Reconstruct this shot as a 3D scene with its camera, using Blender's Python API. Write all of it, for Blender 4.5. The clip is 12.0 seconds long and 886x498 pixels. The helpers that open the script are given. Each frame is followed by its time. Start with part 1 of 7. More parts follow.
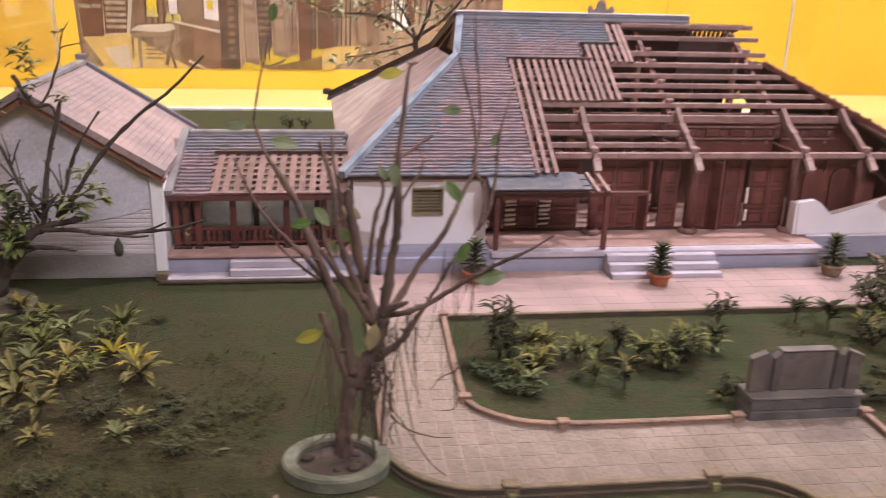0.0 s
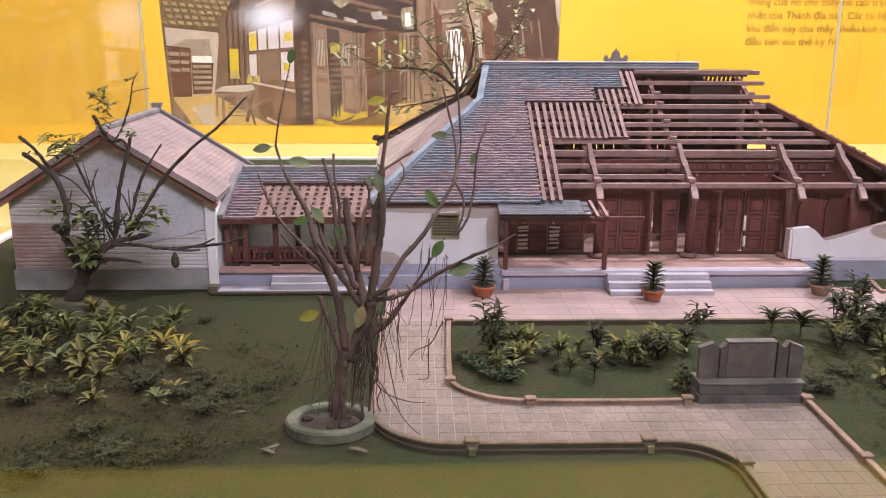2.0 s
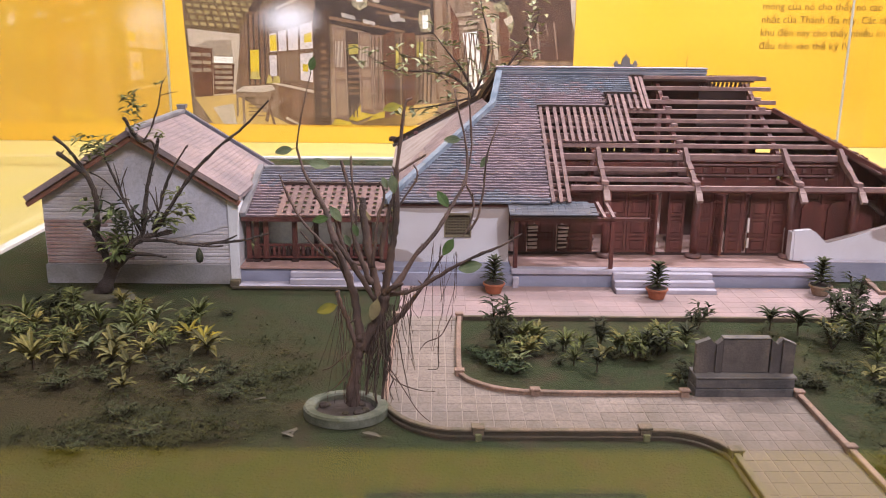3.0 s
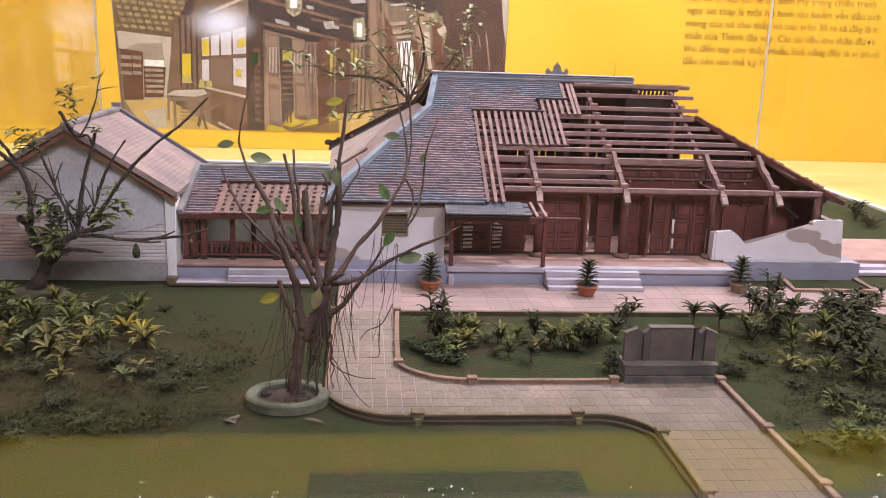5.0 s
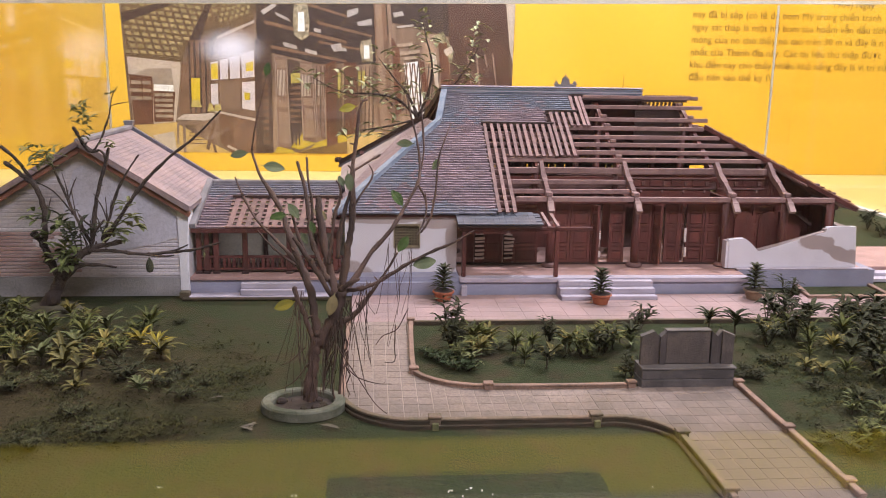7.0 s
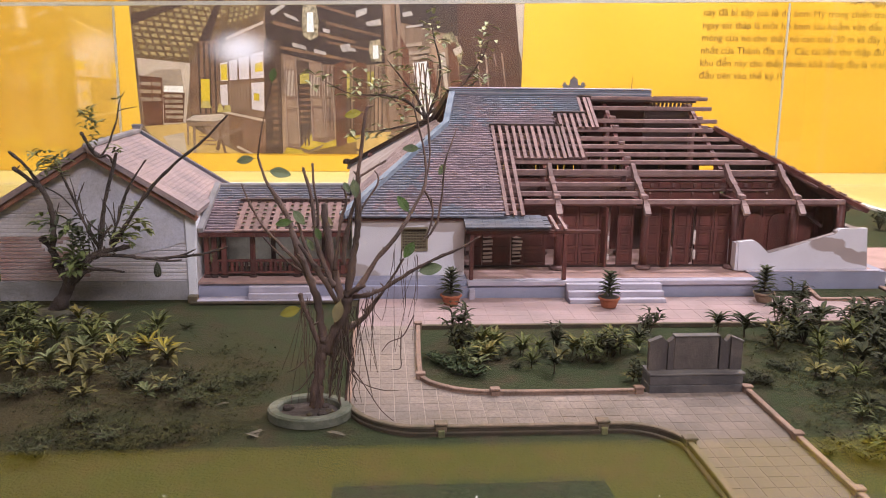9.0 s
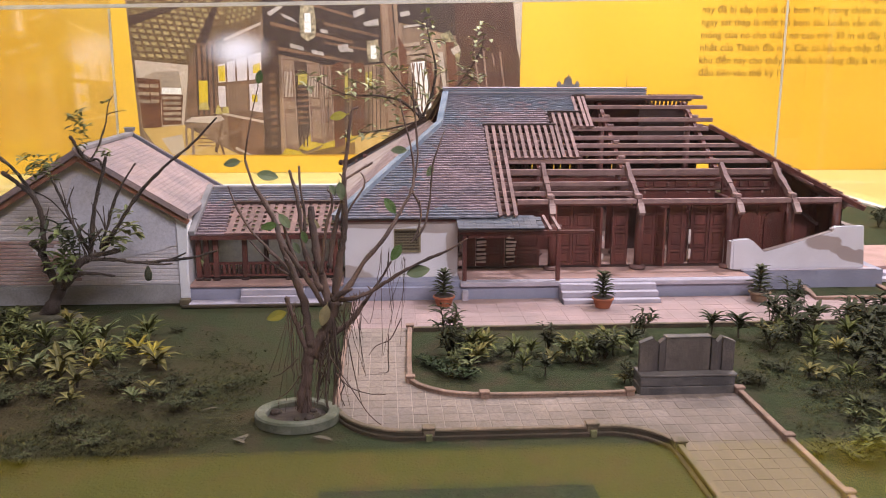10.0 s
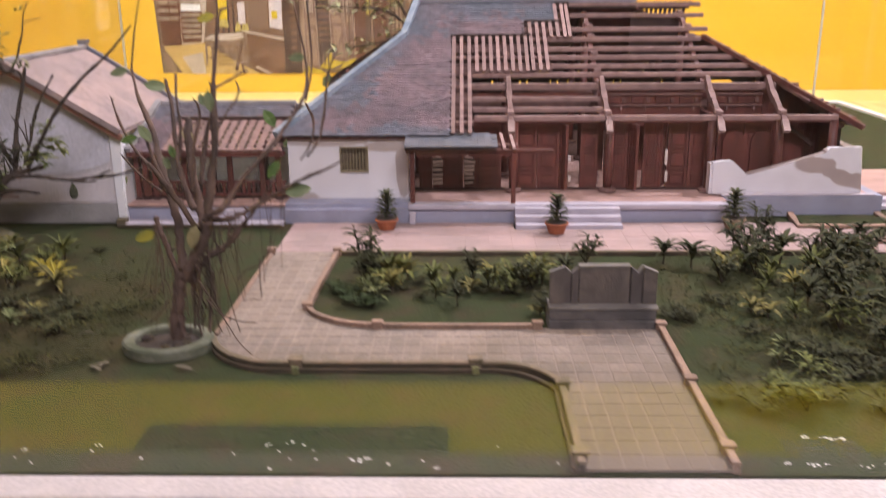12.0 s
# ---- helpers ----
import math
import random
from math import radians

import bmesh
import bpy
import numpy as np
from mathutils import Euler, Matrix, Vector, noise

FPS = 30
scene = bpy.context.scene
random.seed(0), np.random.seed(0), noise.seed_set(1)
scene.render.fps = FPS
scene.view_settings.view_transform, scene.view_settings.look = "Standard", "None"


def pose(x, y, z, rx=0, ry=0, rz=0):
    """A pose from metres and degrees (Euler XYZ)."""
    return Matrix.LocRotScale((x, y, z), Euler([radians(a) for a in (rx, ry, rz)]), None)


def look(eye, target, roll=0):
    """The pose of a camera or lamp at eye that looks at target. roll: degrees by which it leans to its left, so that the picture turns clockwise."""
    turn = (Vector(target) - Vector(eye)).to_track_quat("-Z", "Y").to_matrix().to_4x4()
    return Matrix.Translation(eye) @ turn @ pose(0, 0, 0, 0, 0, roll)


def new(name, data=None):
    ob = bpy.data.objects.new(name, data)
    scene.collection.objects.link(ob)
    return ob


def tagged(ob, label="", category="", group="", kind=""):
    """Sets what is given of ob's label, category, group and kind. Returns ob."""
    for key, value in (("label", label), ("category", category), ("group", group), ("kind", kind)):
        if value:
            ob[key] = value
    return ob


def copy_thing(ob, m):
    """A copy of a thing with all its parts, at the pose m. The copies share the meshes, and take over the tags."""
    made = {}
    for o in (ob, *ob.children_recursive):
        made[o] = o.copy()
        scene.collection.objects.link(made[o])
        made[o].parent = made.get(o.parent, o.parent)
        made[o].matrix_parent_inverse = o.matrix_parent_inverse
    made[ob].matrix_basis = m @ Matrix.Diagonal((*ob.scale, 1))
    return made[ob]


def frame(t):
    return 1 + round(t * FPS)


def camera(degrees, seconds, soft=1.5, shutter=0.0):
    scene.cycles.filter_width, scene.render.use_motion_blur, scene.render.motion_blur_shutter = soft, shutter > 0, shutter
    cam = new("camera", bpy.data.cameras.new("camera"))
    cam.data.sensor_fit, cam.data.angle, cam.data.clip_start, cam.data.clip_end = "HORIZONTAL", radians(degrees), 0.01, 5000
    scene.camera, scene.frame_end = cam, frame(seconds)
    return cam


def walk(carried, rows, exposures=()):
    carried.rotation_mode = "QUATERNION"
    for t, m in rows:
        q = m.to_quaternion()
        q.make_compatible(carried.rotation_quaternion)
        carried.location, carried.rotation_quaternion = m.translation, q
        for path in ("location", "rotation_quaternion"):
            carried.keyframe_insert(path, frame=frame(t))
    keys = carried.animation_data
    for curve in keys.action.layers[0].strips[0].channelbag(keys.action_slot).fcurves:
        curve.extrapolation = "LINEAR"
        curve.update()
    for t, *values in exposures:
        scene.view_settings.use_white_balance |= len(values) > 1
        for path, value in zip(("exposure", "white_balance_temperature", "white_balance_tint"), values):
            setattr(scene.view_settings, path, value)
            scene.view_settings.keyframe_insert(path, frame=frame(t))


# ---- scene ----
cam = camera(53.7, 12.0, soft=0.9, shutter=0.5)
PATH = [
    (0, (-0.394, 0.58, 0.431), (-0.135, 2.459, -0.203), 1.7),
    (0.5, (-0.322, 0.501, 0.413), (-0.063, 2.417, -0.1), 2.3),
    (1, (-0.301, 0.442, 0.419), (-0.145, 2.381, -0.045), 1.3),
    (1.5, (-0.309, 0.435, 0.417), (-0.238, 2.373, -0.073), 0.1),
    (2, (-0.299, 0.404, 0.416), (-0.238, 2.339, -0.086), 0.3),
    (2.5, (-0.29, 0.377, 0.431), (-0.268, 2.312, -0.073), 0.0),
    (3, (-0.294, 0.349, 0.429), (-0.27, 2.284, -0.075), 0.6),
    (3.5, (-0.299, 0.335, 0.43), (-0.209, 2.266, -0.086), 1.8),
    (5.3, (-0.312, 0.313, 0.402), (-0.126, 2.25, -0.06), 1.9),
    (5.5, (-0.316, 0.317, 0.395), (-0.136, 2.256, -0.061), 1.7),
    (6, (-0.313, 0.311, 0.392), (-0.144, 2.254, -0.051), 1.5),
    (6.5, (-0.311, 0.313, 0.39), (-0.151, 2.258, -0.046), 1.2),
    (7, (-0.314, 0.31, 0.389), (-0.149, 2.259, -0.028), 1.0),
    (9, (-0.308, 0.315, 0.398), (-0.168, 2.265, -0.025), 0.7),
    (9.5, (-0.296, 0.317, 0.4), (-0.158, 2.267, -0.021), 0.6),
    (10, (-0.288, 0.322, 0.4), (-0.158, 2.272, -0.025), 0.2),
    (10.5, (-0.272, 0.33, 0.407), (-0.166, 2.277, -0.038), -0.5),
    (11, (-0.243, 0.379, 0.416), (-0.15, 2.322, -0.046), -1.7),
    (11.5, (-0.185, 0.388, 0.396), (-0.135, 2.33, -0.077), -1.9),
    (12, (-0.079, 0.404, 0.373), (-0.121, 2.315, -0.218), -0.4),
]
walk(cam, [(t, look(eye, target, roll)) for t, eye, target, roll in PATH], ((0, 0.13, 6500, 14), (0.5, 0.12, 6300, 12), (1.2, 0.12, 6200, 11), (2.5, 0.11, 6050, 9), (3.7, 0.07, 6100, 10), (5.5, 0.0, 6130, 10), (11.0, 0.0, 6150, 10), (11.5, 0.02, 6230, 10), (12.0, 0.04, 6350, 11)))

# ---- world, lamps, exposure ----
world = bpy.data.worlds.new("room_light")
scene.world = world
world.use_nodes = True
world.node_tree.nodes["Background"].inputs[0].default_value = (1.0, 0.94, 0.95, 1)
world.node_tree.nodes["Background"].inputs[1].default_value = 0.25
scene.view_settings.exposure = 0.0


def area_lamp(name, x, y, z, sx, sy, watts, colour, target=None):
    data = bpy.data.lights.new(name, "AREA")
    data.shape, data.size, data.size_y, data.energy, data.color = "RECTANGLE", sx, sy, watts, colour
    ob = new(name, data)
    ob.matrix_world = look((x, y, z), target or (x, y + 0.001, z - 1))
    return ob


area_lamp("ceiling_lamp_front", 0.3, -0.1, 2.12, 1.8, 0.5, 76, (0.98, 0.905, 1.0), (-0.1, 1.8, 0))
area_lamp("ceiling_lamp_case", 1.0, 2.2, 2.12, 0.14, 0.14, 46, (0.98, 0.90, 1.0), (0.1, 1.8, 0))
# unseen lamp, added to brighten the printed wall panel
area_lamp("panel_fill_lamp", 0.0, 3.0, 2.12, 4.0, 0.2, 88, (1.0, 0.965, 1.0), (0, 3.75, 0.3))


# ---- materials ----
def mat(name, c, c2=None, scale=40.0, rough=0.75, bump=0.25, fine=300.0, metal=0.0, rand=0.0, island=0.0, mid=0.5, stretch=None, spec=0.4, grit=0.14):
    """A surface with two scales of mottling, fine relief and per-piece variation."""
    m = bpy.data.materials.new(name)
    m.use_nodes = True
    nt = m.node_tree
    b = nt.nodes["Principled BSDF"]
    geo = nt.nodes.new("ShaderNodeNewGeometry")
    vec = geo.outputs["Position"]
    if stretch:
        mp = nt.nodes.new("ShaderNodeMapping")
        mp.inputs["Scale"].default_value = stretch
        nt.links.new(vec, mp.inputs["Vector"])
        vec = mp.outputs["Vector"]
    n1 = nt.nodes.new("ShaderNodeTexNoise")
    n1.inputs["Scale"].default_value, n1.inputs["Detail"].default_value = scale, 6
    n2 = nt.nodes.new("ShaderNodeTexNoise")
    n2.inputs["Scale"].default_value, n2.inputs["Detail"].default_value = fine, 4
    nt.links.new(vec, n1.inputs["Vector"])
    nt.links.new(vec, n2.inputs["Vector"])
    c2 = c2 or tuple(v * 0.7 for v in c)
    ramp = nt.nodes.new("ShaderNodeValToRGB")
    ramp.color_ramp.elements[0].position, ramp.color_ramp.elements[1].position = mid - 0.14, mid + 0.14
    ramp.color_ramp.elements[0].color, ramp.color_ramp.elements[1].color = (*c, 1), (*c2, 1)
    nt.links.new(n1.outputs["Fac"], ramp.inputs["Fac"])
    hsv = nt.nodes.new("ShaderNodeHueSaturation")
    nt.links.new(ramp.outputs["Color"], hsv.inputs["Color"])
    grain = nt.nodes.new("ShaderNodeMapRange")
    grain.inputs["From Min"].default_value, grain.inputs["From Max"].default_value = 0.3, 0.7
    grain.inputs["To Min"].default_value, grain.inputs["To Max"].default_value = 1 - grit, 1 + grit
    nt.links.new(n2.outputs["Fac"], grain.inputs["Value"])
    val = grain.outputs["Result"]
    for source, amount in (("rand", rand), ("island", island)):
        if amount:
            if source == "rand":
                out = nt.nodes.new("ShaderNodeObjectInfo").outputs["Random"]
            else:
                out = geo.outputs["Random Per Island"]
            mr = nt.nodes.new("ShaderNodeMapRange")
            mr.inputs["To Min"].default_value, mr.inputs["To Max"].default_value = 1 - amount, 1 + amount
            nt.links.new(out, mr.inputs["Value"])
            mul = nt.nodes.new("ShaderNodeMath")
            mul.operation = "MULTIPLY"
            nt.links.new(val, mul.inputs[0])
            nt.links.new(mr.outputs["Result"], mul.inputs[1])
            val = mul.outputs["Value"]
    nt.links.new(val, hsv.inputs["Value"])
    nt.links.new(hsv.outputs["Color"], b.inputs["Base Color"])
    b.inputs["Roughness"].default_value, b.inputs["Metallic"].default_value = rough, metal
    b.inputs["Specular IOR Level"].default_value = spec
    if bump:
        bp = nt.nodes.new("ShaderNodeBump")
        bp.inputs["Strength"].default_value, bp.inputs["Distance"].default_value = bump, 0.002
        nt.links.new(n2.outputs["Fac"], bp.inputs["Height"])
        nt.links.new(bp.outputs["Normal"], b.inputs["Normal"])
    return m


def glass_mat():
    """Clear sheet glass: see-through, with a mirror gloss that grows at a slant."""
    m = bpy.data.materials.new("clear_glass")
    m.use_nodes = True
    nt = m.node_tree
    nt.nodes.remove(nt.nodes["Principled BSDF"])
    out = nt.nodes["Material Output"]
    lw = nt.nodes.new("ShaderNodeLayerWeight")
    lw.inputs["Blend"].default_value = 0.5
    pw = nt.nodes.new("ShaderNodeMath")
    pw.operation = "POWER"
    pw.inputs[1].default_value = 5.0
    nt.links.new(lw.outputs["Facing"], pw.inputs[0])
    ma = nt.nodes.new("ShaderNodeMath")
    ma.operation = "MULTIPLY_ADD"
    ma.inputs[1].default_value, ma.inputs[2].default_value = 0.95, 0.045
    nt.links.new(pw.outputs["Value"], ma.inputs[0])
    tr, gl, mx = (nt.nodes.new("ShaderNode" + n) for n in ("BsdfTransparent", "BsdfGlossy", "MixShader"))
    tr.inputs["Color"].default_value = (0.985, 0.99, 0.985, 1)
    gl.inputs["Roughness"].default_value = 0.02
    nt.links.new(ma.outputs["Value"], mx.inputs[0])
    nt.links.new(tr.outputs[0], mx.inputs[1])
    nt.links.new(gl.outputs[0], mx.inputs[2])
    nt.links.new(mx.outputs[0], out.inputs["Surface"])
    return m


def grass_mat():
    """Flocked turf: green, olive and brown patches at three scales, with a coarse nap."""
    m = bpy.data.materials.new("flocked_grass")
    m.use_nodes = True
    nt = m.node_tree
    b = nt.nodes["Principled BSDF"]
    geo = nt.nodes.new("ShaderNodeNewGeometry")

    def layer(scale, lo, hi, detail=6):
        n = nt.nodes.new("ShaderNodeTexNoise")
        n.inputs["Scale"].default_value, n.inputs["Detail"].default_value = scale, detail
        nt.links.new(geo.outputs["Position"], n.inputs["Vector"])
        r = nt.nodes.new("ShaderNodeMapRange")
        r.inputs["From Min"].default_value, r.inputs["From Max"].default_value = lo, hi
        nt.links.new(n.outputs["Fac"], r.inputs["Value"])
        return r.outputs["Result"], n.outputs["Fac"]

    col = None
    for scale, lo, hi, c in ((6, 0.42, 0.62, (0.050, 0.052, 0.021)), (24, 0.48, 0.70, (0.062, 0.046, 0.026)), (120, 0.52, 0.74, (0.020, 0.026, 0.012)), (420, 0.54, 0.72, (0.085, 0.085, 0.045))):
        f, _ = layer(scale, lo, hi)
        mx = nt.nodes.new("ShaderNodeMixRGB")
        nt.links.new(f, mx.inputs[0])
        if col:
            nt.links.new(col, mx.inputs[1])
        else:
            mx.inputs[1].default_value = (0.036, 0.047, 0.018, 1)
        mx.inputs[2].default_value = (*c, 1)
        col = mx.outputs[0]
    # bare brown soil among the plants of the west bed
    dist = nt.nodes.new("ShaderNodeVectorMath")
    dist.operation = "DISTANCE"
    dist.inputs[1].default_value = (-0.70, 1.36, 0)
    nt.links.new(geo.outputs["Position"], dist.inputs[0])
    _, wave = layer(13, 0, 1)
    add = nt.nodes.new("ShaderNodeMath")
    add.operation = "MULTIPLY_ADD"
    add.inputs[1].default_value = 0.55
    nt.links.new(wave, add.inputs[0])
    nt.links.new(dist.outputs["Value"], add.inputs[2])
    soil = nt.nodes.new("ShaderNodeMapRange")
    soil.inputs["From Min"].default_value, soil.inputs["From Max"].default_value = 0.36, 0.60
    soil.inputs["To Min"].default_value, soil.inputs["To Max"].default_value = 0.8, 0.0
    nt.links.new(add.outputs[0], soil.inputs["Value"])
    mx = nt.nodes.new("ShaderNodeMixRGB")
    nt.links.new(soil.outputs["Result"], mx.inputs[0])
    nt.links.new(col, mx.inputs[1])
    mx.inputs[2].default_value = (0.057, 0.042, 0.019, 1)
    col = mx.outputs[0]
    nt.links.new(col, b.inputs["Base Color"])
    b.inputs["Roughness"].default_value, b.inputs["Specular IOR Level"].default_value = 0.95, 0.15
    _, h = layer(330, 0, 1)
    bp = nt.nodes.new("ShaderNodeBump")
    bp.inputs["Strength"].default_value, bp.inputs["Distance"].default_value = 1.0, 0.0025
    nt.links.new(h, bp.inputs["Height"])
    nt.links.new(bp.outputs["Normal"], b.inputs["Normal"])
    return m


def soiled_and_dimmed(m, tint=(0.125, 0.092, 0.060), amount=0.75):
    """Brown dirt on the front stretch of the path, darkened further for the light's fall-off there."""
    nt = m.node_tree
    b = nt.nodes["Principled BSDF"]
    src = b.inputs["Base Color"].links[0].from_socket
    geo, sep = nt.nodes.new("ShaderNodeNewGeometry"), nt.nodes.new("ShaderNodeSeparateXYZ")
    nt.links.new(geo.outputs["Position"], sep.inputs[0])
    n = nt.nodes.new("ShaderNodeTexNoise")
    n.inputs["Scale"].default_value, n.inputs["Detail"].default_value = 14, 6
    nt.links.new(geo.outputs["Position"], n.inputs["Vector"])
    add = nt.nodes.new("ShaderNodeMath")
    add.operation = "MULTIPLY_ADD"
    add.inputs[1].default_value = 0.22
    nt.links.new(n.outputs["Fac"], add.inputs[0])
    nt.links.new(sep.outputs["Y"], add.inputs[2])
    mr = nt.nodes.new("ShaderNodeMapRange")
    mr.inputs["From Min"].default_value, mr.inputs["From Max"].default_value = 1.24, 1.40
    mr.inputs["To Min"].default_value, mr.inputs["To Max"].default_value = amount, 0.0
    nt.links.new(add.outputs[0], mr.inputs["Value"])
    mx = nt.nodes.new("ShaderNodeMixRGB")
    nt.links.new(mr.outputs["Result"], mx.inputs[0])
    nt.links.new(src, mx.inputs[1])
    mx.inputs[2].default_value = (*tint, 1)
    nt.links.new(mx.outputs[0], b.inputs["Base Color"])
    return m


def stained(m, spots, tint, tint2):
    """Brown render tones mixed over whitewash in ragged ovals (x, z, half width, half height, lean)."""
    nt = m.node_tree
    b = nt.nodes["Principled BSDF"]
    src = b.inputs["Base Color"].links[0].from_socket
    geo = nt.nodes.new("ShaderNodeNewGeometry")
    n = nt.nodes.new("ShaderNodeTexNoise")
    n.inputs["Scale"].default_value, n.inputs["Detail"].default_value, n.inputs["Roughness"].default_value = 38, 7, 0.62
    nt.links.new(geo.outputs["Position"], n.inputs["Vector"])
    mask = None
    for x, z, rx, rz, lean in spots:
        mp = nt.nodes.new("ShaderNodeMapping")
        mp.vector_type = "TEXTURE"
        mp.inputs["Location"].default_value = (x, 1.8, z)
        mp.inputs["Rotation"].default_value = (0, radians(lean), 0)
        mp.inputs["Scale"].default_value = (rx, 10.0, rz)
        nt.links.new(geo.outputs["Position"], mp.inputs["Vector"])
        ln = nt.nodes.new("ShaderNodeVectorMath")
        ln.operation = "LENGTH"
        nt.links.new(mp.outputs["Vector"], ln.inputs[0])
        if mask:
            mn = nt.nodes.new("ShaderNodeMath")
            mn.operation = "MINIMUM"
            nt.links.new(mask, mn.inputs[0])
            nt.links.new(ln.outputs["Value"], mn.inputs[1])
            mask = mn.outputs[0]
        else:
            mask = ln.outputs["Value"]
    add = nt.nodes.new("ShaderNodeMath")
    add.operation = "MULTIPLY_ADD"
    add.inputs[1].default_value = 1.1
    nt.links.new(n.outputs["Fac"], add.inputs[0])
    nt.links.new(mask, add.inputs[2])
    mr = nt.nodes.new("ShaderNodeMapRange")
    mr.inputs["From Min"].default_value, mr.inputs["From Max"].default_value = 1.45, 1.60
    mr.inputs["To Min"].default_value, mr.inputs["To Max"].default_value = 0.95, 0.0
    nt.links.new(add.outputs[0], mr.inputs["Value"])
    soil = nt.nodes.new("ShaderNodeMixRGB")
    soil.inputs[1].default_value, soil.inputs[2].default_value = (*tint, 1), (*tint2, 1)
    nt.links.new(n.outputs["Fac"], soil.inputs[0])
    mx = nt.nodes.new("ShaderNodeMixRGB")
    nt.links.new(mr.outputs["Result"], mx.inputs[0])
    nt.links.new(src, mx.inputs[1])
    nt.links.new(soil.outputs[0], mx.inputs[2])
    nt.links.new(mx.outputs[0], b.inputs["Base Color"])
    return m


M_GLASS = glass_mat()
M_YELLOW = mat("yellow_print", (0.89, 0.56, 0.065), (0.85, 0.47, 0.035), 1.1, 0.32, 0.0, grit=0.02)
M_CREAM = mat("cream_ledge", (0.80, 0.70, 0.30), (0.76, 0.66, 0.24), 3, 0.3, 0.05)
M_LEDGE = mat("white_ledge", (0.80, 0.76, 0.72), (0.74, 0.69, 0.64), 9, 0.45, 0.1)
M_PLASTER = mat("room_plaster", (0.62, 0.58, 0.52), (0.57, 0.53, 0.47), 3, 0.85, 0.15)
M_FLOOR = mat("room_floor", (0.22, 0.19, 0.16), (0.17, 0.145, 0.12), 4, 0.35, 0.05)
M_GRASS = grass_mat()
M_WOOD = mat("red_brown_wood", (0.165, 0.052, 0.041), (0.098, 0.034, 0.029), 60, 0.5, 0.3, 500, rand=0.22, stretch=(1, 1, 0.25), grit=0.22)
M_WOODL = mat("pale_mauve_wood", (0.375, 0.235, 0.215), (0.255, 0.155, 0.142), 70, 0.65, 0.3, 500, rand=0.18, grit=0.22)
M_LATH = mat("brown_roof_lath", (0.285, 0.165, 0.15), (0.19, 0.108, 0.098), 70, 0.65, 0.3, 500, rand=0.18, grit=0.2)
M_GLATH = mat("worn_gallery_lath", (0.265, 0.152, 0.135), (0.175, 0.098, 0.088), 70, 0.65, 0.3, 500, rand=0.18, grit=0.22)
M_DOORF = mat("door_frame_wood", (0.178, 0.060, 0.048), (0.11, 0.039, 0.033), 70, 0.5, 0.3, 500, rand=0.2, grit=0.2)
M_RIDGEG = mat("grey_brown_ridge", (0.31, 0.285, 0.29), (0.20, 0.185, 0.19), 30, 0.85, 0.4)
M_BOARD = mat("lemon_board_print", (0.78, 0.62, 0.03), (0.74, 0.57, 0.03), 2, 0.4, 0.0)
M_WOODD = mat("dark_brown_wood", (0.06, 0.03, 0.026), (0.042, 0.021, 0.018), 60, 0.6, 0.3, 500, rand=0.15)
M_TILE = mat("rose_grey_roof_tile", (0.245, 0.172, 0.188), (0.165, 0.125, 0.145), 22, 0.8, 0.3, 350, island=0.2, mid=0.52, grit=0.2)
M_TILEB = mat("blue_grey_roof_tile", (0.138, 0.15, 0.185), (0.185, 0.16, 0.185), 14, 0.8, 0.3, 350, island=0.22, grit=0.2)
M_RIDGE = mat("blue_white_ridge_mortar", (0.46, 0.49, 0.54), (0.21, 0.27, 0.33), 26, 0.8, 0.4)
M_HIP = mat("blue_grey_hip_mortar", (0.30, 0.335, 0.39), (0.16, 0.20, 0.255), 34, 0.8, 0.5, grit=0.25)
M_WHITE = mat("aged_whitewash", (0.79, 0.755, 0.80), (0.66, 0.62, 0.655), 18, 0.85, 0.15, grit=0.04)
M_LIME = mat("fresh_limewash", (0.90, 0.88, 0.91), (0.82, 0.79, 0.82), 30, 0.85, 0.15, grit=0.04)
# brown patches low at the left, along the top and down the right edge
M_ROOMWALL = stained(mat("patched_room_whitewash", (0.79, 0.755, 0.78), (0.70, 0.66, 0.68), 18, 0.85, 0.15, grit=0.04), ((-0.358, 0.036, 0.05, 0.020, 12), (-0.30, 0.124, 0.075, 0.0075, 0), (-0.172, 0.085, 0.013, 0.06, 0), (-0.20, 0.117, 0.035, 0.010, 0)), (0.52, 0.44, 0.41), (0.36, 0.29, 0.26))
M_BROKEN = stained(mat("worn_broken_whitewash", (0.80, 0.765, 0.81), (0.70, 0.66, 0.70), 18, 0.85, 0.15, grit=0.04), ((0.492, 0.082, 0.036, 0.0135, 6), (0.535, 0.062, 0.042, 0.0125, 24), (0.558, 0.056, 0.014, 0.013, 0)), (0.47, 0.38, 0.36), (0.33, 0.26, 0.24))
M_STAIN = mat("exposed_render", (0.47, 0.38, 0.36), (0.33, 0.26, 0.24), 26, 0.9, 0.25, grit=0.1)
M_BAND = mat("lilac_grey_plinth_paint", (0.36, 0.36, 0.46), (0.29, 0.285, 0.36), 22, 0.8, 0.15, grit=0.08)
M_STONE = mat("pale_lilac_stone", (0.53, 0.48, 0.545), (0.42, 0.375, 0.425), 24, 0.8, 0.15, grit=0.08)
M_TERRA = mat("terracotta_floor", (0.48, 0.30, 0.26), (0.37, 0.23, 0.20), 30, 0.8, 0.2)
M_PAVE = soiled_and_dimmed(mat("grey_brown_paving_tile", (0.305, 0.235, 0.195), (0.225, 0.178, 0.15), 9, 0.85, 0.35, 260, rand=0.10, grit=0.2))
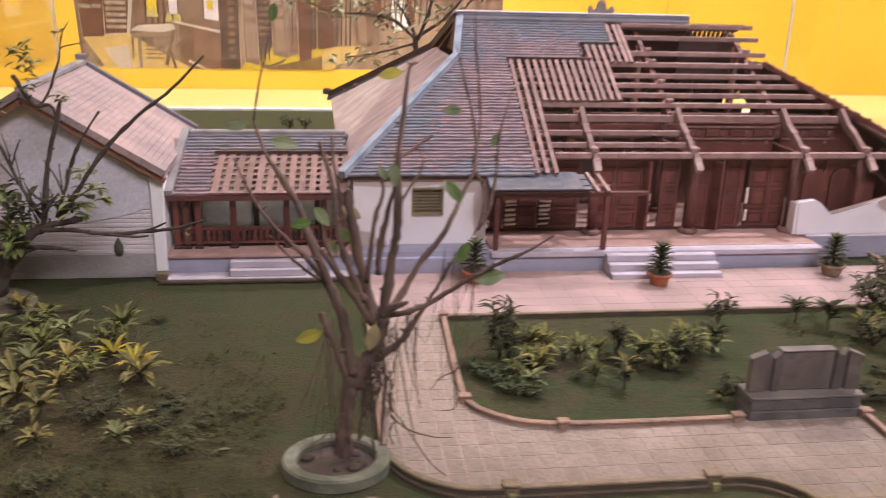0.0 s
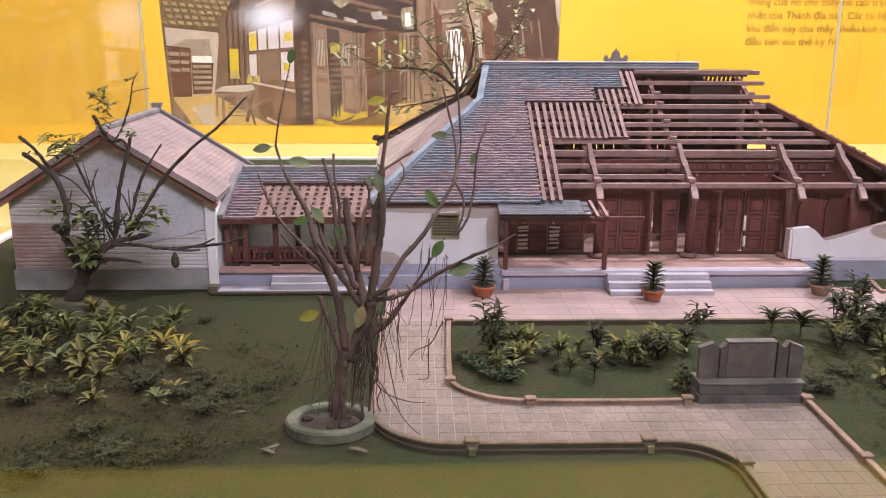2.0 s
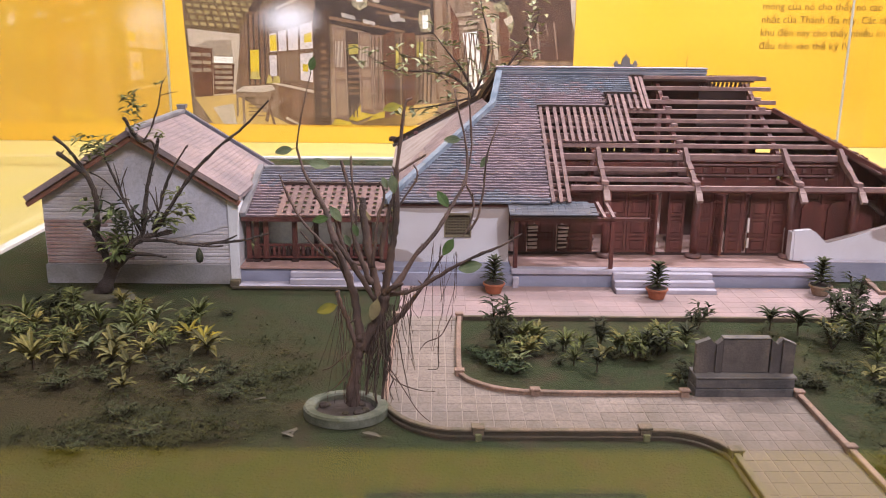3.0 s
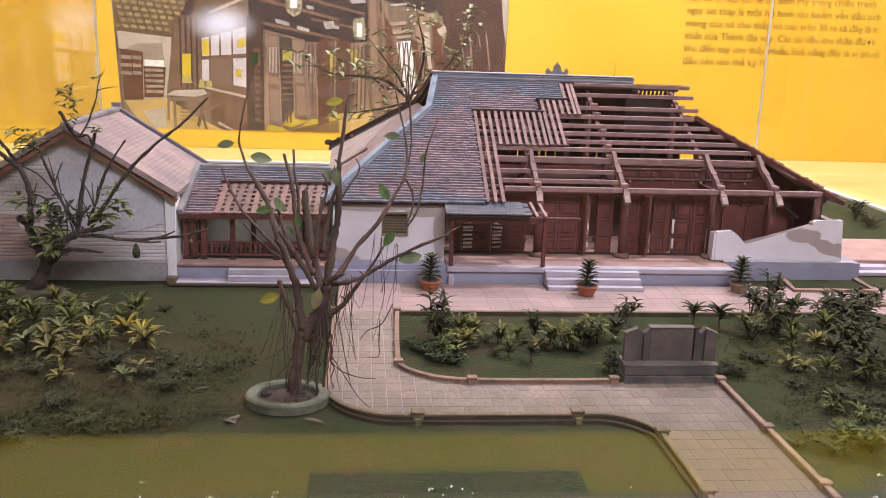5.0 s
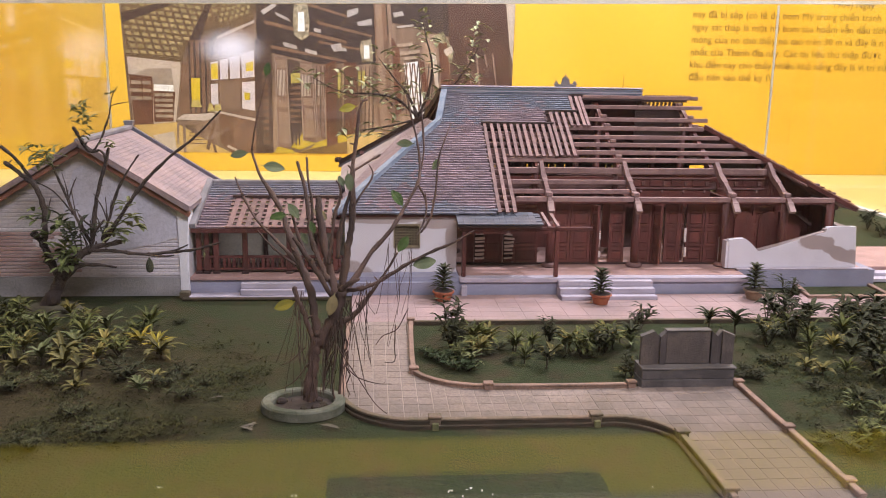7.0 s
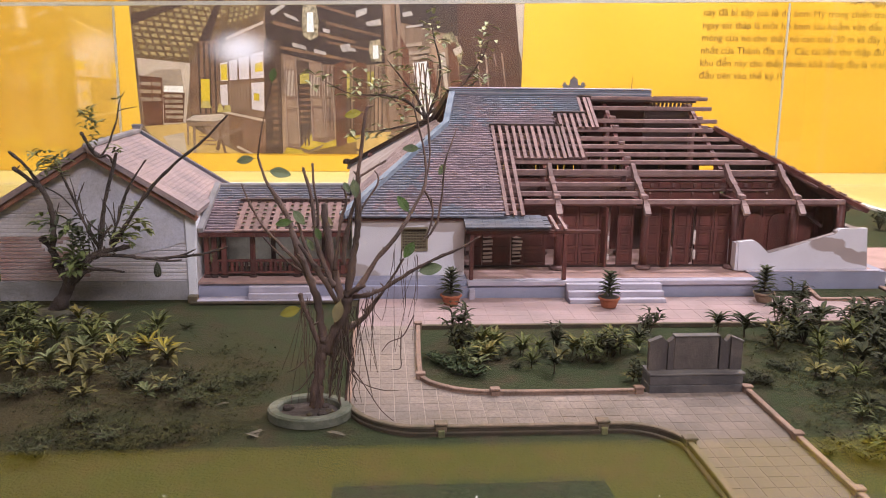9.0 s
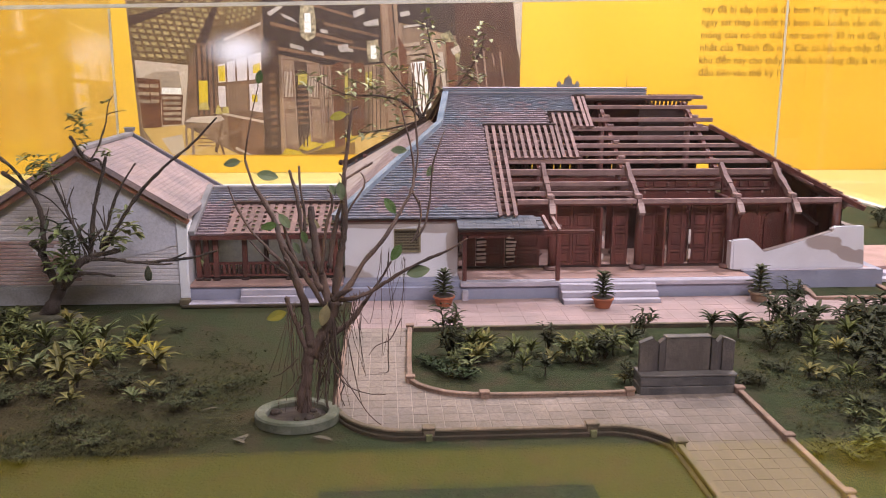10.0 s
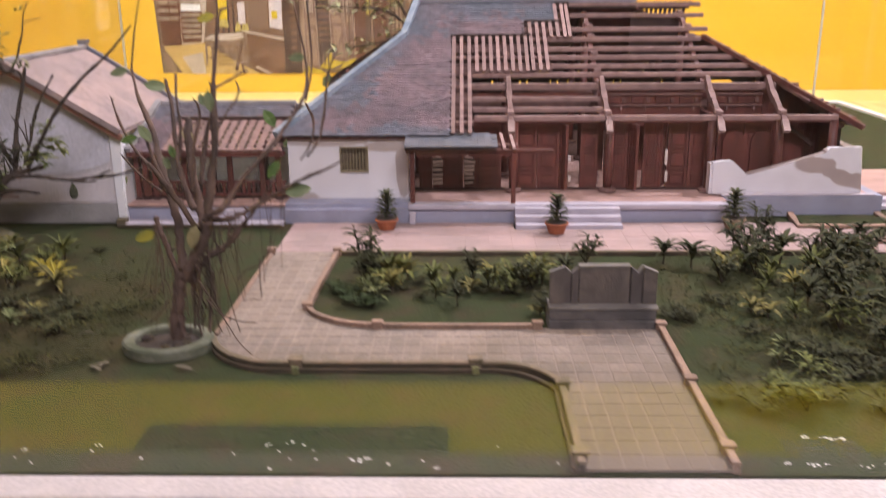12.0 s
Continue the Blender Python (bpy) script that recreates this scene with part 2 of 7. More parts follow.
M_PAVEY = mat("rose_yard_tile", (0.41, 0.28, 0.262), (0.31, 0.225, 0.21), 10, 0.85, 0.25, rand=0.06, grit=0.12)
M_JOINT = soiled_and_dimmed(mat("pale_joint_mortar", (0.405, 0.32, 0.272), (0.26, 0.205, 0.172), 5, 0.9, 0.2), (0.17, 0.125, 0.085), 0.6)
M_YJOINT = mat("yard_joint_mortar", (0.42, 0.29, 0.27), (0.31, 0.225, 0.21), 10, 0.9, 0.2)
M_CURB = mat("salmon_kerb", (0.34, 0.215, 0.16), (0.225, 0.148, 0.11), 30, 0.8, 0.35, grit=0.2)
M_CURBG = mat("mossy_kerb", (0.245, 0.17, 0.115), (0.14, 0.115, 0.07), 40, 0.9, 0.35, grit=0.2)
M_BRICK = mat("grey_brick_render", (0.60, 0.54, 0.565), (0.69, 0.63, 0.65), 12, 0.9, 0.3)
M_BRICKR = mat("bare_red_brick", (0.36, 0.215, 0.19), (0.46, 0.345, 0.325), 30, 0.9, 0.4)
M_ROSE = mat("weathered_rose_tile", (0.385, 0.28, 0.272), (0.275, 0.215, 0.222), 14, 0.85, 0.3, island=0.12, grit=0.2)
M_HIPROW = mat("pale_rose_tile_row", (0.43, 0.315, 0.31), (0.33, 0.25, 0.25), 30, 0.85, 0.3, rand=0.15, grit=0.2)
M_SLATE = mat("grey_stone_screen", (0.150, 0.120, 0.108), (0.095, 0.080, 0.076), 55, 0.85, 0.5, 420, grit=0.22)
M_MOSSY = mat("pale_olive_stone", (0.25, 0.23, 0.10), (0.15, 0.15, 0.065), 60, 0.9, 0.4)
# darkened copy of the kerb brown: shade of the side faces in the colour
M_KERBD = mat("shade_brown_kerb", (0.10, 0.068, 0.045), (0.055, 0.045, 0.026), 50, 0.9, 0.4)
M_SLATEB = mat("grey_stone_base", (0.150, 0.130, 0.126), (0.082, 0.074, 0.075), 48, 0.85, 0.5, 420, grit=0.22)


# ---- building blocks ----
def thing(name, label, category, loc=(0, 0, 0), group="", kind=""):
    ob = new(name)
    ob.location = loc
    ob.empty_display_size = 0.02
    return tagged(ob, label, category, group, kind)


def finish(name, bm, material, smooth=False):
    me = bpy.data.meshes.new(name)
    bmesh.ops.recalc_face_normals(bm, faces=bm.faces)
    if smooth:
        for f in bm.faces:
            f.smooth = True
    bm.to_mesh(me)
    bm.free()
    me.materials.append(material)
    return new(name, me)


def part(name, bm, material, parent, label="", smooth=False):
    ob = finish(name, bm, material, smooth)
    ob.parent = parent
    if parent.type == "EMPTY":
        ob.matrix_parent_inverse = Matrix.Translation(-parent.location)
    if label:
        tagged(ob, label)
    return ob


def structure(name, bm, material, label, category):
    return tagged(finish(name, bm, material), label, category, kind="structure")


def box(bm, x0, x1, y0, y1, z0, z1, bevel=0.0, m=None):
    r = bmesh.ops.create_cube(bm, size=1)
    vs = r["verts"]
    for v in vs:
        v.co = Vector(((x0 + x1) / 2 + v.co.x * (x1 - x0), (y0 + y1) / 2 + v.co.y * (y1 - y0), (z0 + z1) / 2 + v.co.z * (z1 - z0)))
        if m:
            v.co = m @ v.co
    if bevel:
        es = {e for v in vs for e in v.link_edges}
        bmesh.ops.bevel(bm, geom=list(es), offset=bevel, segments=1, affect="EDGES")
    return bm


def B(*a, bevel=0.0, m=None):
    return box(bmesh.new(), *a, bevel=bevel, m=m)


def beam(bm, a, b, w, h, up=(0, 0, 1)):
    """A squared timber from a to b, w wide and h high."""
    a, b = Vector(a), Vector(b)
    d = (b - a).normalized()
    s = d.cross(Vector(up)).normalized()
    u = s.cross(d)
    vs = [bm.verts.new(p + s * (i * w / 2) + u * (j * h / 2)) for p in (a, b) for i, j in ((-1, -1), (1, -1), (1, 1), (-1, 1))]
    for f in ((0, 1, 2, 3), (7, 6, 5, 4), (0, 4, 5, 1), (1, 5, 6, 2), (2, 6, 7, 3), (3, 7, 4, 0)):
        bm.faces.new([vs[k] for k in f])
    return bm


def prism(bm, poly, axis, d0, d1):
    """A flat outline pushed out from d0 to d1. axis y: outline in x, z; axis x: in y, z; axis z: in x, y."""
    def at(p, d):
        return {"y": (p[0], d, p[1]), "x": (d, p[0], p[1]), "z": (p[0], p[1], d)}[axis]
    lo = [bm.verts.new(at(p, d0)) for p in poly]
    hi = [bm.verts.new(at(p, d1)) for p in poly]
    bm.faces.new(lo)
    bm.faces.new(hi[::-1])
    for k in range(len(poly)):
        bm.faces.new((lo[k], hi[k], hi[(k + 1) % len(poly)], lo[(k + 1) % len(poly)]))
    return bm


def lathe(bm, prof, cx=0.0, cy=0.0, n=12):
    """Rings of (radius, z) turned about an upright axis, closed at both ends."""
    rings = [[bm.verts.new((cx + r * math.cos(2 * math.pi * k / n), cy + r * math.sin(2 * math.pi * k / n), z)) for k in range(n)] for r, z in prof]
    for a, b in zip(rings, rings[1:]):
        for k in range(n):
            bm.faces.new((a[k], a[(k + 1) % n], b[(k + 1) % n], b[k]))
    bm.faces.new(rings[0][::-1])
    bm.faces.new(rings[-1])
    return bm


def tube(bm, pts, r0, r1, n=6):
    """A round limb through the points, tapering from r0 to r1."""
    pts = [Vector(p) for p in pts]
    rings = []
    for i, p in enumerate(pts):
        d = (pts[min(i + 1, len(pts) - 1)] - pts[max(i - 1, 0)]).normalized()
        s = d.cross(Vector((0.31, 0.9, 0.2))).normalized()
        u = s.cross(d)
        r = r0 + (r1 - r0) * i / (len(pts) - 1)
        rings.append([bm.verts.new(p + r * (s * math.cos(2 * math.pi * k / n) + u * math.sin(2 * math.pi * k / n))) for k in range(n)])
    for a, b in zip(rings, rings[1:]):
        for k in range(n):
            bm.faces.new((a[k], a[(k + 1) % n], b[(k + 1) % n], b[k]))
    bm.faces.new(rings[0][::-1])
    bm.faces.new(rings[-1])
    return bm


# ---- the room and the case ----
GX0, GX1, GY0, GY1 = -1.10, 1.07, 1.012, 3.12
structure("floor", B(-4, 4, -3.4, 4.2, -0.98, -0.9), M_FLOOR, "dark polished floor of the exhibition room", "floor")
structure("ceiling", B(-4, 4, -3.4, 4.2, 2.2, 2.28), M_PLASTER, "plain pale ceiling of the exhibition room", "ceiling")
structure("wall_north", B(-4, 4, 3.915, 4.05, -0.9, 2.2), M_PLASTER, "plastered wall behind the printed panel", "wall")
structure("wall_south", B(-4, 4, -3.4, -3.28, -0.9, 2.2), M_PLASTER, "plain plastered wall of the room", "wall")
structure("wall_west", B(-4, -3.88, -3.28, 3.915, -0.9, 2.2), M_PLASTER, "plain plastered wall of the room", "wall")
structure("wall_east", B(3.88, 4, -3.28, 3.915, -0.9, 2.2), M_PLASTER, "plain plastered wall of the room", "wall")

plinth = thing("display_platform", "pale yellow display platform carrying the glass case", "platform", (0, 2.4, -0.9))
part("platform_top", B(-2.9, 2.9, 0.975, 3.9, -0.075, -0.055), M_CREAM, plinth)
part("platform_body", B(-2.8, 2.8, 1.05, 3.9, -0.9, -0.075), M_LEDGE, plinth)

sill = thing("case_ledge", "white painted ledge along the front of the case", "ledge", (0, 0.985, -0.055))
part("ledge_board", B(-1.2, 1.15, 0.974, 1.0055, -0.055, 0.001, bevel=0.002), mat("pinkish_white_paint", (0.49, 0.43, 0.42), (0.43, 0.375, 0.365), 14, 0.5, 0.1), sill)
part("ledge_apron", B(-1.19, 1.14, 0.9755, 1.004, -0.11, -0.0752, bevel=0.002), M_LEDGE, sill)

gb = bmesh.new()
bmesh.ops.create_grid(gb, x_segments=180, y_segments=170, size=0.5)
for v in gb.verts:
    x, y = GX0 + (v.co.x + 0.5) * (GX1 - GX0), GY0 + (v.co.y + 0.5) * (GY1 - GY0)
    rough = noise.noise((x * 38, y * 38, 1)) * 0.5 + noise.noise((x * 90, y * 90, 4)) * 0.5
    v.co = (x, y, -0.0012 + 0.0011 * rough)
rim = [e for e in gb.edges if e.is_boundary]
low = bmesh.ops.extrude_edge_only(gb, edges=rim)
for v in low["geom"]:
    if isinstance(v, bmesh.types.BMVert):
        v.co.z = -0.055
base = structure("ground", gb, M_GRASS, "green flocked ground of the scale model", "ground")

edge = thing("model_base_frame", "white painted edging round the model's base", "frame", (0, 2.1, -0.055))
part("back_edging", B(GX0 - 0.02, GX1 + 0.02, GY1 + 0.001, GY1 + 0.021, -0.055, 0.006, bevel=0.002), M_LEDGE, edge)
part("east_edging", B(GX1 + 0.001, GX1 + 0.021, GY0, GY1, -0.055, 0.006, bevel=0.002), M_LEDGE, edge)
part("west_edging", B(GX0 - 0.021, GX0 - 0.001, GY0, GY1, -0.055, 0.006, bevel=0.002), M_LEDGE, edge)

case = thing("glass_case", "clear glass showcase round the model", "showcase", (0, 2.1, -0.055))
for nm, a in (("front_pane", (-1.14, 1.11, 1.006, 1.0105)), ("back_pane", (-1.134, 1.104, 3.19, 3.196)), ("west_pane", (-1.14, -1.1345, 1.0115, 3.196)), ("east_pane", (1.1045, 1.11, 1.0115, 3.196))):
    part(nm, B(*a, -0.055, 0.615), M_GLASS, case)
for x in (-1.14, 1.028):
    part("corner_strip", B(x - 0.003, x + 0.003, 3.197, 3.203, -0.055, 0.577 + 0.0208 * x - 0.006), M_LEDGE, case, "pale sealing strip")
# opaque pale strip in place of the reflection along the glass lid's back edge
part("top_rim", beam(bmesh.new(), (-1.7, 3.21, 0.545), (1.7, 3.21, 0.616), 0.02, 0.011), M_LEDGE, case, "pale strip for the shine on the glass lid's edge")

# ---- the printed panel on the wall ----
poster = thing("wall_panel", "yellow printed wall panel with a large photograph and text", "poster", (0, 3.9, -0.054))
part("sheet", B(-2.85, 2.85, 3.90, 3.913, -0.054, 1.5), M_YELLOW, poster)


# ---- the yard and the paths ----
def clip(poly, x0, x1, y0, y1):
    """The outline cut down to a rectangle."""
    for axis, lim, keep in ((0, x0, 1), (0, x1, -1), (1, y0, 1), (1, y1, -1)):
        out = []
        for a, b in zip(poly, poly[1:] + poly[:1]):
            ia, ib = (a[axis] - lim) * keep >= 0, (b[axis] - lim) * keep >= 0
            if ia:
                out.append(a)
            if ia != ib:
                t = (lim - a[axis]) / (b[axis] - a[axis])
                out.append((a[0] + (b[0] - a[0]) * t, a[1] + (b[1] - a[1]) * t))
        poly = out
        if not poly:
            return []
    clean = []
    for v in poly:
        if not clean or (abs(v[0] - clean[-1][0]) + abs(v[1] - clean[-1][1])) > 1e-5:
            clean.append(v)
    return clean if len(clean) > 2 else []


def outline_area(poly):
    return abs(sum(a[0] * b[1] - b[0] * a[1] for a, b in zip(poly, poly[1:] + poly[:1]))) / 2


def paving(name, label, edge, size, material, gap, stagger=True, joint=None):
    """A mortar bed in the given outline with single tiles laid in rows and cut at the edges."""
    bed = structure(name, prism(bmesh.new(), edge, "z", 0.0, 0.0022), joint or M_JOINT, label, "paving")
    xs, ys = [v[0] for v in edge], [v[1] for v in edge]
    w, h = size
    full = bpy.data.meshes.new("tile")
    t = B(-w / 2 + gap / 2, w / 2 - gap / 2, -h / 2 + gap / 2, h / 2 - gap / 2, 0, 0.0014, bevel=0.0003)
    t.to_mesh(full)
    t.free()
    full.materials.append(material)
    j = 0
    y = min(ys)
    while y < max(ys):
        x = min(xs) - (w / 2 if stagger and j % 2 else 0)
        while x < max(xs):
            cut = clip(list(edge), x + gap / 2, x + w - gap / 2, y + gap / 2, y + h - gap / 2)
            area = outline_area(cut) if cut else 0
            cx, cy, cz = x + w / 2, y + h / 2, 0.0012 + random.uniform(-0.0001, 0.0002)
            if area > 0.98 * (w - gap) * (h - gap):
                ob = new("tile", full)
            elif area > 0.00003:
                bm = prism(bmesh.new(), [(a - cx, b - cy) for a, b in cut], "z", 0, 0.0014)
                me = bpy.data.meshes.new("tile")
                bm.to_mesh(me)
                bm.free()
                me.materials.append(material)
                ob = new("tile", me)
            else:
                ob = None
            if ob:
                ob.parent = bed
                ob.location = (cx, cy, cz)
            x += w
        y += h
        j += 1
    return bed


HX, HY = -0.36, 1.745


# ---- the main house ----
EY, EZ, RY, RZ = 1.785, 0.136, 2.135, 0.331          # eave and ridge of the front slope
SL = (RZ - EZ) / (RY - EY)


def roof_z(y):
    """Height of the front slope at y; it kicks up a little towards the eave."""
    return EZ + (y - EY) * SL


TN = Vector((0, -SL, 1)).normalized()


def tile_field(bm, inside, y0, y1, zf, step=0.0066, width=0.0092, x0=-0.42, x1=0.4, sign=1):
    """Courses of small overlapping flat tiles; inside(x, y) says where they lie."""
    n = int(abs(y1 - y0) / step)
    for j in range(n):
        ya = y0 + sign * j * step
        yb = ya + sign * step * 1.45
        x = x0 + (width / 2 if j % 2 else 0)
        lift = random.uniform(-0.0002, 0.0004)
        while x < x1:
            if inside(x + width / 2, ya):
                za, zb = zf(ya) + 0.0038 + lift + random.uniform(-0.0005, 0.0007), zf(yb) + 0.0004
                g = 0.00015
                ins = random.uniform(-0.0009, 0.0009)
                vs = [bm.verts.new(p) for p in ((x + g, ya + ins, za - 0.0028), (x + width - g, ya + ins, za - 0.0028), (x + width - g, ya + ins, za), (x + g, ya + ins, za), (x + width - g, yb, zb), (x + g, yb, zb))]
                for f in ((0, 1, 2, 3), (3, 2, 4, 5), (1, 4, 2), (0, 3, 5)):
                    bm.faces.new([vs[k] for k in f])
            x += width
    return bm


def hip_x(y):
    """Left hip line of the front slope."""
    t = (y - EY) / (2.03 - EY)
    return -0.371 + t * 0.189 if t < 1 else -0.182 + (y - 2.03) / (RY - 2.03) * 0.020


def tiled(x, y):
    if x < hip_x(y):
        return False
    if y > 2.118:
        return x < 0.25
    if y > 2.063:
        return x < 0.098
    if y > 2.024:
        return x < 0.035
    return x < -0.098


house = thing("main_house", "model wooden house with tiled roof half stripped to purlins", "house model", (0.0, 2.1, 0.0))
# plinth, steps, floor
part("plinth", B(-0.36, 0.345, 1.748, 2.50, 0, 0.0229), M_BAND, house, "blue-grey painted plinth")
part("plinth_east", B(0.345, 0.60, 1.79, 2.50, 0, 0.034), M_BAND, house, "blue-grey painted plinth")
part("plinth_edge", B(-0.163, 0.345, 1.744, 1.764, 0.0232, 0.0315, bevel=0.0008), M_STONE, house, "pale stone edging")
part("floor_tiles", B(-0.162, 0.344, 1.7645, 2.48, 0.0232, 0.032), M_TERRA, house, "terracotta tiled floor")
part("room_floor", B(-0.36, -0.1625, 1.8065, 2.48, 0.0232, 0.0315), M_TERRA, house)
part("east_floor", B(0.3445, 0.58, 1.8005, 2.48, 0.0342, 0.0355), M_TERRA, house)
for k in range(3):
    part("step", B(0.005, 0.169, 1.704 + 0.0140 * k, 1.7475, 0.0095 * k, 0.0095 * (k + 1), bevel=0.0006), M_STONE, house)

# the west room
part("wall_base", B(-0.36, -0.163, 1.757, 1.80, 0, 0.031), M_BAND, house, "blue-grey painted wall base")
wall = bmesh.new()
for a in ((-0.358, -0.2745, 0.0312, 0.128), (-0.2285, -0.165, 0.0312, 0.128), (-0.2745, -0.2285, 0.0312, 0.075), (-0.2745, -0.2285, 0.1165, 0.128)):
    box(wall, a[0], a[1], 1.790, 1.806, a[2], a[3])
part("room_wall", wall, M_ROOMWALL, house, "whitewashed wall with brown patches")
part("room_side_wall", B(-0.181, -0.165, 1.8065, 2.44, 0.0325, 0.14), M_WHITE, house)
part("room_west_wall", B(-0.358, -0.342, 1.8065, 2.44, 0.0325, 0.14), M_WHITE, house)
part("wall_plate", B(-0.372, -0.155, 1.786, 1.808, 0.1285, 0.1345), M_WOOD, house)
# a dark board gives the shade of the window recess
win = part("window", B(-0.2745, -0.2285, 1.7995, 1.8055, 0.075, 0.1165), M_WOODD, house, "dark board for the shaded recess behind a lattice")
fr = bmesh.new()
for a in ((-0.2745, -0.2285, 0.075, 0.0775), (-0.2745, -0.2285, 0.114, 0.1165), (-0.2745, -0.272, 0.0776, 0.1139), (-0.231, -0.2285, 0.0776, 0.1139)):
    box(fr, a[0], a[1], 1.7875, 1.7995, a[2], a[3])
M_LATT = mat("olive_wood_lattice", (0.30, 0.24, 0.145), (0.23, 0.185, 0.115), 60, 0.7, 0.2)
part("window_frame", fr, M_LATT, win)
for k in range(8):
    x = -0.2695 + k * 0.0051
    part("lattice_bar", B(x, x + 0.0016, 1.793, 1.796, 0.0776, 0.1139), M_LATT, win)
for k in range(7):
    z = 0.0815 + k * 0.0048
    part("lattice_rail", B(-0.272, -0.231, 1.7962, 1.799, z, z + 0.0016), M_LATT, win)
# tiled part of the roof
deck = bmesh.new()
ys = [EY + k * (RY - EY) / 20 for k in range(21)]
for x0, x1, ya, yb in ((None, -0.098, EY, 2.024), (None, 0.035, 2.024, 2.063), (None, 0.098, 2.063, 2.118), (None, 0.25, 2.118, RY)):
    cuts = [ya] + [y for y in ys if ya + 0.002 < y < yb - 0.002] + [yb]
    for a, b in zip(cuts, cuts[1:]):
        prof = [(hip_x(a), a), (x1, a), (x1, b), (hip_x(b), b)]
        lo = [deck.verts.new((x, y, roof_z(y) - 0.004)) for x, y in prof]
        hi = [deck.verts.new((x, y, roof_z(y))) for x, y in prof]
        deck.faces.new(lo), deck.faces.new(hi)
        for k in range(4):
            deck.faces.new((lo[k], lo[(k + 1) % 4], hi[(k + 1) % 4], hi[k]))
part("roof_deck", deck, M_WOODD, house)


def bluish(x, y):
    """Where lichen has turned the tiles blue-grey: along the ridge, the hip and the eave, unevenly."""
    w = noise.noise((x * 16, y * 16, 2)) * 0.05 + noise.noise((x * 60, y * 5, 7)) * 0.02 + noise.noise((x * 310, y * 290, 3)) * 0.05
    return y > 2.075 + w or x < hip_x(y) + 0.045 + w or (y < 1.80 + w * 0.4) or noise.noise((x * 9, y * 14, 5)) > 0.42


for nm, mt, lab, want in (("rose_roof_tiles", M_TILE, "small overlapping rose-grey tiles", False), ("blue_roof_tiles", M_TILEB, "small overlapping blue-grey tiles", True)):
    random.seed(12)
    field = tile_field(bmesh.new(), lambda x, y: tiled(x, y) and bluish(x, y) == want, EY - 0.004, RY, roof_z)
    tagged(part(nm, field, mt, house, lab), kind="stuff")
random.seed(22)
# pale specks: mortar chips, and glints painted on the courses
chips = bmesh.new()
for k in range(420):
    x, y = random.uniform(-0.38, 0.09), random.uniform(1.80, 2.12)
    if tiled(x, y) and tiled(x + 0.004, y):
        s = random.uniform(0.0003, 0.0009)
        box(chips, x, x + s * random.uniform(1, 3), y, y + s, roof_z(y) + 0.0038, roof_z(y) + 0.0052)
tagged(part("pale_specks", chips, M_STONE, house, "pale specks for chips and glints on the tiles"), kind="stuff")
# west hip slope, back slope
BY, BZ = 2.485, 0.136
hip = bmesh.new()
a, b, c, d = (-0.373, EY, EZ), (-0.183, 2.03, roof_z(2.03)), (-0.19, 2.26, roof_z(2.03) - 0.005), (-0.385, BY, BZ)
top = [hip.verts.new(v) for v in (a, b, c, d)]
low = [hip.verts.new((v[0], v[1], v[2] - 0.006)) for v in (a, b, c, d)]
hip.faces.new(top), hip.faces.new(low)
for k in range(4):
    hip.faces.new((top[k], top[(k + 1) % 4], low[(k + 1) % 4], low[k]))
part("hip_slope", hip, M_STAIN, house, "weathered rose tiled side slope")
gable = prism(bmesh.new(), [(2.03, roof_z(2.03)), (2.26, roof_z(2.03)), (RY, RZ)], "x", -0.172, -0.168)
part("gable_end", gable, M_WOOD, house)
def back_z(y):
    """Height of the rear slope."""
    return 0.262 - (y - 2.25) * 0.536


def slab(bm, prof, dy=-0.002, dz=-0.006):
    top = [bm.verts.new(v) for v in prof]
    low = [bm.verts.new((v[0], v[1] + dy, v[2] + dz)) for v in prof]
    bm.faces.new(top), bm.faces.new(low)
    for k in range(len(prof)):
        bm.faces.new((top[k], top[(k + 1) % len(prof)], low[(k + 1) % len(prof)], low[k]))


back = bmesh.new()
slab(back, [(-0.19, 2.25, 0.262), (0.37, 2.25, 0.262), (0.246, RY + 0.002, RZ - 0.004), (-0.166, RY + 0.002, RZ - 0.004)])
slab(back, [(-0.325, 2.405, back_z(2.405)), (0.498, 2.405, back_z(2.405)), (0.37, 2.2503, 0.2618), (-0.19, 2.2503, 0.2618)])
slab(back, [(-0.36, 2.455, back_z(2.455)), (0.54, 2.455, back_z(2.455)), (0.54, 2.434, back_z(2.434)), (-0.36, 2.434, back_z(2.434))])
random.seed(61)
x = -0.34
while x < 0.50:
    w = random.choice((0.012, 0.02, 0.05, 0.012, 0.012)) if 0.05 < x < 0.42 else 0.06
    slab(back, [(x, 2.4337, back_z(2.4337)), (x + w, 2.4337, back_z(2.4337)), (x + w, 2.4053, back_z(2.4053)), (x, 2.4053, back_z(2.4053))])
    x += w + random.choice((0.0012, 0.004, 0.0025))
part("back_slope", back, M_WOOD, house)


# ridges and hips in mortar
def ridge_bar(bm, pts, w, h):
    for p, q in zip(pts, pts[1:]):
        beam(bm, p, q, w, h)
    return bm


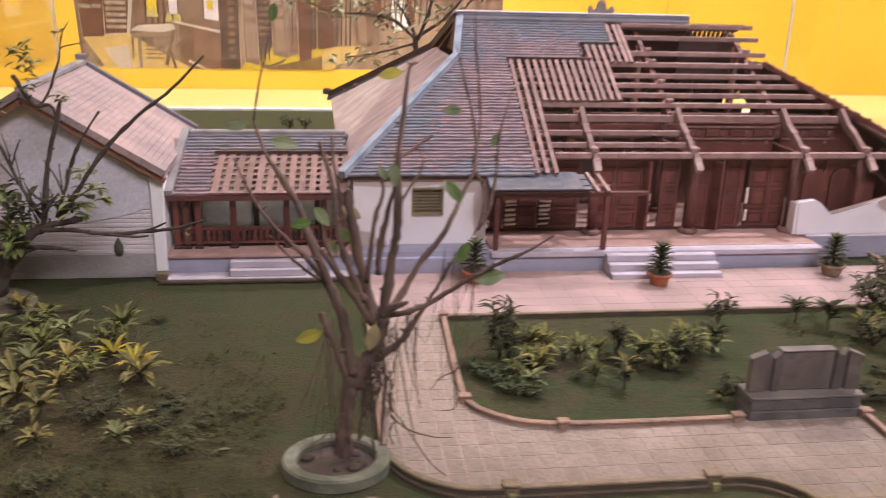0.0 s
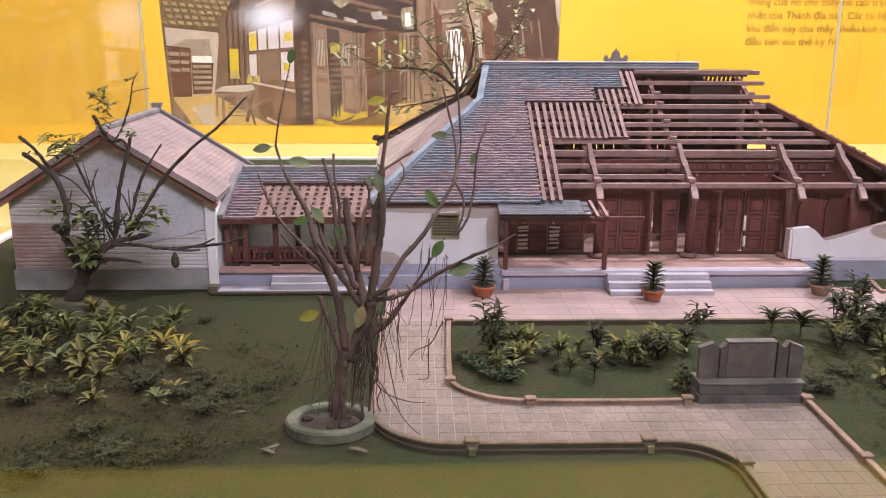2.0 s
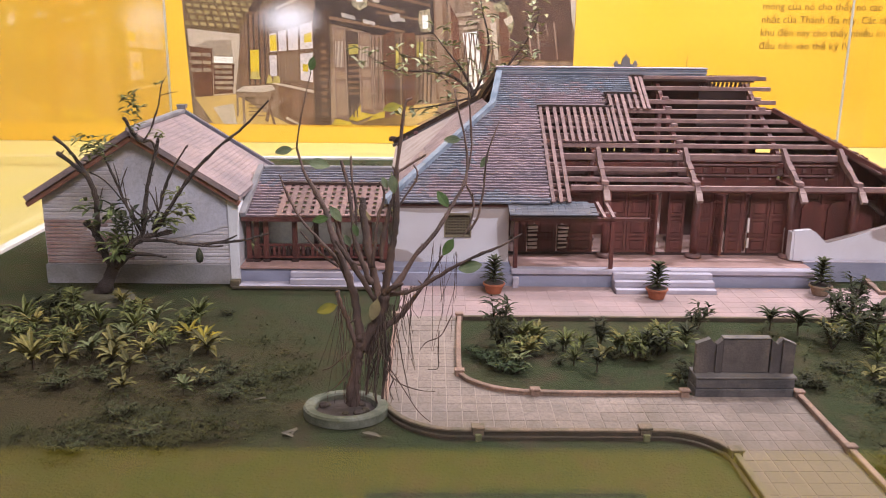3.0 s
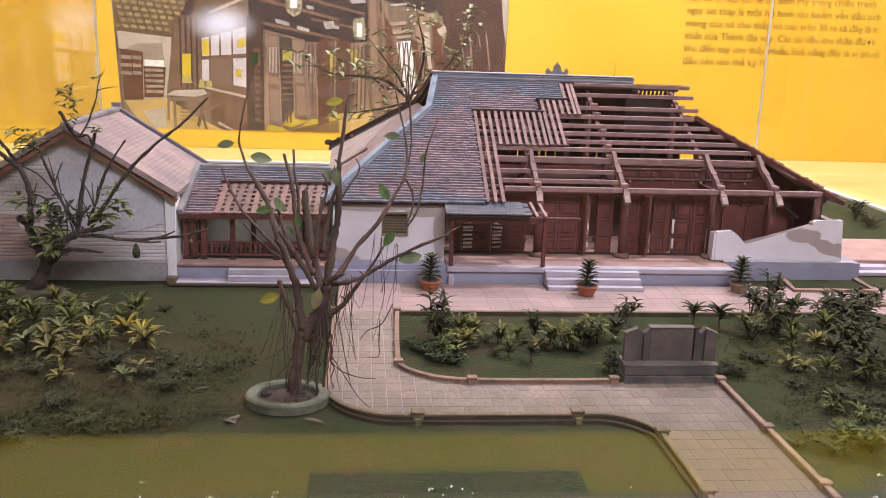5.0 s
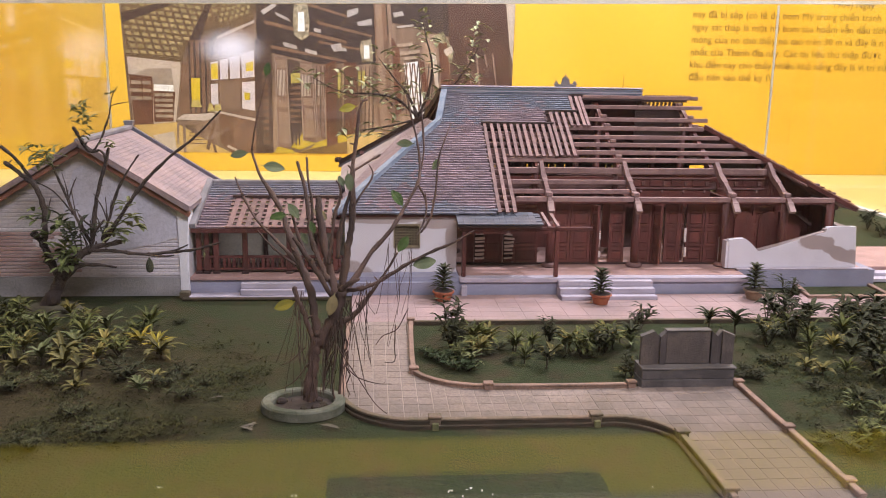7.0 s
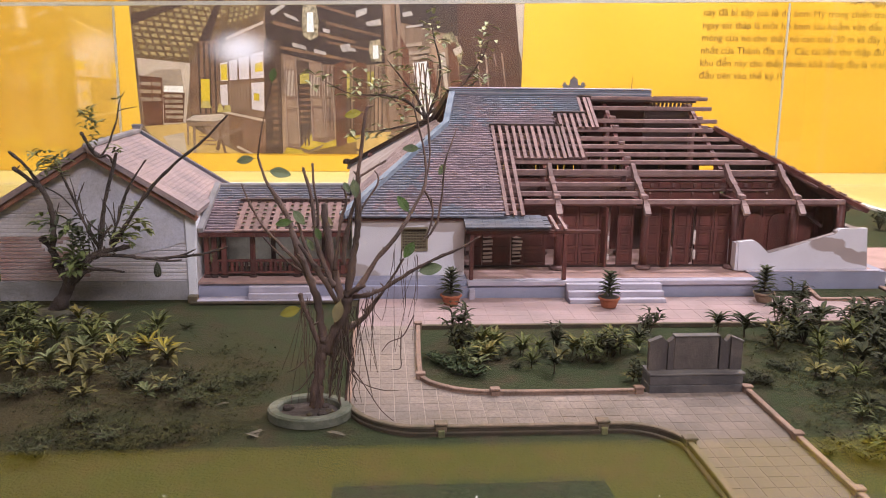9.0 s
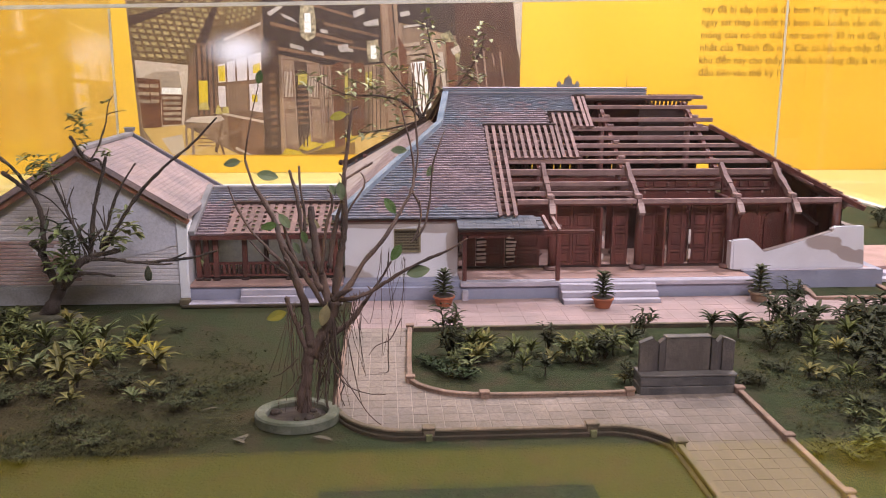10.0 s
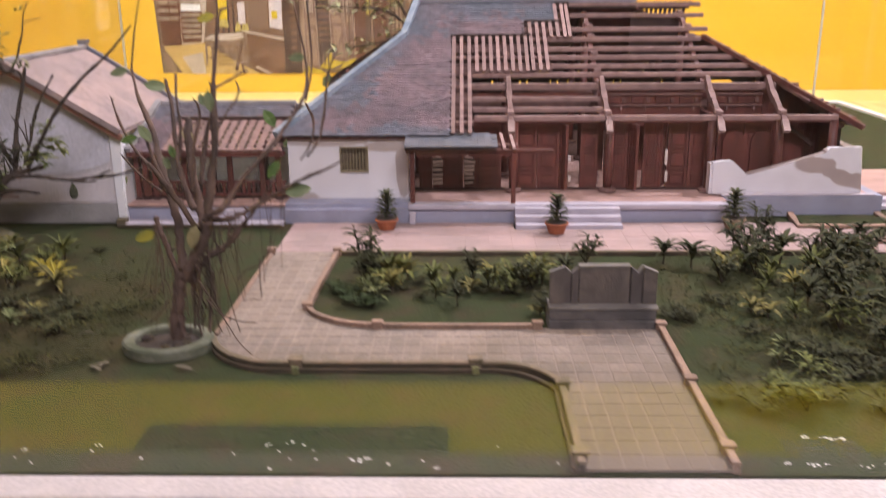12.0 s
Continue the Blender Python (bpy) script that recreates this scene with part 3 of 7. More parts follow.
part("ridge", B(-0.168, 0.252, RY - 0.008, RY + 0.008, RZ - 0.006, RZ + 0.009, bevel=0.002), M_RIDGE, house, "blue-grey mortar ridge")
part("ridge_cap", B(-0.170, 0.254, RY - 0.0095, RY + 0.0095, RZ + 0.0095, RZ + 0.0125, bevel=0.001), M_STONE, house, "pale ridge cap")
for k in range(3):
    part("ridge_band", B(-0.169, 0.253, RY - 0.0105 + k * 0.0006, RY - 0.0078, RZ - 0.004 + k * 0.0045, RZ - 0.0018 + k * 0.0045), M_STONE if k == 1 else M_TILEB, house)
hipline = [(hip_x(y) + 0.0, y, roof_z(y) + 0.004) for y in (EY - 0.004, 1.85, 1.92, 1.98, 2.03, 2.08, RY)]
part("hip_ridge", ridge_bar(bmesh.new(), hipline, 0.0115, 0.011), M_HIP, house, "blue-grey mortar hip ridge")
far = [(-0.387, BY, BZ + 0.006), (-0.29, 2.375, 0.205), (-0.192, 2.262, 0.270), (-0.166, 2.14, 0.332)]
part("back_hip_ridge", ridge_bar(bmesh.new(), far, 0.012, 0.013), M_WOODD, house, "dark mortar hip ridge")
part("back_hip_lip", ridge_bar(bmesh.new(), [(x - 0.003, y - 0.006, z - 0.008) for x, y, z in far[:3]], 0.008, 0.006), M_TILEB, house)
for k in range(76):
    y = 1.80 + k * 0.009 + random.uniform(-0.0006, 0.0006)
    f = min((y - a[1]) / (b[1] - a[1]), (d[1] - y) / (d[1] - c[1]), 1.0) - 0.03
    if f > 0.03:
        part("hip_tile_row", beam(bmesh.new(), (a[0], y, a[2] + 0.0008), (a[0] + (b[0] - a[0]) * f, y, a[2] + 0.0008 + (b[2] - a[2]) * f), 0.0058, 0.0024), M_HIPROW, house)
tip = bmesh.new()
for k in range(5):
    lathe(tip, [(0.004, BZ + 0.008), (0.005, BZ + 0.014), (0.002, BZ + 0.019 + 0.002 * (k % 2))], -0.392 - 0.003 * k + 0.006, BY - 0.004 * (k % 2), 6)
part("ridge_ornament", tip, M_WOODD, house)
crown = bmesh.new()
flame = [(-0.0085, 0.0), (-0.0088, 0.006), (-0.0072, 0.010), (-0.0078, 0.016), (-0.0052, 0.013), (-0.0042, 0.020), (-0.0022, 0.015), (0.0, 0.0245), (0.0022, 0.015), (0.0042, 0.020), (0.0052, 0.013), (0.0078, 0.016), (0.0072, 0.010), (0.0088, 0.006), (0.0085, 0.0)]
prism(crown, [(0.09 + x, RZ + 0.0145 + z) for x, z in flame], "y", RY - 0.003, RY + 0.003)
wave = [(0.0095, 0.0), (0.0100, 0.0045), (0.0150, 0.0032), (0.0165, 0.0085), (0.0205, 0.0118), (0.0195, 0.0085), (0.0235, 0.0090), (0.0215, 0.0055), (0.0262, 0.0045), (0.0205, 0.0)]
for side in (1, -1):
    prism(crown, [(0.09 + side * x, RZ + 0.0145 + z) for x, z in wave][::side], "y", RY - 0.0025, RY + 0.0025)
box(crown, 0.068, 0.112, RY - 0.004, RY + 0.004, RZ + 0.0125, RZ + 0.0150)
part("ridge_crest", crown, M_RIDGEG, house, "carved grey ridge crest")
part("ridge_pin", tube(bmesh.new(), [(0.212, RY, RZ + 0.01), (0.213, RY, RZ + 0.036)], 0.0007, 0.0005), M_WOODD, house)

# laths along the slope
def lath(x, ya, yb, dx=0.0):
    bm = beam(bmesh.new(), (x, ya, roof_z(ya) + 0.003), (x + dx, yb, roof_z(yb) + 0.003), 0.0062, 0.003, up=TN)
    return part("lath", bm, M_LATH, house)


for x in (-0.092, -0.0785, -0.065):
    lath(x, EY - 0.002, 2.026, 0.0)
for k in range(8):
    lath(-0.052 + k * 0.0125, 1.930, 2.026)
for k in range(3):
    lath(0.0455 - 0.0 + k * 0.0125 - 0.0, 1.932, 2.066 - 0.001 * k)
for k in range(3):
    lath(0.083 - 0.0 + k * 0.0125, 2.022, 2.066 if k < 1 else 2.12)
lath(0.104 + 0.0125, 2.022, 2.12)
# cross laths under them, and a dark batten at the head of each group
for x0, x1, ya, yb in ((-0.097, 0.048, 1.938, 2.022), (-0.097, -0.060, 1.795, 1.932), (0.040, 0.078, 1.938, 2.060), (0.078, 0.122, 2.030, 2.115)):
    y = ya
    while y < yb:
        part("cross_lath", B(x0, x1, y, y + 0.0065, roof_z(y) - 0.0030, roof_z(y) + 0.0008), M_LATH, house)
        y += 0.0168
for x0, x1, y in ((-0.098, 0.046, 2.026), (0.036, 0.100, 2.066), (0.096, 0.124, 2.120)):
    part("head_batten", B(x0, x1, y - 0.002, y + 0.0045, roof_z(y) + 0.0005, roof_z(y) + 0.0072, bevel=0.0006), M_WOODD, house)

# purlins
PURLINS = ((2.122, 0.122, 0.37, 0.0075, 0.0085), (2.093, 0.122, 0.37, 0.006, 0.006), (2.061, -0.165, 0.371, 0.006, 0.0005), (2.032, -0.165, 0.352, 0.009, 0.001), (2.006, -0.165, 0.377, 0.006, 0), (1.983, -0.165, 0.402, 0.006, 0), (1.960, -0.165, 0.428, 0.006, 0), (1.938, -0.165, 0.449, 0.007, 0))
for y, xl, xr, w, up in PURLINS:
    part("purlin", B(xl, xr, y - w / 2, y + w / 2, roof_z(y) + up - 0.0125, roof_z(y) + up - 0.0045, bevel=0.0006), M_WOODL, house)
for y, xl, xr, w, h in ((1.910, -0.165, 0.452, 0.007, 0.009), (1.877, -0.165, 0.157, 0.006, 0.006), (1.852, -0.165, 0.157, 0.006, 0.006), ):
    part("purlin", B(xl, xr, y - w / 2, y + w / 2, roof_z(y) - 0.006 - h, roof_z(y) - 0.004, bevel=0.0006), M_WOODL, house)
part("eave_purlin", B(-0.058, 0.527, 1.820, 1.828, roof_z(1.824) - 0.0065, roof_z(1.824) + 0.002, bevel=0.0006), M_WOODL, house)
part("hidden_purlin", B(-0.165, -0.0585, 1.820, 1.828, roof_z(1.824) - 0.014, roof_z(1.824) - 0.0055), M_WOODL, house)
# dark board added for the shaded open roof beside the ridge, with a row of small gaps under the top purlin
part("rear_boarding", B(0.2465, 0.352, 2.150, 2.154, 0.225, 0.3025), M_WOODD, house)
part("gap_rail", B(0.2465, 0.357, 2.1485, 2.1545, 0.3142, 0.3197), M_WOODD, house)
for k in range(12):
    x = 0.2475 + k * 0.0088
    part("gap_stud", beam(bmesh.new(), (x + 0.0012, 2.152, 0.3027), (x + 0.0034, 2.152, 0.314), 0.004, 0.0046, up=(1, 0, 0)), M_WOODD, house)
for k in range(11):
    x = 0.256 + k * 0.0092
    part("batten_end", B(x, x + 0.0055, 2.119, 2.125, roof_z(2.122) + 0.0042, roof_z(2.122) + 0.006), M_WOODL, house)
# little blocks over the inner frames
for x in (0.0, 0.155, 0.335):
    for y in (2.061, 2.032, 1.983, 1.938, 1.91):
        if x < 0.3 or y > 2.0:
            part("purlin_block", B(x - 0.006, x + 0.006, y - 0.004, y + 0.004, roof_z(y) - 0.004, roof_z(y) + 0.002, bevel=0.0008), M_WOODL, house)

M_FOOT = mat("pale_pink_frame_end", (0.40, 0.275, 0.25), None, 60, 0.7, 0.2)
M_FRAME = mat("mauve_brown_frame", (0.24, 0.13, 0.115), (0.15, 0.08, 0.07), 70, 0.65, 0.3, 500, rand=0.12)
# slanted frames on the columns, each with a carved drop end
for x in (0.001, 0.158, 0.336, 0.438):
    bm = bmesh.new()
    pts = [(1.912, 0.003), (1.886, -0.003), (1.862, -0.001), (1.840, -0.001), (1.822, 0.001), (1.808, -0.001)]
    for k, ((ya, da), (yb, db)) in enumerate(zip(pts, pts[1:])):
        beam(bm, (x, ya, roof_z(ya) + da), (x, yb, roof_z(yb) + db), 0.0075 + 0.002 * (k % 2), 0.012 - 0.001 * k, up=TN)
    part("slanted_frame", bm, M_FRAME, house)
    part("frame_head", B(x - 0.006, x + 0.006, 1.819, 1.831, roof_z(1.824) + 0.0022, roof_z(1.824) + 0.0105, bevel=0.0015), M_WOODL, house)
    part("frame_foot", beam(bmesh.new(), (x, 1.812, roof_z(1.812) + 0.001), (x, 1.797, roof_z(1.797) - 0.006), 0.0105, 0.007, up=TN), M_FOOT, house)
part("east_hip_rafter", beam(bmesh.new(), (0.355, 2.03, roof_z(2.03) - 0.001), (0.558, 1.797, 0.143), 0.008, 0.008), M_DOORF, house, "brown hip rafter")
east = bmesh.new()
prof = [(0.360, 2.03, 0.271), (0.561, 1.799, 0.145), (0.566, BY, BZ), (0.372, 2.25, 0.264)]
top = [east.verts.new(v) for v in prof]
low = [east.verts.new((v[0] - 0.003, v[1], v[2] - 0.006)) for v in prof]
east.faces.new(top), east.faces.new(low)
for k in range(4):
    east.faces.new((top[k], top[(k + 1) % 4], low[(k + 1) % 4], low[k]))
part("east_hip_slope", east, M_WOOD, house)
# broken tile ends along the bare hip
random.seed(18)
for k in range(30):
    f = (k + random.uniform(-0.5, 1.4)) / 30
    x, y, z = 0.358 + 0.206 * f, 2.027 - 0.230 * f, 0.2725 - 0.127 * f
    s = random.uniform(0.0015, 0.0036)
    part("broken_tile", B(x - s, x + s, y - 0.004, y + 0.006, z, z + random.uniform(0.0004, 0.0036), bevel=0.0004), M_TILE if k % 3 == 0 else M_WOOD, house)
# boards that close the east room behind the broken wall
for k in range(9):
    x0 = 0.4425 + k * 0.0112
    top = 0.214 - 0.0058 * k
    part("end_board", B(x0, x0 + 0.0106, 1.936 + 0.0006 * (k % 2), 1.940, 0.036, top), M_WOOD if k % 3 else M_DOORF, house)
for k in range(5):
    x0 = 0.452 + k * 0.017
    part("hip_batten", beam(bmesh.new(), (x0, 1.925, 0.204 - 0.0105 * k), (x0 + 0.04, 1.86, 0.176 - 0.0095 * k), 0.004, 0.004), M_FRAME, house)

# columns on their stone bases
def column(x, y, z1, r=0.0072):
    col = part("column", lathe(bmesh.new(), [(r, 0.0365), (r * 1.08, 0.08), (r * 0.95, z1)], x, y, 10), M_WOOD, house, smooth=True)
    part("column_base", lathe(bmesh.new(), [(r * 1.75, 0.0322), (r * 2.1, 0.0345), (r * 1.95, 0.038), (r * 1.3, 0.0402)], x, y, 14), M_FRAME, col, "worn brown base")
    return col


for x in (0.007, 0.163, 0.328, 0.438, 0.524):
    column(x, 1.828, roof_z(1.824) - 0.0067)
for x in (-0.155, -0.002, 0.154, 0.334, 0.436):
    column(x, 1.95, roof_z(1.95) - 0.012, 0.0065)
for x in (-0.002, 0.154, 0.334):
    column(x, 2.10, 0.292, 0.007)
    column(x, 2.28, 0.24, 0.007)

# panelled doors
def door_leaf(x0, x1, y, turn=0.0, light=False):
    """One leaf: stiles and rails round sunk panels, hinged at x0."""
    m = Matrix.Translation((x0, y, 0)) @ Matrix.Rotation(radians(turn), 4, "Z")
    w = x1 - x0
    z0, z1 = 0.036, 0.1435
    leaf = part("door", B(0.001, w - 0.001, 0.0012, 0.003, z0, z1, m=m), M_WOOD, house)
    bm = bmesh.new()
    for a in ((0.0005, 0.0045, z0, z1), (w - 0.0045, w - 0.0005, z0, z1)):
        box(bm, a[0], a[1], -0.001, 0.0042, a[2], a[3], m=m)
    for z in (z0, z0 + 0.022, z0 + 0.030, z0 + 0.058, z0 + 0.066, z1 - 0.016, z1 - 0.005):
        box(bm, 0.0046, w - 0.0046, -0.0006, 0.0038, z, z + 0.004, m=m)
    part("door_frame", bm, M_DOORF, leaf)
    bm = bmesh.new()
    for za, zb in ((z0 + 0.006, z0 + 0.0205), (z0 + 0.036, z0 + 0.0565), (z0 + 0.072, z1 - 0.018)):
        box(bm, 0.0075, w - 0.0075, -0.0002, 0.0012, za, zb, bevel=0.0006, m=m)
    part("raised_panel", bm, M_WOOD, leaf)


DY = 1.846
for x0, x1, turn in ((0.010, 0.047, 0), (0.047, 0.084, 0), (0.084, 0.104, 62), (0.118, 0.148, 0), (0.162, 0.197, 0), (0.197, 0.222, 66), (0.222, 0.250, 0), (0.252, 0.276, -58), (0.262, 0.297, 0), (0.297, 0.328, 0), (0.343, 0.385, 0), (0.386, 0.430, 0), (-0.150, -0.128, 0), (-0.112, -0.076, 0), (-0.058, -0.012, 0)):
    door_leaf(x0, x1, DY, -turn)
part("lintel", B(-0.165, 0.53, DY - 0.003, DY + 0.006, 0.144, 0.1525), M_WOOD, house)
part("threshold", B(-0.165, 0.53, DY - 0.003, DY + 0.005, 0.0322, 0.0355), M_WOODD, house)
# near-white paint for the light that shows through gaps from behind
M_PALE = mat("pale_gap_light", (0.80, 0.71, 0.66), (0.68, 0.58, 0.52), 40, 0.7, 0.1)
for xa in (-0.127, -0.074):
    # a dark board stands in for the shade inside the opening
    part("slat_window", B(xa, xa + 0.018, DY + 0.0035, DY + 0.005, 0.040, 0.125), M_WOODD, house, "dark board for the shaded opening behind pale slats")
    for k in range(8):
        z = 0.045 + k * 0.0072 + random.uniform(-0.001, 0.001)
        a = beam(bmesh.new(), (xa + 0.0005, DY - 0.005, z), (xa + random.uniform(0.014, 0.0185), DY - 0.005, z + random.uniform(-0.0015, 0.0015)), 0.004, random.choice((0.0022, 0.0034, 0.0045)))
        # pale slats carry the light showing between them
        part("slat", a, M_PALE, house)
    part("slat_rail", B(xa, xa + 0.016, DY - 0.002, DY + 0.003, 0.0358, 0.0442), M_WOOD, house)

# inner wall with boards and the rear wall, with openings
inner = bmesh.new()
for a in ((-0.164, 0.52, 0.150, 0.156), (-0.164, 0.52, 0.186, 0.192), (-0.164, 0.52, 0.1565, 0.1855)):
    box(inner, a[0], a[1], 1.985, 1.992 - (0.003 if a[3] == 0.1855 else 0), a[2], a[3])
part("inner_frieze", inner, M_FRAME, house, "carved wooden frieze")
for k in range(13):
    x = -0.14 + k * 0.047
    part("frieze_panel", B(x, x + 0.030, 1.9825, 1.9845, 0.166, 0.180, bevel=0.0006), M_WOODL if k % 3 == 0 else M_WOOD, house)
    part("frieze_stud", B(x + 0.034, x + 0.040, 1.982, 1.9845, 0.170, 0.176, bevel=0.0006), M_WOODL, house)
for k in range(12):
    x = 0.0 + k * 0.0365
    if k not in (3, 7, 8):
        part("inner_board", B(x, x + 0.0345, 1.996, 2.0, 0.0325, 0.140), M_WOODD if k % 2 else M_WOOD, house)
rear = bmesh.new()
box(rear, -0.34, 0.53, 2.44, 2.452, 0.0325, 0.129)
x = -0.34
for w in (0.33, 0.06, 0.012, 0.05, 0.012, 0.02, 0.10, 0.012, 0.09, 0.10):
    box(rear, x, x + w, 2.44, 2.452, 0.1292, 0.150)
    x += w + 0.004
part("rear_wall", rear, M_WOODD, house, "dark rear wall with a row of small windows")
# small pale pieces painted as glimpses of light through the doors
for x, z0, z1 in ((0.2585, 0.074, 0.100), (0.2600, 0.046, 0.064), (0.0985, 0.080, 0.090), (0.0995, 0.046, 0.056)):
    part("pale_edge", B(x, x + 0.0042, DY - 0.0045, DY - 0.0015, z0, z1, bevel=0.0004), M_PALE, house, "pale piece for light glimpsed through the house")
part("tie_beam", B(-0.16, 0.44, 1.946, 1.954, 0.172, 0.180), M_WOOD, house)
for x in (-0.002, 0.154, 0.334):
    part("cross_beam", B(x - 0.004, x + 0.004, 1.83, 2.28, 0.146, 0.156), M_WOOD, house)
    part("truss_beam", beam(bmesh.new(), (x, 1.93, roof_z(1.93) - 0.02), (x, 2.13, roof_z(2.13) - 0.02), 0.008, 0.012), M_WOOD, house)
    part("rear_truss_beam", beam(bmesh.new(), (x, 2.14, 0.308), (x, 2.42, 0.156), 0.008, 0.012), M_WOOD, house)

# panelled wall in the bays between the inner frames, under a row of purlins
for x0, x1, n in ((0.166, 0.330, 4), (0.342, 0.434, 2)):
    part("bay_wall", B(x0, x1, 1.914, 1.918, 0.128, 0.1885), M_WOOD, house)
    part("bay_rail", B(x0, x1, 1.9105, 1.9138, 0.1615, 0.1650, bevel=0.0005), M_FRAME, house)
    part("bay_rail", B(x0, x1, 1.9105, 1.9138, 0.1805, 0.1835, bevel=0.0005), M_FRAME, house)
    w = (x1 - x0) / n
    for k in range(n):
        part("bay_panel", B(x0 + w * k + 0.004, x0 + w * k + w * 0.62, 1.9112, 1.9136, 0.1672, 0.1785, bevel=0.0006), M_DOORF, house)
        part("bay_stud", B(x0 + w * k + w * 0.72, x0 + w * k + w * 0.86, 1.9108, 1.9136, 0.1685, 0.1765, bevel=0.0005), M_FRAME, house)
        part("bay_eye", B(x0 + w * k + w * 0.66, x0 + w * k + w * 0.74, 1.9110, 1.9136, 0.1555, 0.1600, bevel=0.0004), M_WOODL, house)

# the porch
for x, z0 in ((-0.156, 0.012), (0.003, 0.016)):
    part("porch_post", B(x - 0.0035, x + 0.0035, 1.752 if x < 0 else 1.749, 1.759 if x < 0 else 1.756, 0.0318, 0.112, bevel=0.0008), M_WOOD, house)
part("porch_post_foot", B(-0.161, -0.151, 1.7345, 1.7435, 0, 0.02, bevel=0.001), M_STONE, house)
part("porch_beam", B(-0.166, 0.064, 1.7505, 1.7575, 0.1125, 0.1185, bevel=0.0008), M_WOOD, house)
val = bmesh.new()
for k in range(13):
    x = -0.150 + k * 0.0115
    prism(val, [(x, 0.1123), (x + 0.0113, 0.1123), (x + 0.0105, 0.108), (x + 0.0056, 0.1058), (x + 0.0008, 0.108)], "y", 1.7525, 1.7550)
part("valance", val, M_WOOD, house, "scalloped wooden valance")
porch = bmesh.new()
for k in range(8):
    y = 1.744 + k * 0.0064
    z = 0.1225 + k * 0.0014
    x = -0.168
    while x < -0.024 - (0.012 if k % 3 == 1 else 0.0):
        beam(porch, (x + 0.0052, y, z + 0.0014), (x + 0.0052, y + 0.0092, z + 0.0030), 0.0101, 0.0020)
        x += 0.0104
part("porch_tiles", porch, mat("dark_slate_tile", (0.095, 0.105, 0.13), (0.15, 0.14, 0.155), 20, 0.8, 0.3, 350, island=0.25), house, "dark blue-grey tiles")
part("porch_deck", beam(bmesh.new(), (-0.096, 1.743, 0.1196), (-0.096, 1.796, 0.1300), 0.142, 0.002), M_WOODD, house)
for x in (-0.012, 0.003):
    part("porch_lath", beam(bmesh.new(), (x, 1.745, 0.1205), (x - 0.004, 1.80, 0.1345), 0.005, 0.003), M_WOODL, house)
part("porch_lath", B(-0.026, 0.010, 1.764, 1.768, 0.1222, 0.125), M_WOODL, house)

# the broken wall at the east end
bw = [(0.329, 0.0345), (0.569, 0.0345), (0.562, 0.111), (0.511, 0.110), (0.505, 0.101), (0.47, 0.092), (0.43, 0.079), (0.396, 0.0685), (0.383, 0.066), (0.372, 0.077), (0.362, 0.086), (0.355, 0.0895), (0.344, 0.0888), (0.327, 0.0868)]
part("broken_wall", prism(bmesh.new(), bw, "y", 1.801, 1.8125), M_BROKEN, house, "broken whitewashed wall with stained plaster")
part("broken_wall_end", B(0.3235, 0.3285, 1.803, 1.84, 0.0345, 0.084), M_WHITE, house)
part("east_side_wall", B(0.551, 0.566, 1.8135, 2.44, 0.0345, 0.105), M_STAIN, house)
part("wall_footing", B(0.343, 0.590, 1.791, 1.8005, 0, 0.0338, bevel=0.001), M_BAND, house)
part("footing_edge", B(0.341, 0.588, 1.7895, 1.8005, 0.0340, 0.0362, bevel=0.0006), M_STONE, house)
for p, q in (((0.3835, 0.0668), (0.43, 0.0795)), ((0.43, 0.0795), (0.505, 0.1015))):
    part("broken_edge", beam(bmesh.new(), (p[0], 1.807, p[1]), (q[0], 1.807, q[1]), 0.0105, 0.0022), M_STAIN, house, "bare broken edge")
part("broken_lump", B(0.503, 0.511, 1.802, 1.812, 0.1005, 0.1072, bevel=0.0012), M_STAIN, house)
for k in range(16):
    y = 1.85 + k * 0.036
    part("east_board", B(0.541, 0.546, y, y + 0.0345, 0.036, min(0.135, 0.155 - 0.0)), M_WOOD if k % 3 else M_WOODD, house)
part("east_beam", B(0.536, 0.546, 1.84, 2.43, 0.1355, 0.144), M_WOODL, house)
for x in (0.352, 0.398):
    arch = [(x, 0.036), (x + 0.036, 0.036), (x + 0.036, 0.118), (x + 0.030, 0.128), (x + 0.018, 0.132), (x + 0.006, 0.128), (x, 0.118)]
    part("arched_panel", prism(bmesh.new(), arch, "y", DY - 0.004, DY - 0.0012), M_WOOD, house)
part("end_panel", B(0.4475, 0.492, 1.868, 1.872, 0.036, 0.128, bevel=0.0008), M_WOOD, house)
part("loose_plank", beam(bmesh.new(), (0.455, 1.85, 0.140), (0.505, 1.86, 0.104), 0.006, 0.006), M_WOODD, house, "slanting brace")


# ---- the gabled house to the west ----
gh = thing("gabled_house", "model of a narrow gabled brick house with a rose tiled roof", "house model", (-0.77, 1.9, 0.0))
GX, GA, GB = -0.775, -0.932, -0.618
GE, GR = 0.151, 0.249
shell = bmesh.new()
prism(shell, [(GA, 0.0325), (GB, 0.0325), (GB, GE - 0.004), (GX, GR - 0.008), (GA, GE - 0.004)], "y", 1.757, 1.772)
part("front_gable", shell, M_BRICK, gh, "grey rendered brick gable")
part("side_wall", B(GB - 0.015, GB, 1.7725, 2.02, 0.0, GE - 0.004), M_BRICK, gh)
part("side_wall", B(GA, GA + 0.015, 1.7725, 2.02, 0.0, GE - 0.004), M_BRICK, gh)
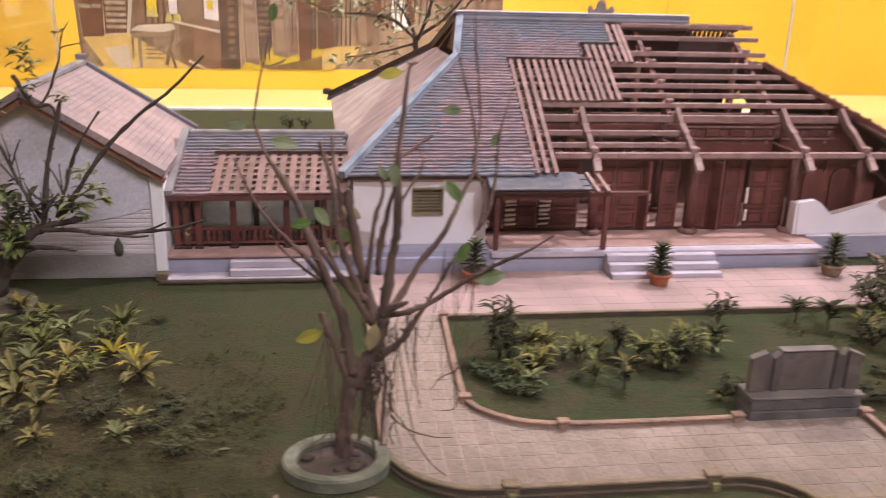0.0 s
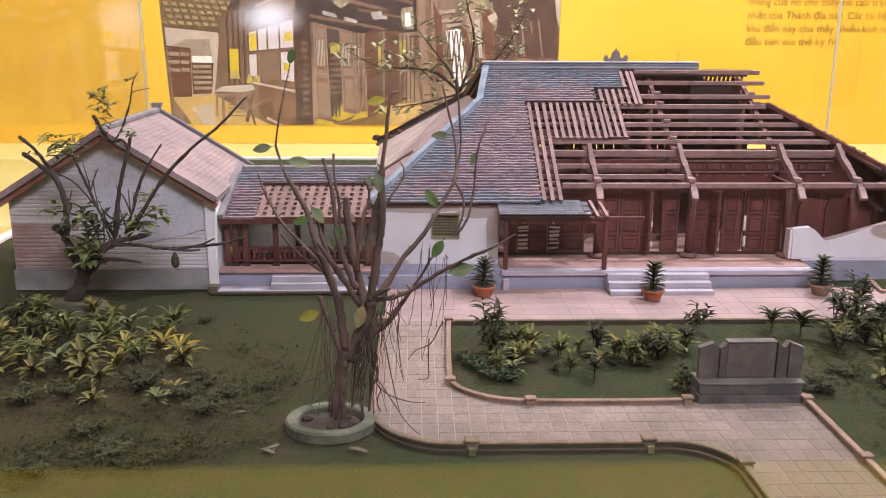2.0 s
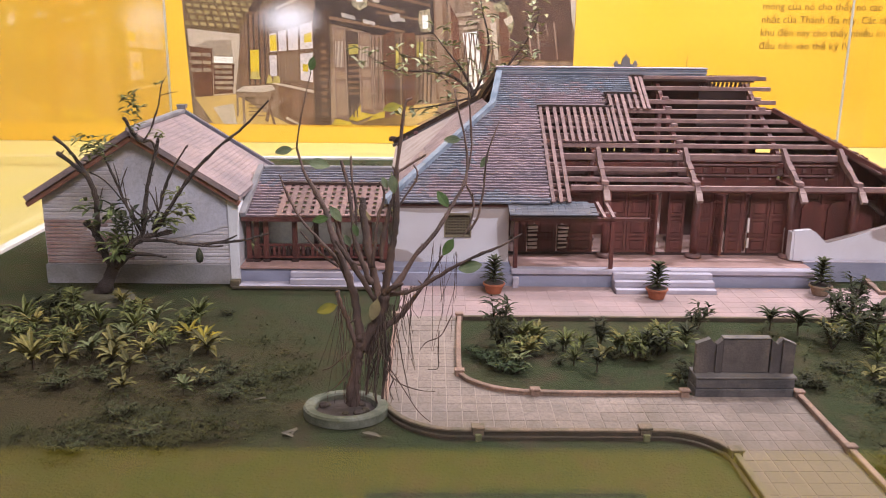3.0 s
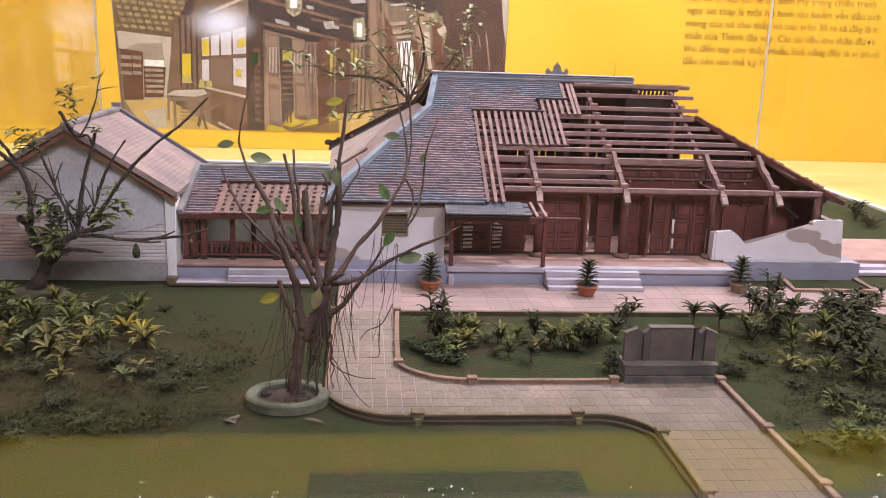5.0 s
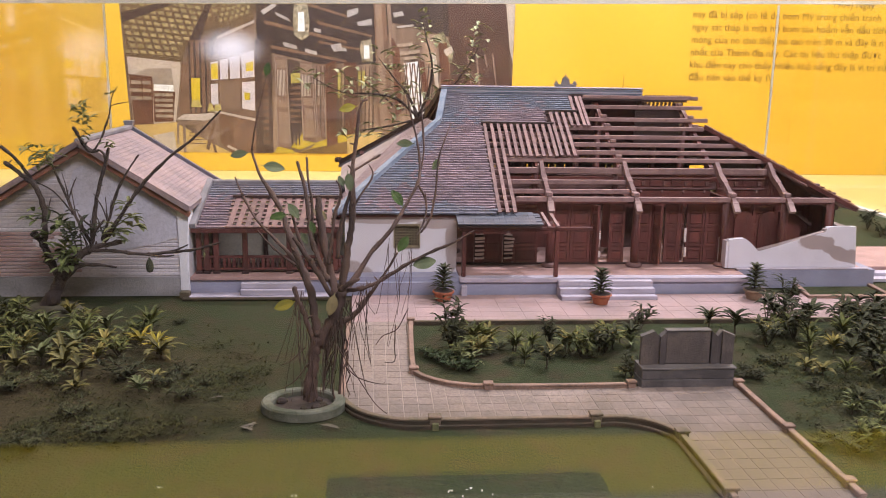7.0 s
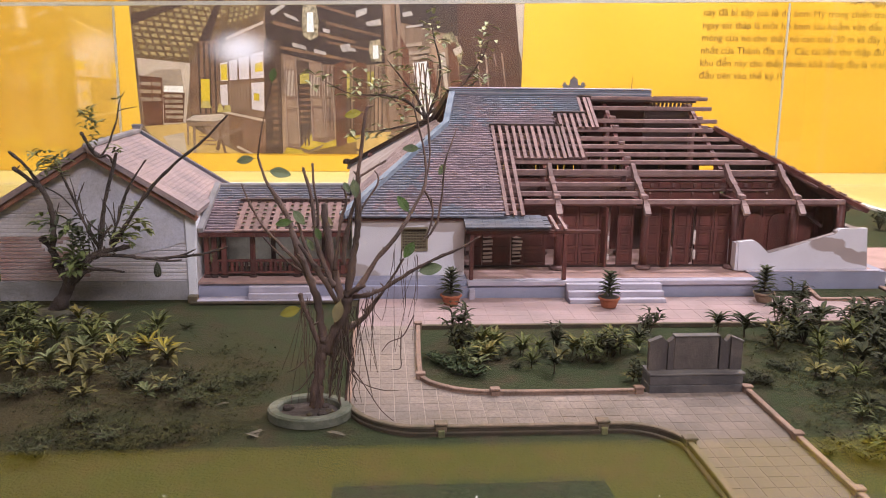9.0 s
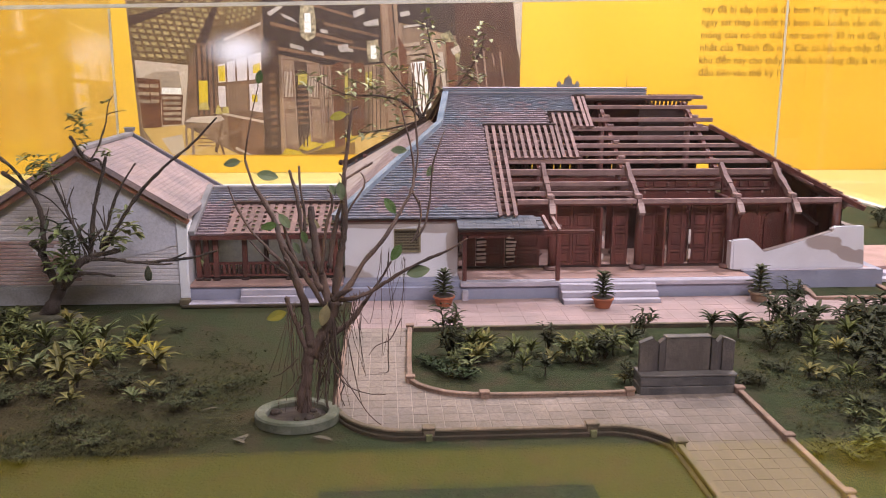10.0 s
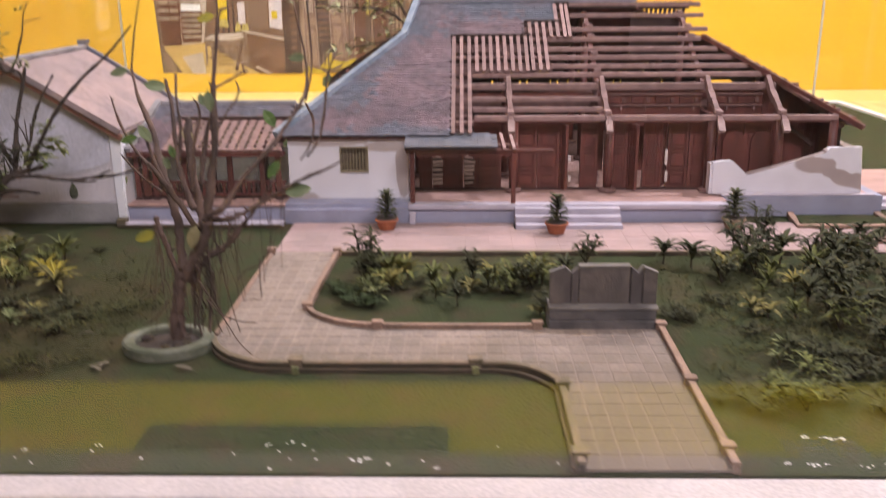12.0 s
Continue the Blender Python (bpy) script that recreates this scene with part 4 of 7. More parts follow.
part("rear_gable", prism(bmesh.new(), [(GA, 0.0), (GB, 0.0), (GB, GE - 0.004), (GX, GR - 0.008), (GA, GE - 0.004)], "y", 2.0205, 2.035), M_BRICK, gh)
part("wall_base", B(GA - 0.003, GB + 0.001, 1.754, 1.772, 0, 0.032), mat("damp_grey_render", (0.38, 0.355, 0.36), (0.26, 0.245, 0.23), 16, 0.9, 0.3, grit=0.15), gh, "grey rendered wall base")
# brick courses, one strip each, with bare red ones low on the west
for k in range(26):
    z = 0.0345 + k * 0.0062
    half = (GB - GA) / 2 if z < GE - 0.006 else (GB - GA) / 2 * max(0.05, (GR - 0.010 - z) / (GR - GE))
    if half < 0.02:
        continue
    xa, xb = (GA + 0.001, GB - 0.012) if z < GE - 0.008 else (GX - half + 0.006, GX + half - 0.008)
    cut = xa + (0.13 + 0.035 * math.sin(k * 1.3) - 0.007 * abs(k - 4)) * (1.0 if k < 12 else 0)
    if cut > xa + 0.01:
        part("brick_course", B(xa, cut, 1.7552, 1.7575, z, z + 0.0048, bevel=0.0005), M_BRICKR, gh)
    part("brick_course", B(cut + 0.0005, xb, 1.7556 + 0.0004 * (k % 2), 1.7575, z, z + 0.0049, bevel=0.0005), M_BRICK, gh)
plas = [(-0.80, 0.085), (-0.72, 0.078), (-0.66, 0.090), (-0.632, 0.10), (-0.632, 0.140), (-0.70, 0.186), (-0.76, 0.225), (-0.79, 0.21), (-0.81, 0.15)]
part("plaster_coat", prism(bmesh.new(), plas, "y", 1.7546, 1.7568), mat("lilac_grey_plaster", (0.66, 0.635, 0.715), (0.565, 0.54, 0.595), 14, 0.9, 0.3), gh, "smooth lilac-grey plaster")
part("corner_pilaster", prism(bmesh.new(), [(GB - 0.010, 0.002), (GB + 0.003, 0.002), (GB + 0.002, 0.06), (GB + 0.006, 0.13), (GB + 0.008, GE - 0.002), (GB - 0.011, GE - 0.002)], "y", 1.7505, 1.7538), M_LIME, gh, "whitewashed corner pilaster")
part("pilaster_side", B(GB + 0.0015, GB + 0.004, 1.7545, 1.80, 0.002, GE - 0.002), M_LIME, gh)


def slope(bm, x_eave, x_ridge, z_eave, z_ridge, y0, y1, t):
    prof = [(x_eave, z_eave), (x_ridge, z_ridge), (x_ridge, z_ridge + t), (x_eave, z_eave + t)]
    return prism(bm, prof, "y", y0, y1)


EO = 0.018
dz = (GR - GE) / (GX - GA)
for sx, nm in ((1, "east_slope"), (-1, "west_slope")):
    xe = GB + EO * 0.6 if sx > 0 else GA - EO
    ze = GE - abs(xe - (GB if sx > 0 else GA)) * dz
    part(nm, slope(bmesh.new(), xe, GX, ze, GR, 1.742, 2.045, 0.006), M_ROSE, gh, "weathered rose tiles")
    tb = bmesh.new()
    n = 24
    for k in range(n):
        f0, f1 = k / n, (k + 1.3) / n
        xa, za = xe + (GX - xe) * f0, ze + (GR - ze) * f0 + 0.0074
        xb, zb = xe + (GX - xe) * min(f1, 1), ze + (GR - ze) * min(f1, 1) + 0.0065
        y = 1.748
        while y < 2.03:
            vs = [tb.verts.new(p) for p in ((xa, y, za), (xa, y + 0.01172, za), (xb, y + 0.01172, zb), (xb, y, zb), (xa, y, za - 0.002), (xa, y + 0.01172, za - 0.002))]
            tb.faces.new(vs[:4]), tb.faces.new((vs[0], vs[4], vs[5], vs[1]))
            y += 0.0118
    tagged(part("tile_courses", tb, M_ROSE, gh), kind="stuff")
    for yv, hh in ((1.740, 0.009), (2.047, 0.012)):
        part("verge", beam(bmesh.new(), (xe, yv, ze + 0.006), (GX, yv, GR + 0.006), 0.010, hh), M_TILEB if yv > 2 else M_ROSE, gh, "mortar verge")
        if yv < 2:
            part("verge_board", beam(bmesh.new(), (xe, yv + 0.003, ze - 0.005), (GX, yv + 0.003, GR - 0.005), 0.006, 0.008), mat("brick_red_verge", (0.30, 0.13, 0.085), None, 40, 0.8, 0.3), gh)
part("ridge", B(GX - 0.006, GX + 0.006, 1.738, 2.050, GR + 0.004, GR + 0.013, bevel=0.002), M_RIDGEG, gh, "grey mortar ridge")
part("ridge_finial", prism(bmesh.new(), [(GX - 0.007, GR + 0.013), (GX + 0.007, GR + 0.013), (GX + 0.009, GR + 0.021), (GX - 0.009, GR + 0.021)], "y", 2.034, 2.051), M_RIDGEG, gh)

# ---- the open gallery between the houses ----
ga = thing("gallery", "model of an open wooden gallery linking the two houses", "gallery model", (-0.48, 1.9, 0.0))
part("plinth", B(-0.6135, -0.3605, 1.757, 2.02, 0, 0.026), M_BAND, ga, "blue-grey painted plinth")
part("plinth_edge", B(-0.6135, -0.3605, 1.753, 2.02, 0.0265, 0.0315, bevel=0.0008), M_TERRA, ga, "terracotta edge")
part("foot_course", B(-0.612, -0.361, 1.730, 1.7565, 0, 0.005, bevel=0.0006), M_STONE, ga, "white stone foot course")
part("foot_kerb", B(-0.622, -0.362, 1.7225, 1.7292, 0, 0.0042, bevel=0.0008), M_KERBD, ga, "dark foot kerb")
part("pilaster_foot", B(-0.628, -0.612, 1.735, 1.7495, 0, 0.011, bevel=0.001), M_CURBG, ga)
for k in range(2):
    part("step", B(-0.529, -0.425, 1.735 + 0.009 * k, 1.7565, 0.0052 + 0.0095 * k, 0.0052 + 0.0095 * (k + 1) - 0.0002, bevel=0.0006), M_STONE, ga)
part("inner_floor", B(-0.611, -0.363, 1.792, 1.861, 0.0317, 0.0325), M_WOODD, ga, "dark inner floor")
GEY, GEZ, GRY, GRZ = 1.772, 0.112, 1.925, 0.166


def gz(y):
    return GEZ + (y - GEY) * (GRZ - GEZ) / (GRY - GEY)


part("back_wall", B(-0.612, -0.362, 1.862, 1.870, 0.032, 0.102), mat("grey_green_wall", (0.80, 0.81, 0.72), (0.70, 0.71, 0.62), 12, 0.9, 0.2), ga)
part("back_slope", prism(bmesh.new(), [(GRY, GRZ - 0.004), (2.03, 0.126), (2.03, 0.131), (GRY, GRZ + 0.001)], "x", -0.612, -0.362), M_TILEB, ga)
for x in (-0.603, -0.590, -0.574, -0.526, -0.452, -0.400, -0.374):
    part("post", B(x - 0.0042, x + 0.0042, 1.780, 1.788, 0.0365, 0.104, bevel=0.001), M_WOOD, ga)
    part("post_base", B(x - 0.006, x + 0.006, 1.778, 1.790, 0.0318, 0.0362, bevel=0.001), M_WOODD, ga)
for x in (-0.59, -0.50, -0.41):
    part("post", B(x - 0.004, x + 0.004, 1.853, 1.861, 0.0318, 0.136, bevel=0.001), M_WOODD, ga)
part("eave_beam", B(-0.612, -0.362, 1.778, 1.789, 0.1045, 0.1105), M_WOOD, ga)
part("fascia", B(-0.612, -0.362, 1.767, 1.771, 0.1045, 0.1115), M_WOOD, ga)
part("rail", B(-0.606, -0.362, 1.7815, 1.7865, 0.0585, 0.0625), M_WOOD, ga)
part("rail", B(-0.606, -0.362, 1.7815, 1.7865, 0.0385, 0.0415), M_WOOD, ga)
for k in range(30):
    x = -0.602 + k * 0.0081
    part("baluster", lathe(bmesh.new(), [(0.0022, 0.0416), (0.0034, 0.046), (0.0026, 0.050), (0.0034, 0.054), (0.0022, 0.0584)], x, 1.784, 6), M_WOOD if k % 4 else M_WOODD, ga)
part("ridge", B(-0.600, -0.365, GRY - 0.006, GRY + 0.006, GRZ - 0.002, GRZ + 0.007, bevel=0.002), M_RIDGEG, ga, "grey mortar ridge")
for nm, material, label, want in (("roof_tiles", M_TILE, "rose overlapping tiles", False), ("slate_tiles", M_TILEB, "blue-grey overlapping tiles", True)):
    random.seed(14)
    gt = tile_field(bmesh.new(), lambda x, y: -0.604 < x < (-0.555 if y < 1.866 else -0.366) and (y + noise.noise((x * 40, y * 40, 1)) * 0.03 + noise.noise((x * 260, y * 260, 3)) * 0.03 > 1.872) == want, GEY - 0.003, GRY, gz, 0.0085, 0.0098, -0.606, -0.366)
    tagged(part(nm, gt, material, ga, label), kind="stuff")
part("roof_deck", prism(bmesh.new(), [(GEY, gz(GEY) - 0.004), (GRY, gz(GRY) - 0.004), (GRY, gz(GRY)), (GEY, gz(GEY))], "x", -0.605, -0.556), M_WOODD, ga)
part("roof_deck", prism(bmesh.new(), [(1.87, gz(1.87) - 0.004), (GRY, gz(GRY) - 0.004), (GRY, gz(GRY)), (1.87, gz(1.87))], "x", -0.5555, -0.366), M_WOODD, ga)
GN = Vector((0, -(GRZ - GEZ) / (GRY - GEY), 1)).normalized()
for k in range(13):
    x = -0.549 + k * 0.0148
    part("lath", beam(bmesh.new(), (x, 1.768, gz(1.768) + 0.0035), (x + 0.004, 1.869, gz(1.869) + 0.0035), 0.0088, 0.003, up=GN), M_GLATH, ga)
for k in range(7):
    y = 1.772 + k * 0.0142
    part("cross_lath", beam(bmesh.new(), (-0.556, y, gz(y) + 0.0030), (-0.364, y, gz(y) + 0.0030), 0.0062, 0.0024, up=GN), M_GLATH, ga)
part("lath_head", B(-0.556, -0.364, 1.862, 1.869, gz(1.866) + 0.004, gz(1.866) + 0.0085), M_WOODD, ga)
part("west_verge", beam(bmesh.new(), (-0.609, GEY - 0.006, GEZ + 0.004), (-0.605, GRY, GRZ + 0.006), 0.010, 0.008), M_RIDGEG, ga)

# screen stone darkened: shade of the turned leaves, which are built flat
M_SLATED = mat("turned_leaf_shade", (0.115, 0.094, 0.09), (0.085, 0.07, 0.068), 40, 0.85, 0.3)
M_SLATEC = mat("worn_grey_cap", (0.205, 0.178, 0.160), (0.12, 0.105, 0.098), 30, 0.8, 0.3)
# ---- spirit screen ----
sc = thing("stone_screen", "grey stone screen of three panels on a stepped base", "stone screen", (0.075, 1.32, 0.0))
part("base", B(0.0172, 0.1345, 1.303, 1.336, 0, 0.0118, bevel=0.0008), M_SLATEB, sc)
part("base_upper", B(0.0178, 0.1350, 1.3045, 1.336, 0.0120, 0.0236, bevel=0.0008), M_SLATEB, sc)
part("base_cap", B(0.0172, 0.1375, 1.3038, 1.337, 0.0238, 0.0268, bevel=0.0008), M_SLATEC, sc, "pale grey stone cap")
part("centre_panel", B(0.0508, 0.1068, 1.318, 1.328, 0.0270, 0.0690, bevel=0.0008), M_SLATE, sc)
part("panel_coping", B(0.0502, 0.1074, 1.317, 1.329, 0.0692, 0.0708, bevel=0.0005), M_SLATEC, sc)
# folded wings: an outer leaf with a sloping head and an inner leaf turned towards the middle
for outer, apex, notch, inner in ((0.0188, 0.0345, 0.0425, 0.0500), (0.1362, 0.1215, 0.1155, 0.1080)):
    side = 1 if apex > outer else -1
    part("wing_panel", prism(bmesh.new(), [(outer, 0.0270), (apex, 0.0270), (apex, 0.0688), (outer, 0.0625)][::side], "y", 1.316, 1.323), M_SLATE, sc)
    part("wing_fold", prism(bmesh.new(), [(apex + 0.0003 * side, 0.0270), (notch, 0.0270), (notch, 0.0605), (apex + 0.0003 * side, 0.0680)][::side], "y", 1.319, 1.327), M_SLATED, sc, "turned leaf with its shade in the colour")
    part("inner_leaf", prism(bmesh.new(), [(notch + 0.0003 * side, 0.0270), (inner, 0.0270), (inner, 0.0690), (notch + 0.0003 * side, 0.0630)][::side], "y", 1.3165, 1.326), M_SLATED, sc)
    part("wing_coping", beam(bmesh.new(), (outer - 0.0006 * side, 1.3195, 0.0634), (apex, 1.3195, 0.0697), 0.0085, 0.0013), M_SLATEC, sc)
    part("notch_coping", beam(bmesh.new(), (apex, 1.323, 0.0694), (notch, 1.323, 0.0612), 0.0085, 0.0011), M_SLATEC, sc)


# ---- kerbs ----
def kerb(name, label, pts, w, h, material, side=None):
    """A low kerb with a rounded cap following the points."""
    ob = thing(name, label, "kerb", (*pts[0], 0.0))
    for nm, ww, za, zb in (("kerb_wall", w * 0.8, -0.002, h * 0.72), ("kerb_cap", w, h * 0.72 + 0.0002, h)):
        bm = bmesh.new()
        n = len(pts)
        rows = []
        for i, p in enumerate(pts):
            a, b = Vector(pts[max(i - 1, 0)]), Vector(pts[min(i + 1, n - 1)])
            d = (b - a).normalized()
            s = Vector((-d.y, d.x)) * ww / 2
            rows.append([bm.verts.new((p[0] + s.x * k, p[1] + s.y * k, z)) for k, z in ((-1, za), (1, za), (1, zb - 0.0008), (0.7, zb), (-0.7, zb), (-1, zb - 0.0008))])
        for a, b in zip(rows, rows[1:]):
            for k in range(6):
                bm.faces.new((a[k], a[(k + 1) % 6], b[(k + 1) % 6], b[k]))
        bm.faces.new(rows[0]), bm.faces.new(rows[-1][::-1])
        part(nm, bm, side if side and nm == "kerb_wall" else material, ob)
    return ob


def arc(cx, cy, r, a0, a1, n=9):
    return [(cx + r * math.cos(radians(a0 + (a1 - a0) * k / n)), cy + r * math.sin(radians(a0 + (a1 - a0) * k / n))) for k in range(n + 1)]


def kerb_post(x, y, material, tall=0.013, label="small capped kerb post", s=0.006):
    ob = thing("kerb_post", label, "kerb post", (x, y, 0), "kerb posts")
    part("shaft", B(x - s, x + s, y - s * 0.8, y + s * 0.8, 0, tall - 0.003, bevel=0.0006), material, ob)
    part("cap", B(x - s * 1.25, x + s * 1.25, y - s, y + s, tall - 0.0028, tall, bevel=0.0008), material, ob)
    return ob


FRONT = [(-0.347, 1.270)] + arc(-0.262, 1.288, 0.085, 195, 270, 8) + [(-0.2, 1.203), (-0.12, 1.203), (-0.075, 1.203)] + arc(-0.047, 1.140, 0.064, 88, 12, 8) + [(0.016, 1.10), (0.016, 1.04), (0.016, 1.014)]
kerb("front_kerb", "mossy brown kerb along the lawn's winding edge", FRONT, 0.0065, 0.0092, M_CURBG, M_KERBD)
# dark strip added for the shadow line under the kerb
kerb("front_kerb_foot", "dark foot course for the shadow line below the winding kerb", [(x - (0.0052 if k > 13 else 0.0), y - (0.0052 if k < 20 else 0.0)) for k, (x, y) in enumerate(FRONT)], 0.0045, 0.0030, M_KERBD)
BED_BEND = [(-0.185, 1.3070), (-0.202, 1.3110), (-0.219, 1.3175), (-0.235, 1.3285), (-0.249, 1.3420), (-0.2595, 1.3620)]
kerb("bed_kerb", "salmon kerb round the planting bed", [(0.004, 1.3045), (-0.06, 1.3035), (-0.144, 1.3045)] + BED_BEND + [(-0.2595, 1.40), (-0.2585, 1.45), (-0.2560, 1.52), (-0.2535, 1.581)], 0.0068, 0.0085, M_CURB)
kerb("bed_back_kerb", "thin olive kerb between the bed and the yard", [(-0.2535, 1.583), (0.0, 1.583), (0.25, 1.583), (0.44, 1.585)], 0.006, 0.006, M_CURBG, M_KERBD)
kerb("east_path_kerb", "salmon kerb along the entrance path", [(0.140, 1.316), (0.139, 1.22), (0.138, 1.12), (0.137, 1.014)], 0.007, 0.009, M_CURB)
kerb("west_path_kerb", "thin pale kerb between the lawn and the path", [(-0.347, 1.285), (-0.347, 1.40), (-0.347, 1.50), (-0.347, 1.58)], 0.006, 0.005, M_CURB)
for x, y in ((-0.244, 1.203), (-0.065, 1.204), (0.016, 1.155), (0.016, 1.028)):
    part("front_foot", B(x - 0.0035, x + 0.0035, y - 0.0105, y - 0.0062, -0.002, 0.0065, bevel=0.0006), M_MOSSY, kerb_post(x, y, M_CURBG), "pale olive foot")
for x, y in ((-0.172, 1.3045), (0.005, 1.3035), (0.140, 1.302), (0.138, 1.165), (0.137, 1.04), (-0.347, 1.580), (-0.2595, 1.362), (-0.2535, 1.578)):
    kerb_post(x, y, M_CURB, 0.012, "small capped salmon kerb post", 0.005)

# ---- paving, tile by tile ----
PATH_EDGE = [(-0.345, 1.588), (-0.345, 1.270)] + arc(-0.262, 1.288, 0.081, 195, 270, 8) + [(-0.075, 1.207)] + arc(-0.047, 1.140, 0.067, 88, 12, 8) + [(0.019, 1.014), (0.137, 1.014), (0.139, 1.306), (0.004, 1.306), (-0.144, 1.306)] + BED_BEND + [(-0.2585, 1.45), (-0.2535, 1.588)]
paving("path_pavement", "pink tiled winding garden path", PATH_EDGE, (0.0172, 0.0222), M_PAVE, 0.0011, False)
paving("yard_pavement", "rose tiled yard before the houses", [(-0.345, 1.5885), (0.62, 1.5885), (0.62, 1.7430), (0.171, 1.7430), (0.171, 1.7035), (0.003, 1.7035), (0.003, 1.7430), (-0.345, 1.7430)], (0.034, 0.0255), M_PAVEY, 0.0005, False, M_YJOINT)


# ---- the photograph and the text on the wall panel ----
PY = 3.8998


def photo_mat():
    """Brown interior print: upright streaks of wood tones and a pale glare round one window."""
    m = bpy.data.materials.new("interior_print")
    m.use_nodes = True
    nt = m.node_tree
    b = nt.nodes["Principled BSDF"]
    geo = nt.nodes.new("ShaderNodeNewGeometry")
    mp = nt.nodes.new("ShaderNodeMapping")
    mp.inputs["Scale"].default_value = (11, 1, 1.6)
    n = nt.nodes.new("ShaderNodeTexNoise")
    n.inputs["Scale"].default_value, n.inputs["Detail"].default_value = 1.6, 5
    nt.links.new(geo.outputs["Position"], mp.inputs["Vector"])
    nt.links.new(mp.outputs["Vector"], n.inputs["Vector"])
    r = nt.nodes.new("ShaderNodeValToRGB")
    for e, (p, c) in zip((r.color_ramp.elements[0], r.color_ramp.elements.new(0.5), r.color_ramp.elements[1]), ((0.3, (0.07, 0.04, 0.03)), (0.5, (0.19, 0.10, 0.07)), (0.72, (0.46, 0.31, 0.22)))):
        e.position, e.color = p, (*c, 1)
    nt.links.new(n.outputs["Fac"], r.inputs["Fac"])
    nt.links.new(r.outputs["Color"], b.inputs["Base Color"])
    b.inputs["Roughness"].default_value = 0.35
    return m


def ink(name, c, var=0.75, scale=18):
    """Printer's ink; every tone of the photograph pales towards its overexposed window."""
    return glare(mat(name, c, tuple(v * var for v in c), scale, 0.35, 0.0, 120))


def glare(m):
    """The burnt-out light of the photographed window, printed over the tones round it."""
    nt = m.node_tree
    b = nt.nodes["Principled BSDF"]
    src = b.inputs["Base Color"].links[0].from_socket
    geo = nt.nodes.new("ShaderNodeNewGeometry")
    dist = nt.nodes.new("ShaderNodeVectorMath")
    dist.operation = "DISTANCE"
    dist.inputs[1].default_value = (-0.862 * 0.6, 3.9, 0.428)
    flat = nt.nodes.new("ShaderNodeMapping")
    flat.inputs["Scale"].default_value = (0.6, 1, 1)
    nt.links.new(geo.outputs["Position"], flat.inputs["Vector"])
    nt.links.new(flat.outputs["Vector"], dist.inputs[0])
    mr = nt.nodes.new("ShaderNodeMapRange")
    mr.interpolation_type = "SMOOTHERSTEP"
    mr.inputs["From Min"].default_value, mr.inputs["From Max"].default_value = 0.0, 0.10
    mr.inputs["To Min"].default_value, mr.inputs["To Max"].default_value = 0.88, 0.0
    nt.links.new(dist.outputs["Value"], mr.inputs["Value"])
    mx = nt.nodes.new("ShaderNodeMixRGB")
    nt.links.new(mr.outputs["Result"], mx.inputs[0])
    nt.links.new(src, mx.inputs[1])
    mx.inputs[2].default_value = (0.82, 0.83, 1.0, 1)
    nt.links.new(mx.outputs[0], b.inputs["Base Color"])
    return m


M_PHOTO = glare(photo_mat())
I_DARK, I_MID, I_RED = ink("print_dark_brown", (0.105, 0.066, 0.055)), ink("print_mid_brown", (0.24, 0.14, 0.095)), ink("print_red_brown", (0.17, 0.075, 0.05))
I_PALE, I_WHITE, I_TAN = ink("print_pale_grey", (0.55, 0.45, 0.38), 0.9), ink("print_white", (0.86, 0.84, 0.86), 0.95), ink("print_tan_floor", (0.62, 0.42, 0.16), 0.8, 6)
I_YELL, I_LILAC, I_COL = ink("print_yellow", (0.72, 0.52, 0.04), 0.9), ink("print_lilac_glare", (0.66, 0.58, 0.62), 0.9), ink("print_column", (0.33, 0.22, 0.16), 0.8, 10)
M_TEXT = mat("dark_brown_lettering", (0.27, 0.145, 0.03), None, 20, 0.5, 0.0)


def q(px, py):
    """Grid of the print, 2.245 mm a step, from its lower left corner."""
    return (-1.258 + (px - 338) * 0.002245, 0.022 + (228 - py) * 0.002245)


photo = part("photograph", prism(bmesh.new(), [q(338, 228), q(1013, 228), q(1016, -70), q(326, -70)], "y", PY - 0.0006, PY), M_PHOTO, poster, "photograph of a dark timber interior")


SHEETS = []


def shape(name, polys, material, layer):
    bm = bmesh.new()
    SHEETS.append(name)
    d = PY - 0.0008 - 0.0006 * layer - 0.000008 * len(SHEETS)
    for i, p in enumerate(polys):
        prism(bm, [q(*v) for v in p], "y", d - 0.0005 - 0.000002 * (i % 6), d)
    return part(name, bm, material, photo)


def c1(*v):
    return [(318 + x / 2.71, y / 2.71 - 25) for x, y in zip(v[::2], v[1::2])]


def c2(*v):
    return [(658 + x / 2.71, y / 2.71 - 25) for x, y in zip(v[::2], v[1::2])]


def slats(f, x0, y0, x1, y1, n, lean=0.0, duty=0.55):
    """Upright strips between two corners."""
    w = (x1 - x0) / n
    return [f(x0 + k * w, y1, x0 + k * w + w * duty, y1, x0 + k * w + w * duty + lean, y0, x0 + k * w + lean, y0) for k in range(n)]


def bars(f, x0, y0, x1, y1, n, slope=0.0, duty=0.45):
    h = (y1 - y0) / n
    return [f(x0, y0 + k * h + h * duty, x1, y0 + k * h + h * duty + slope, x1, y0 + k * h + slope, x0, y0 + k * h) for k in range(n)]


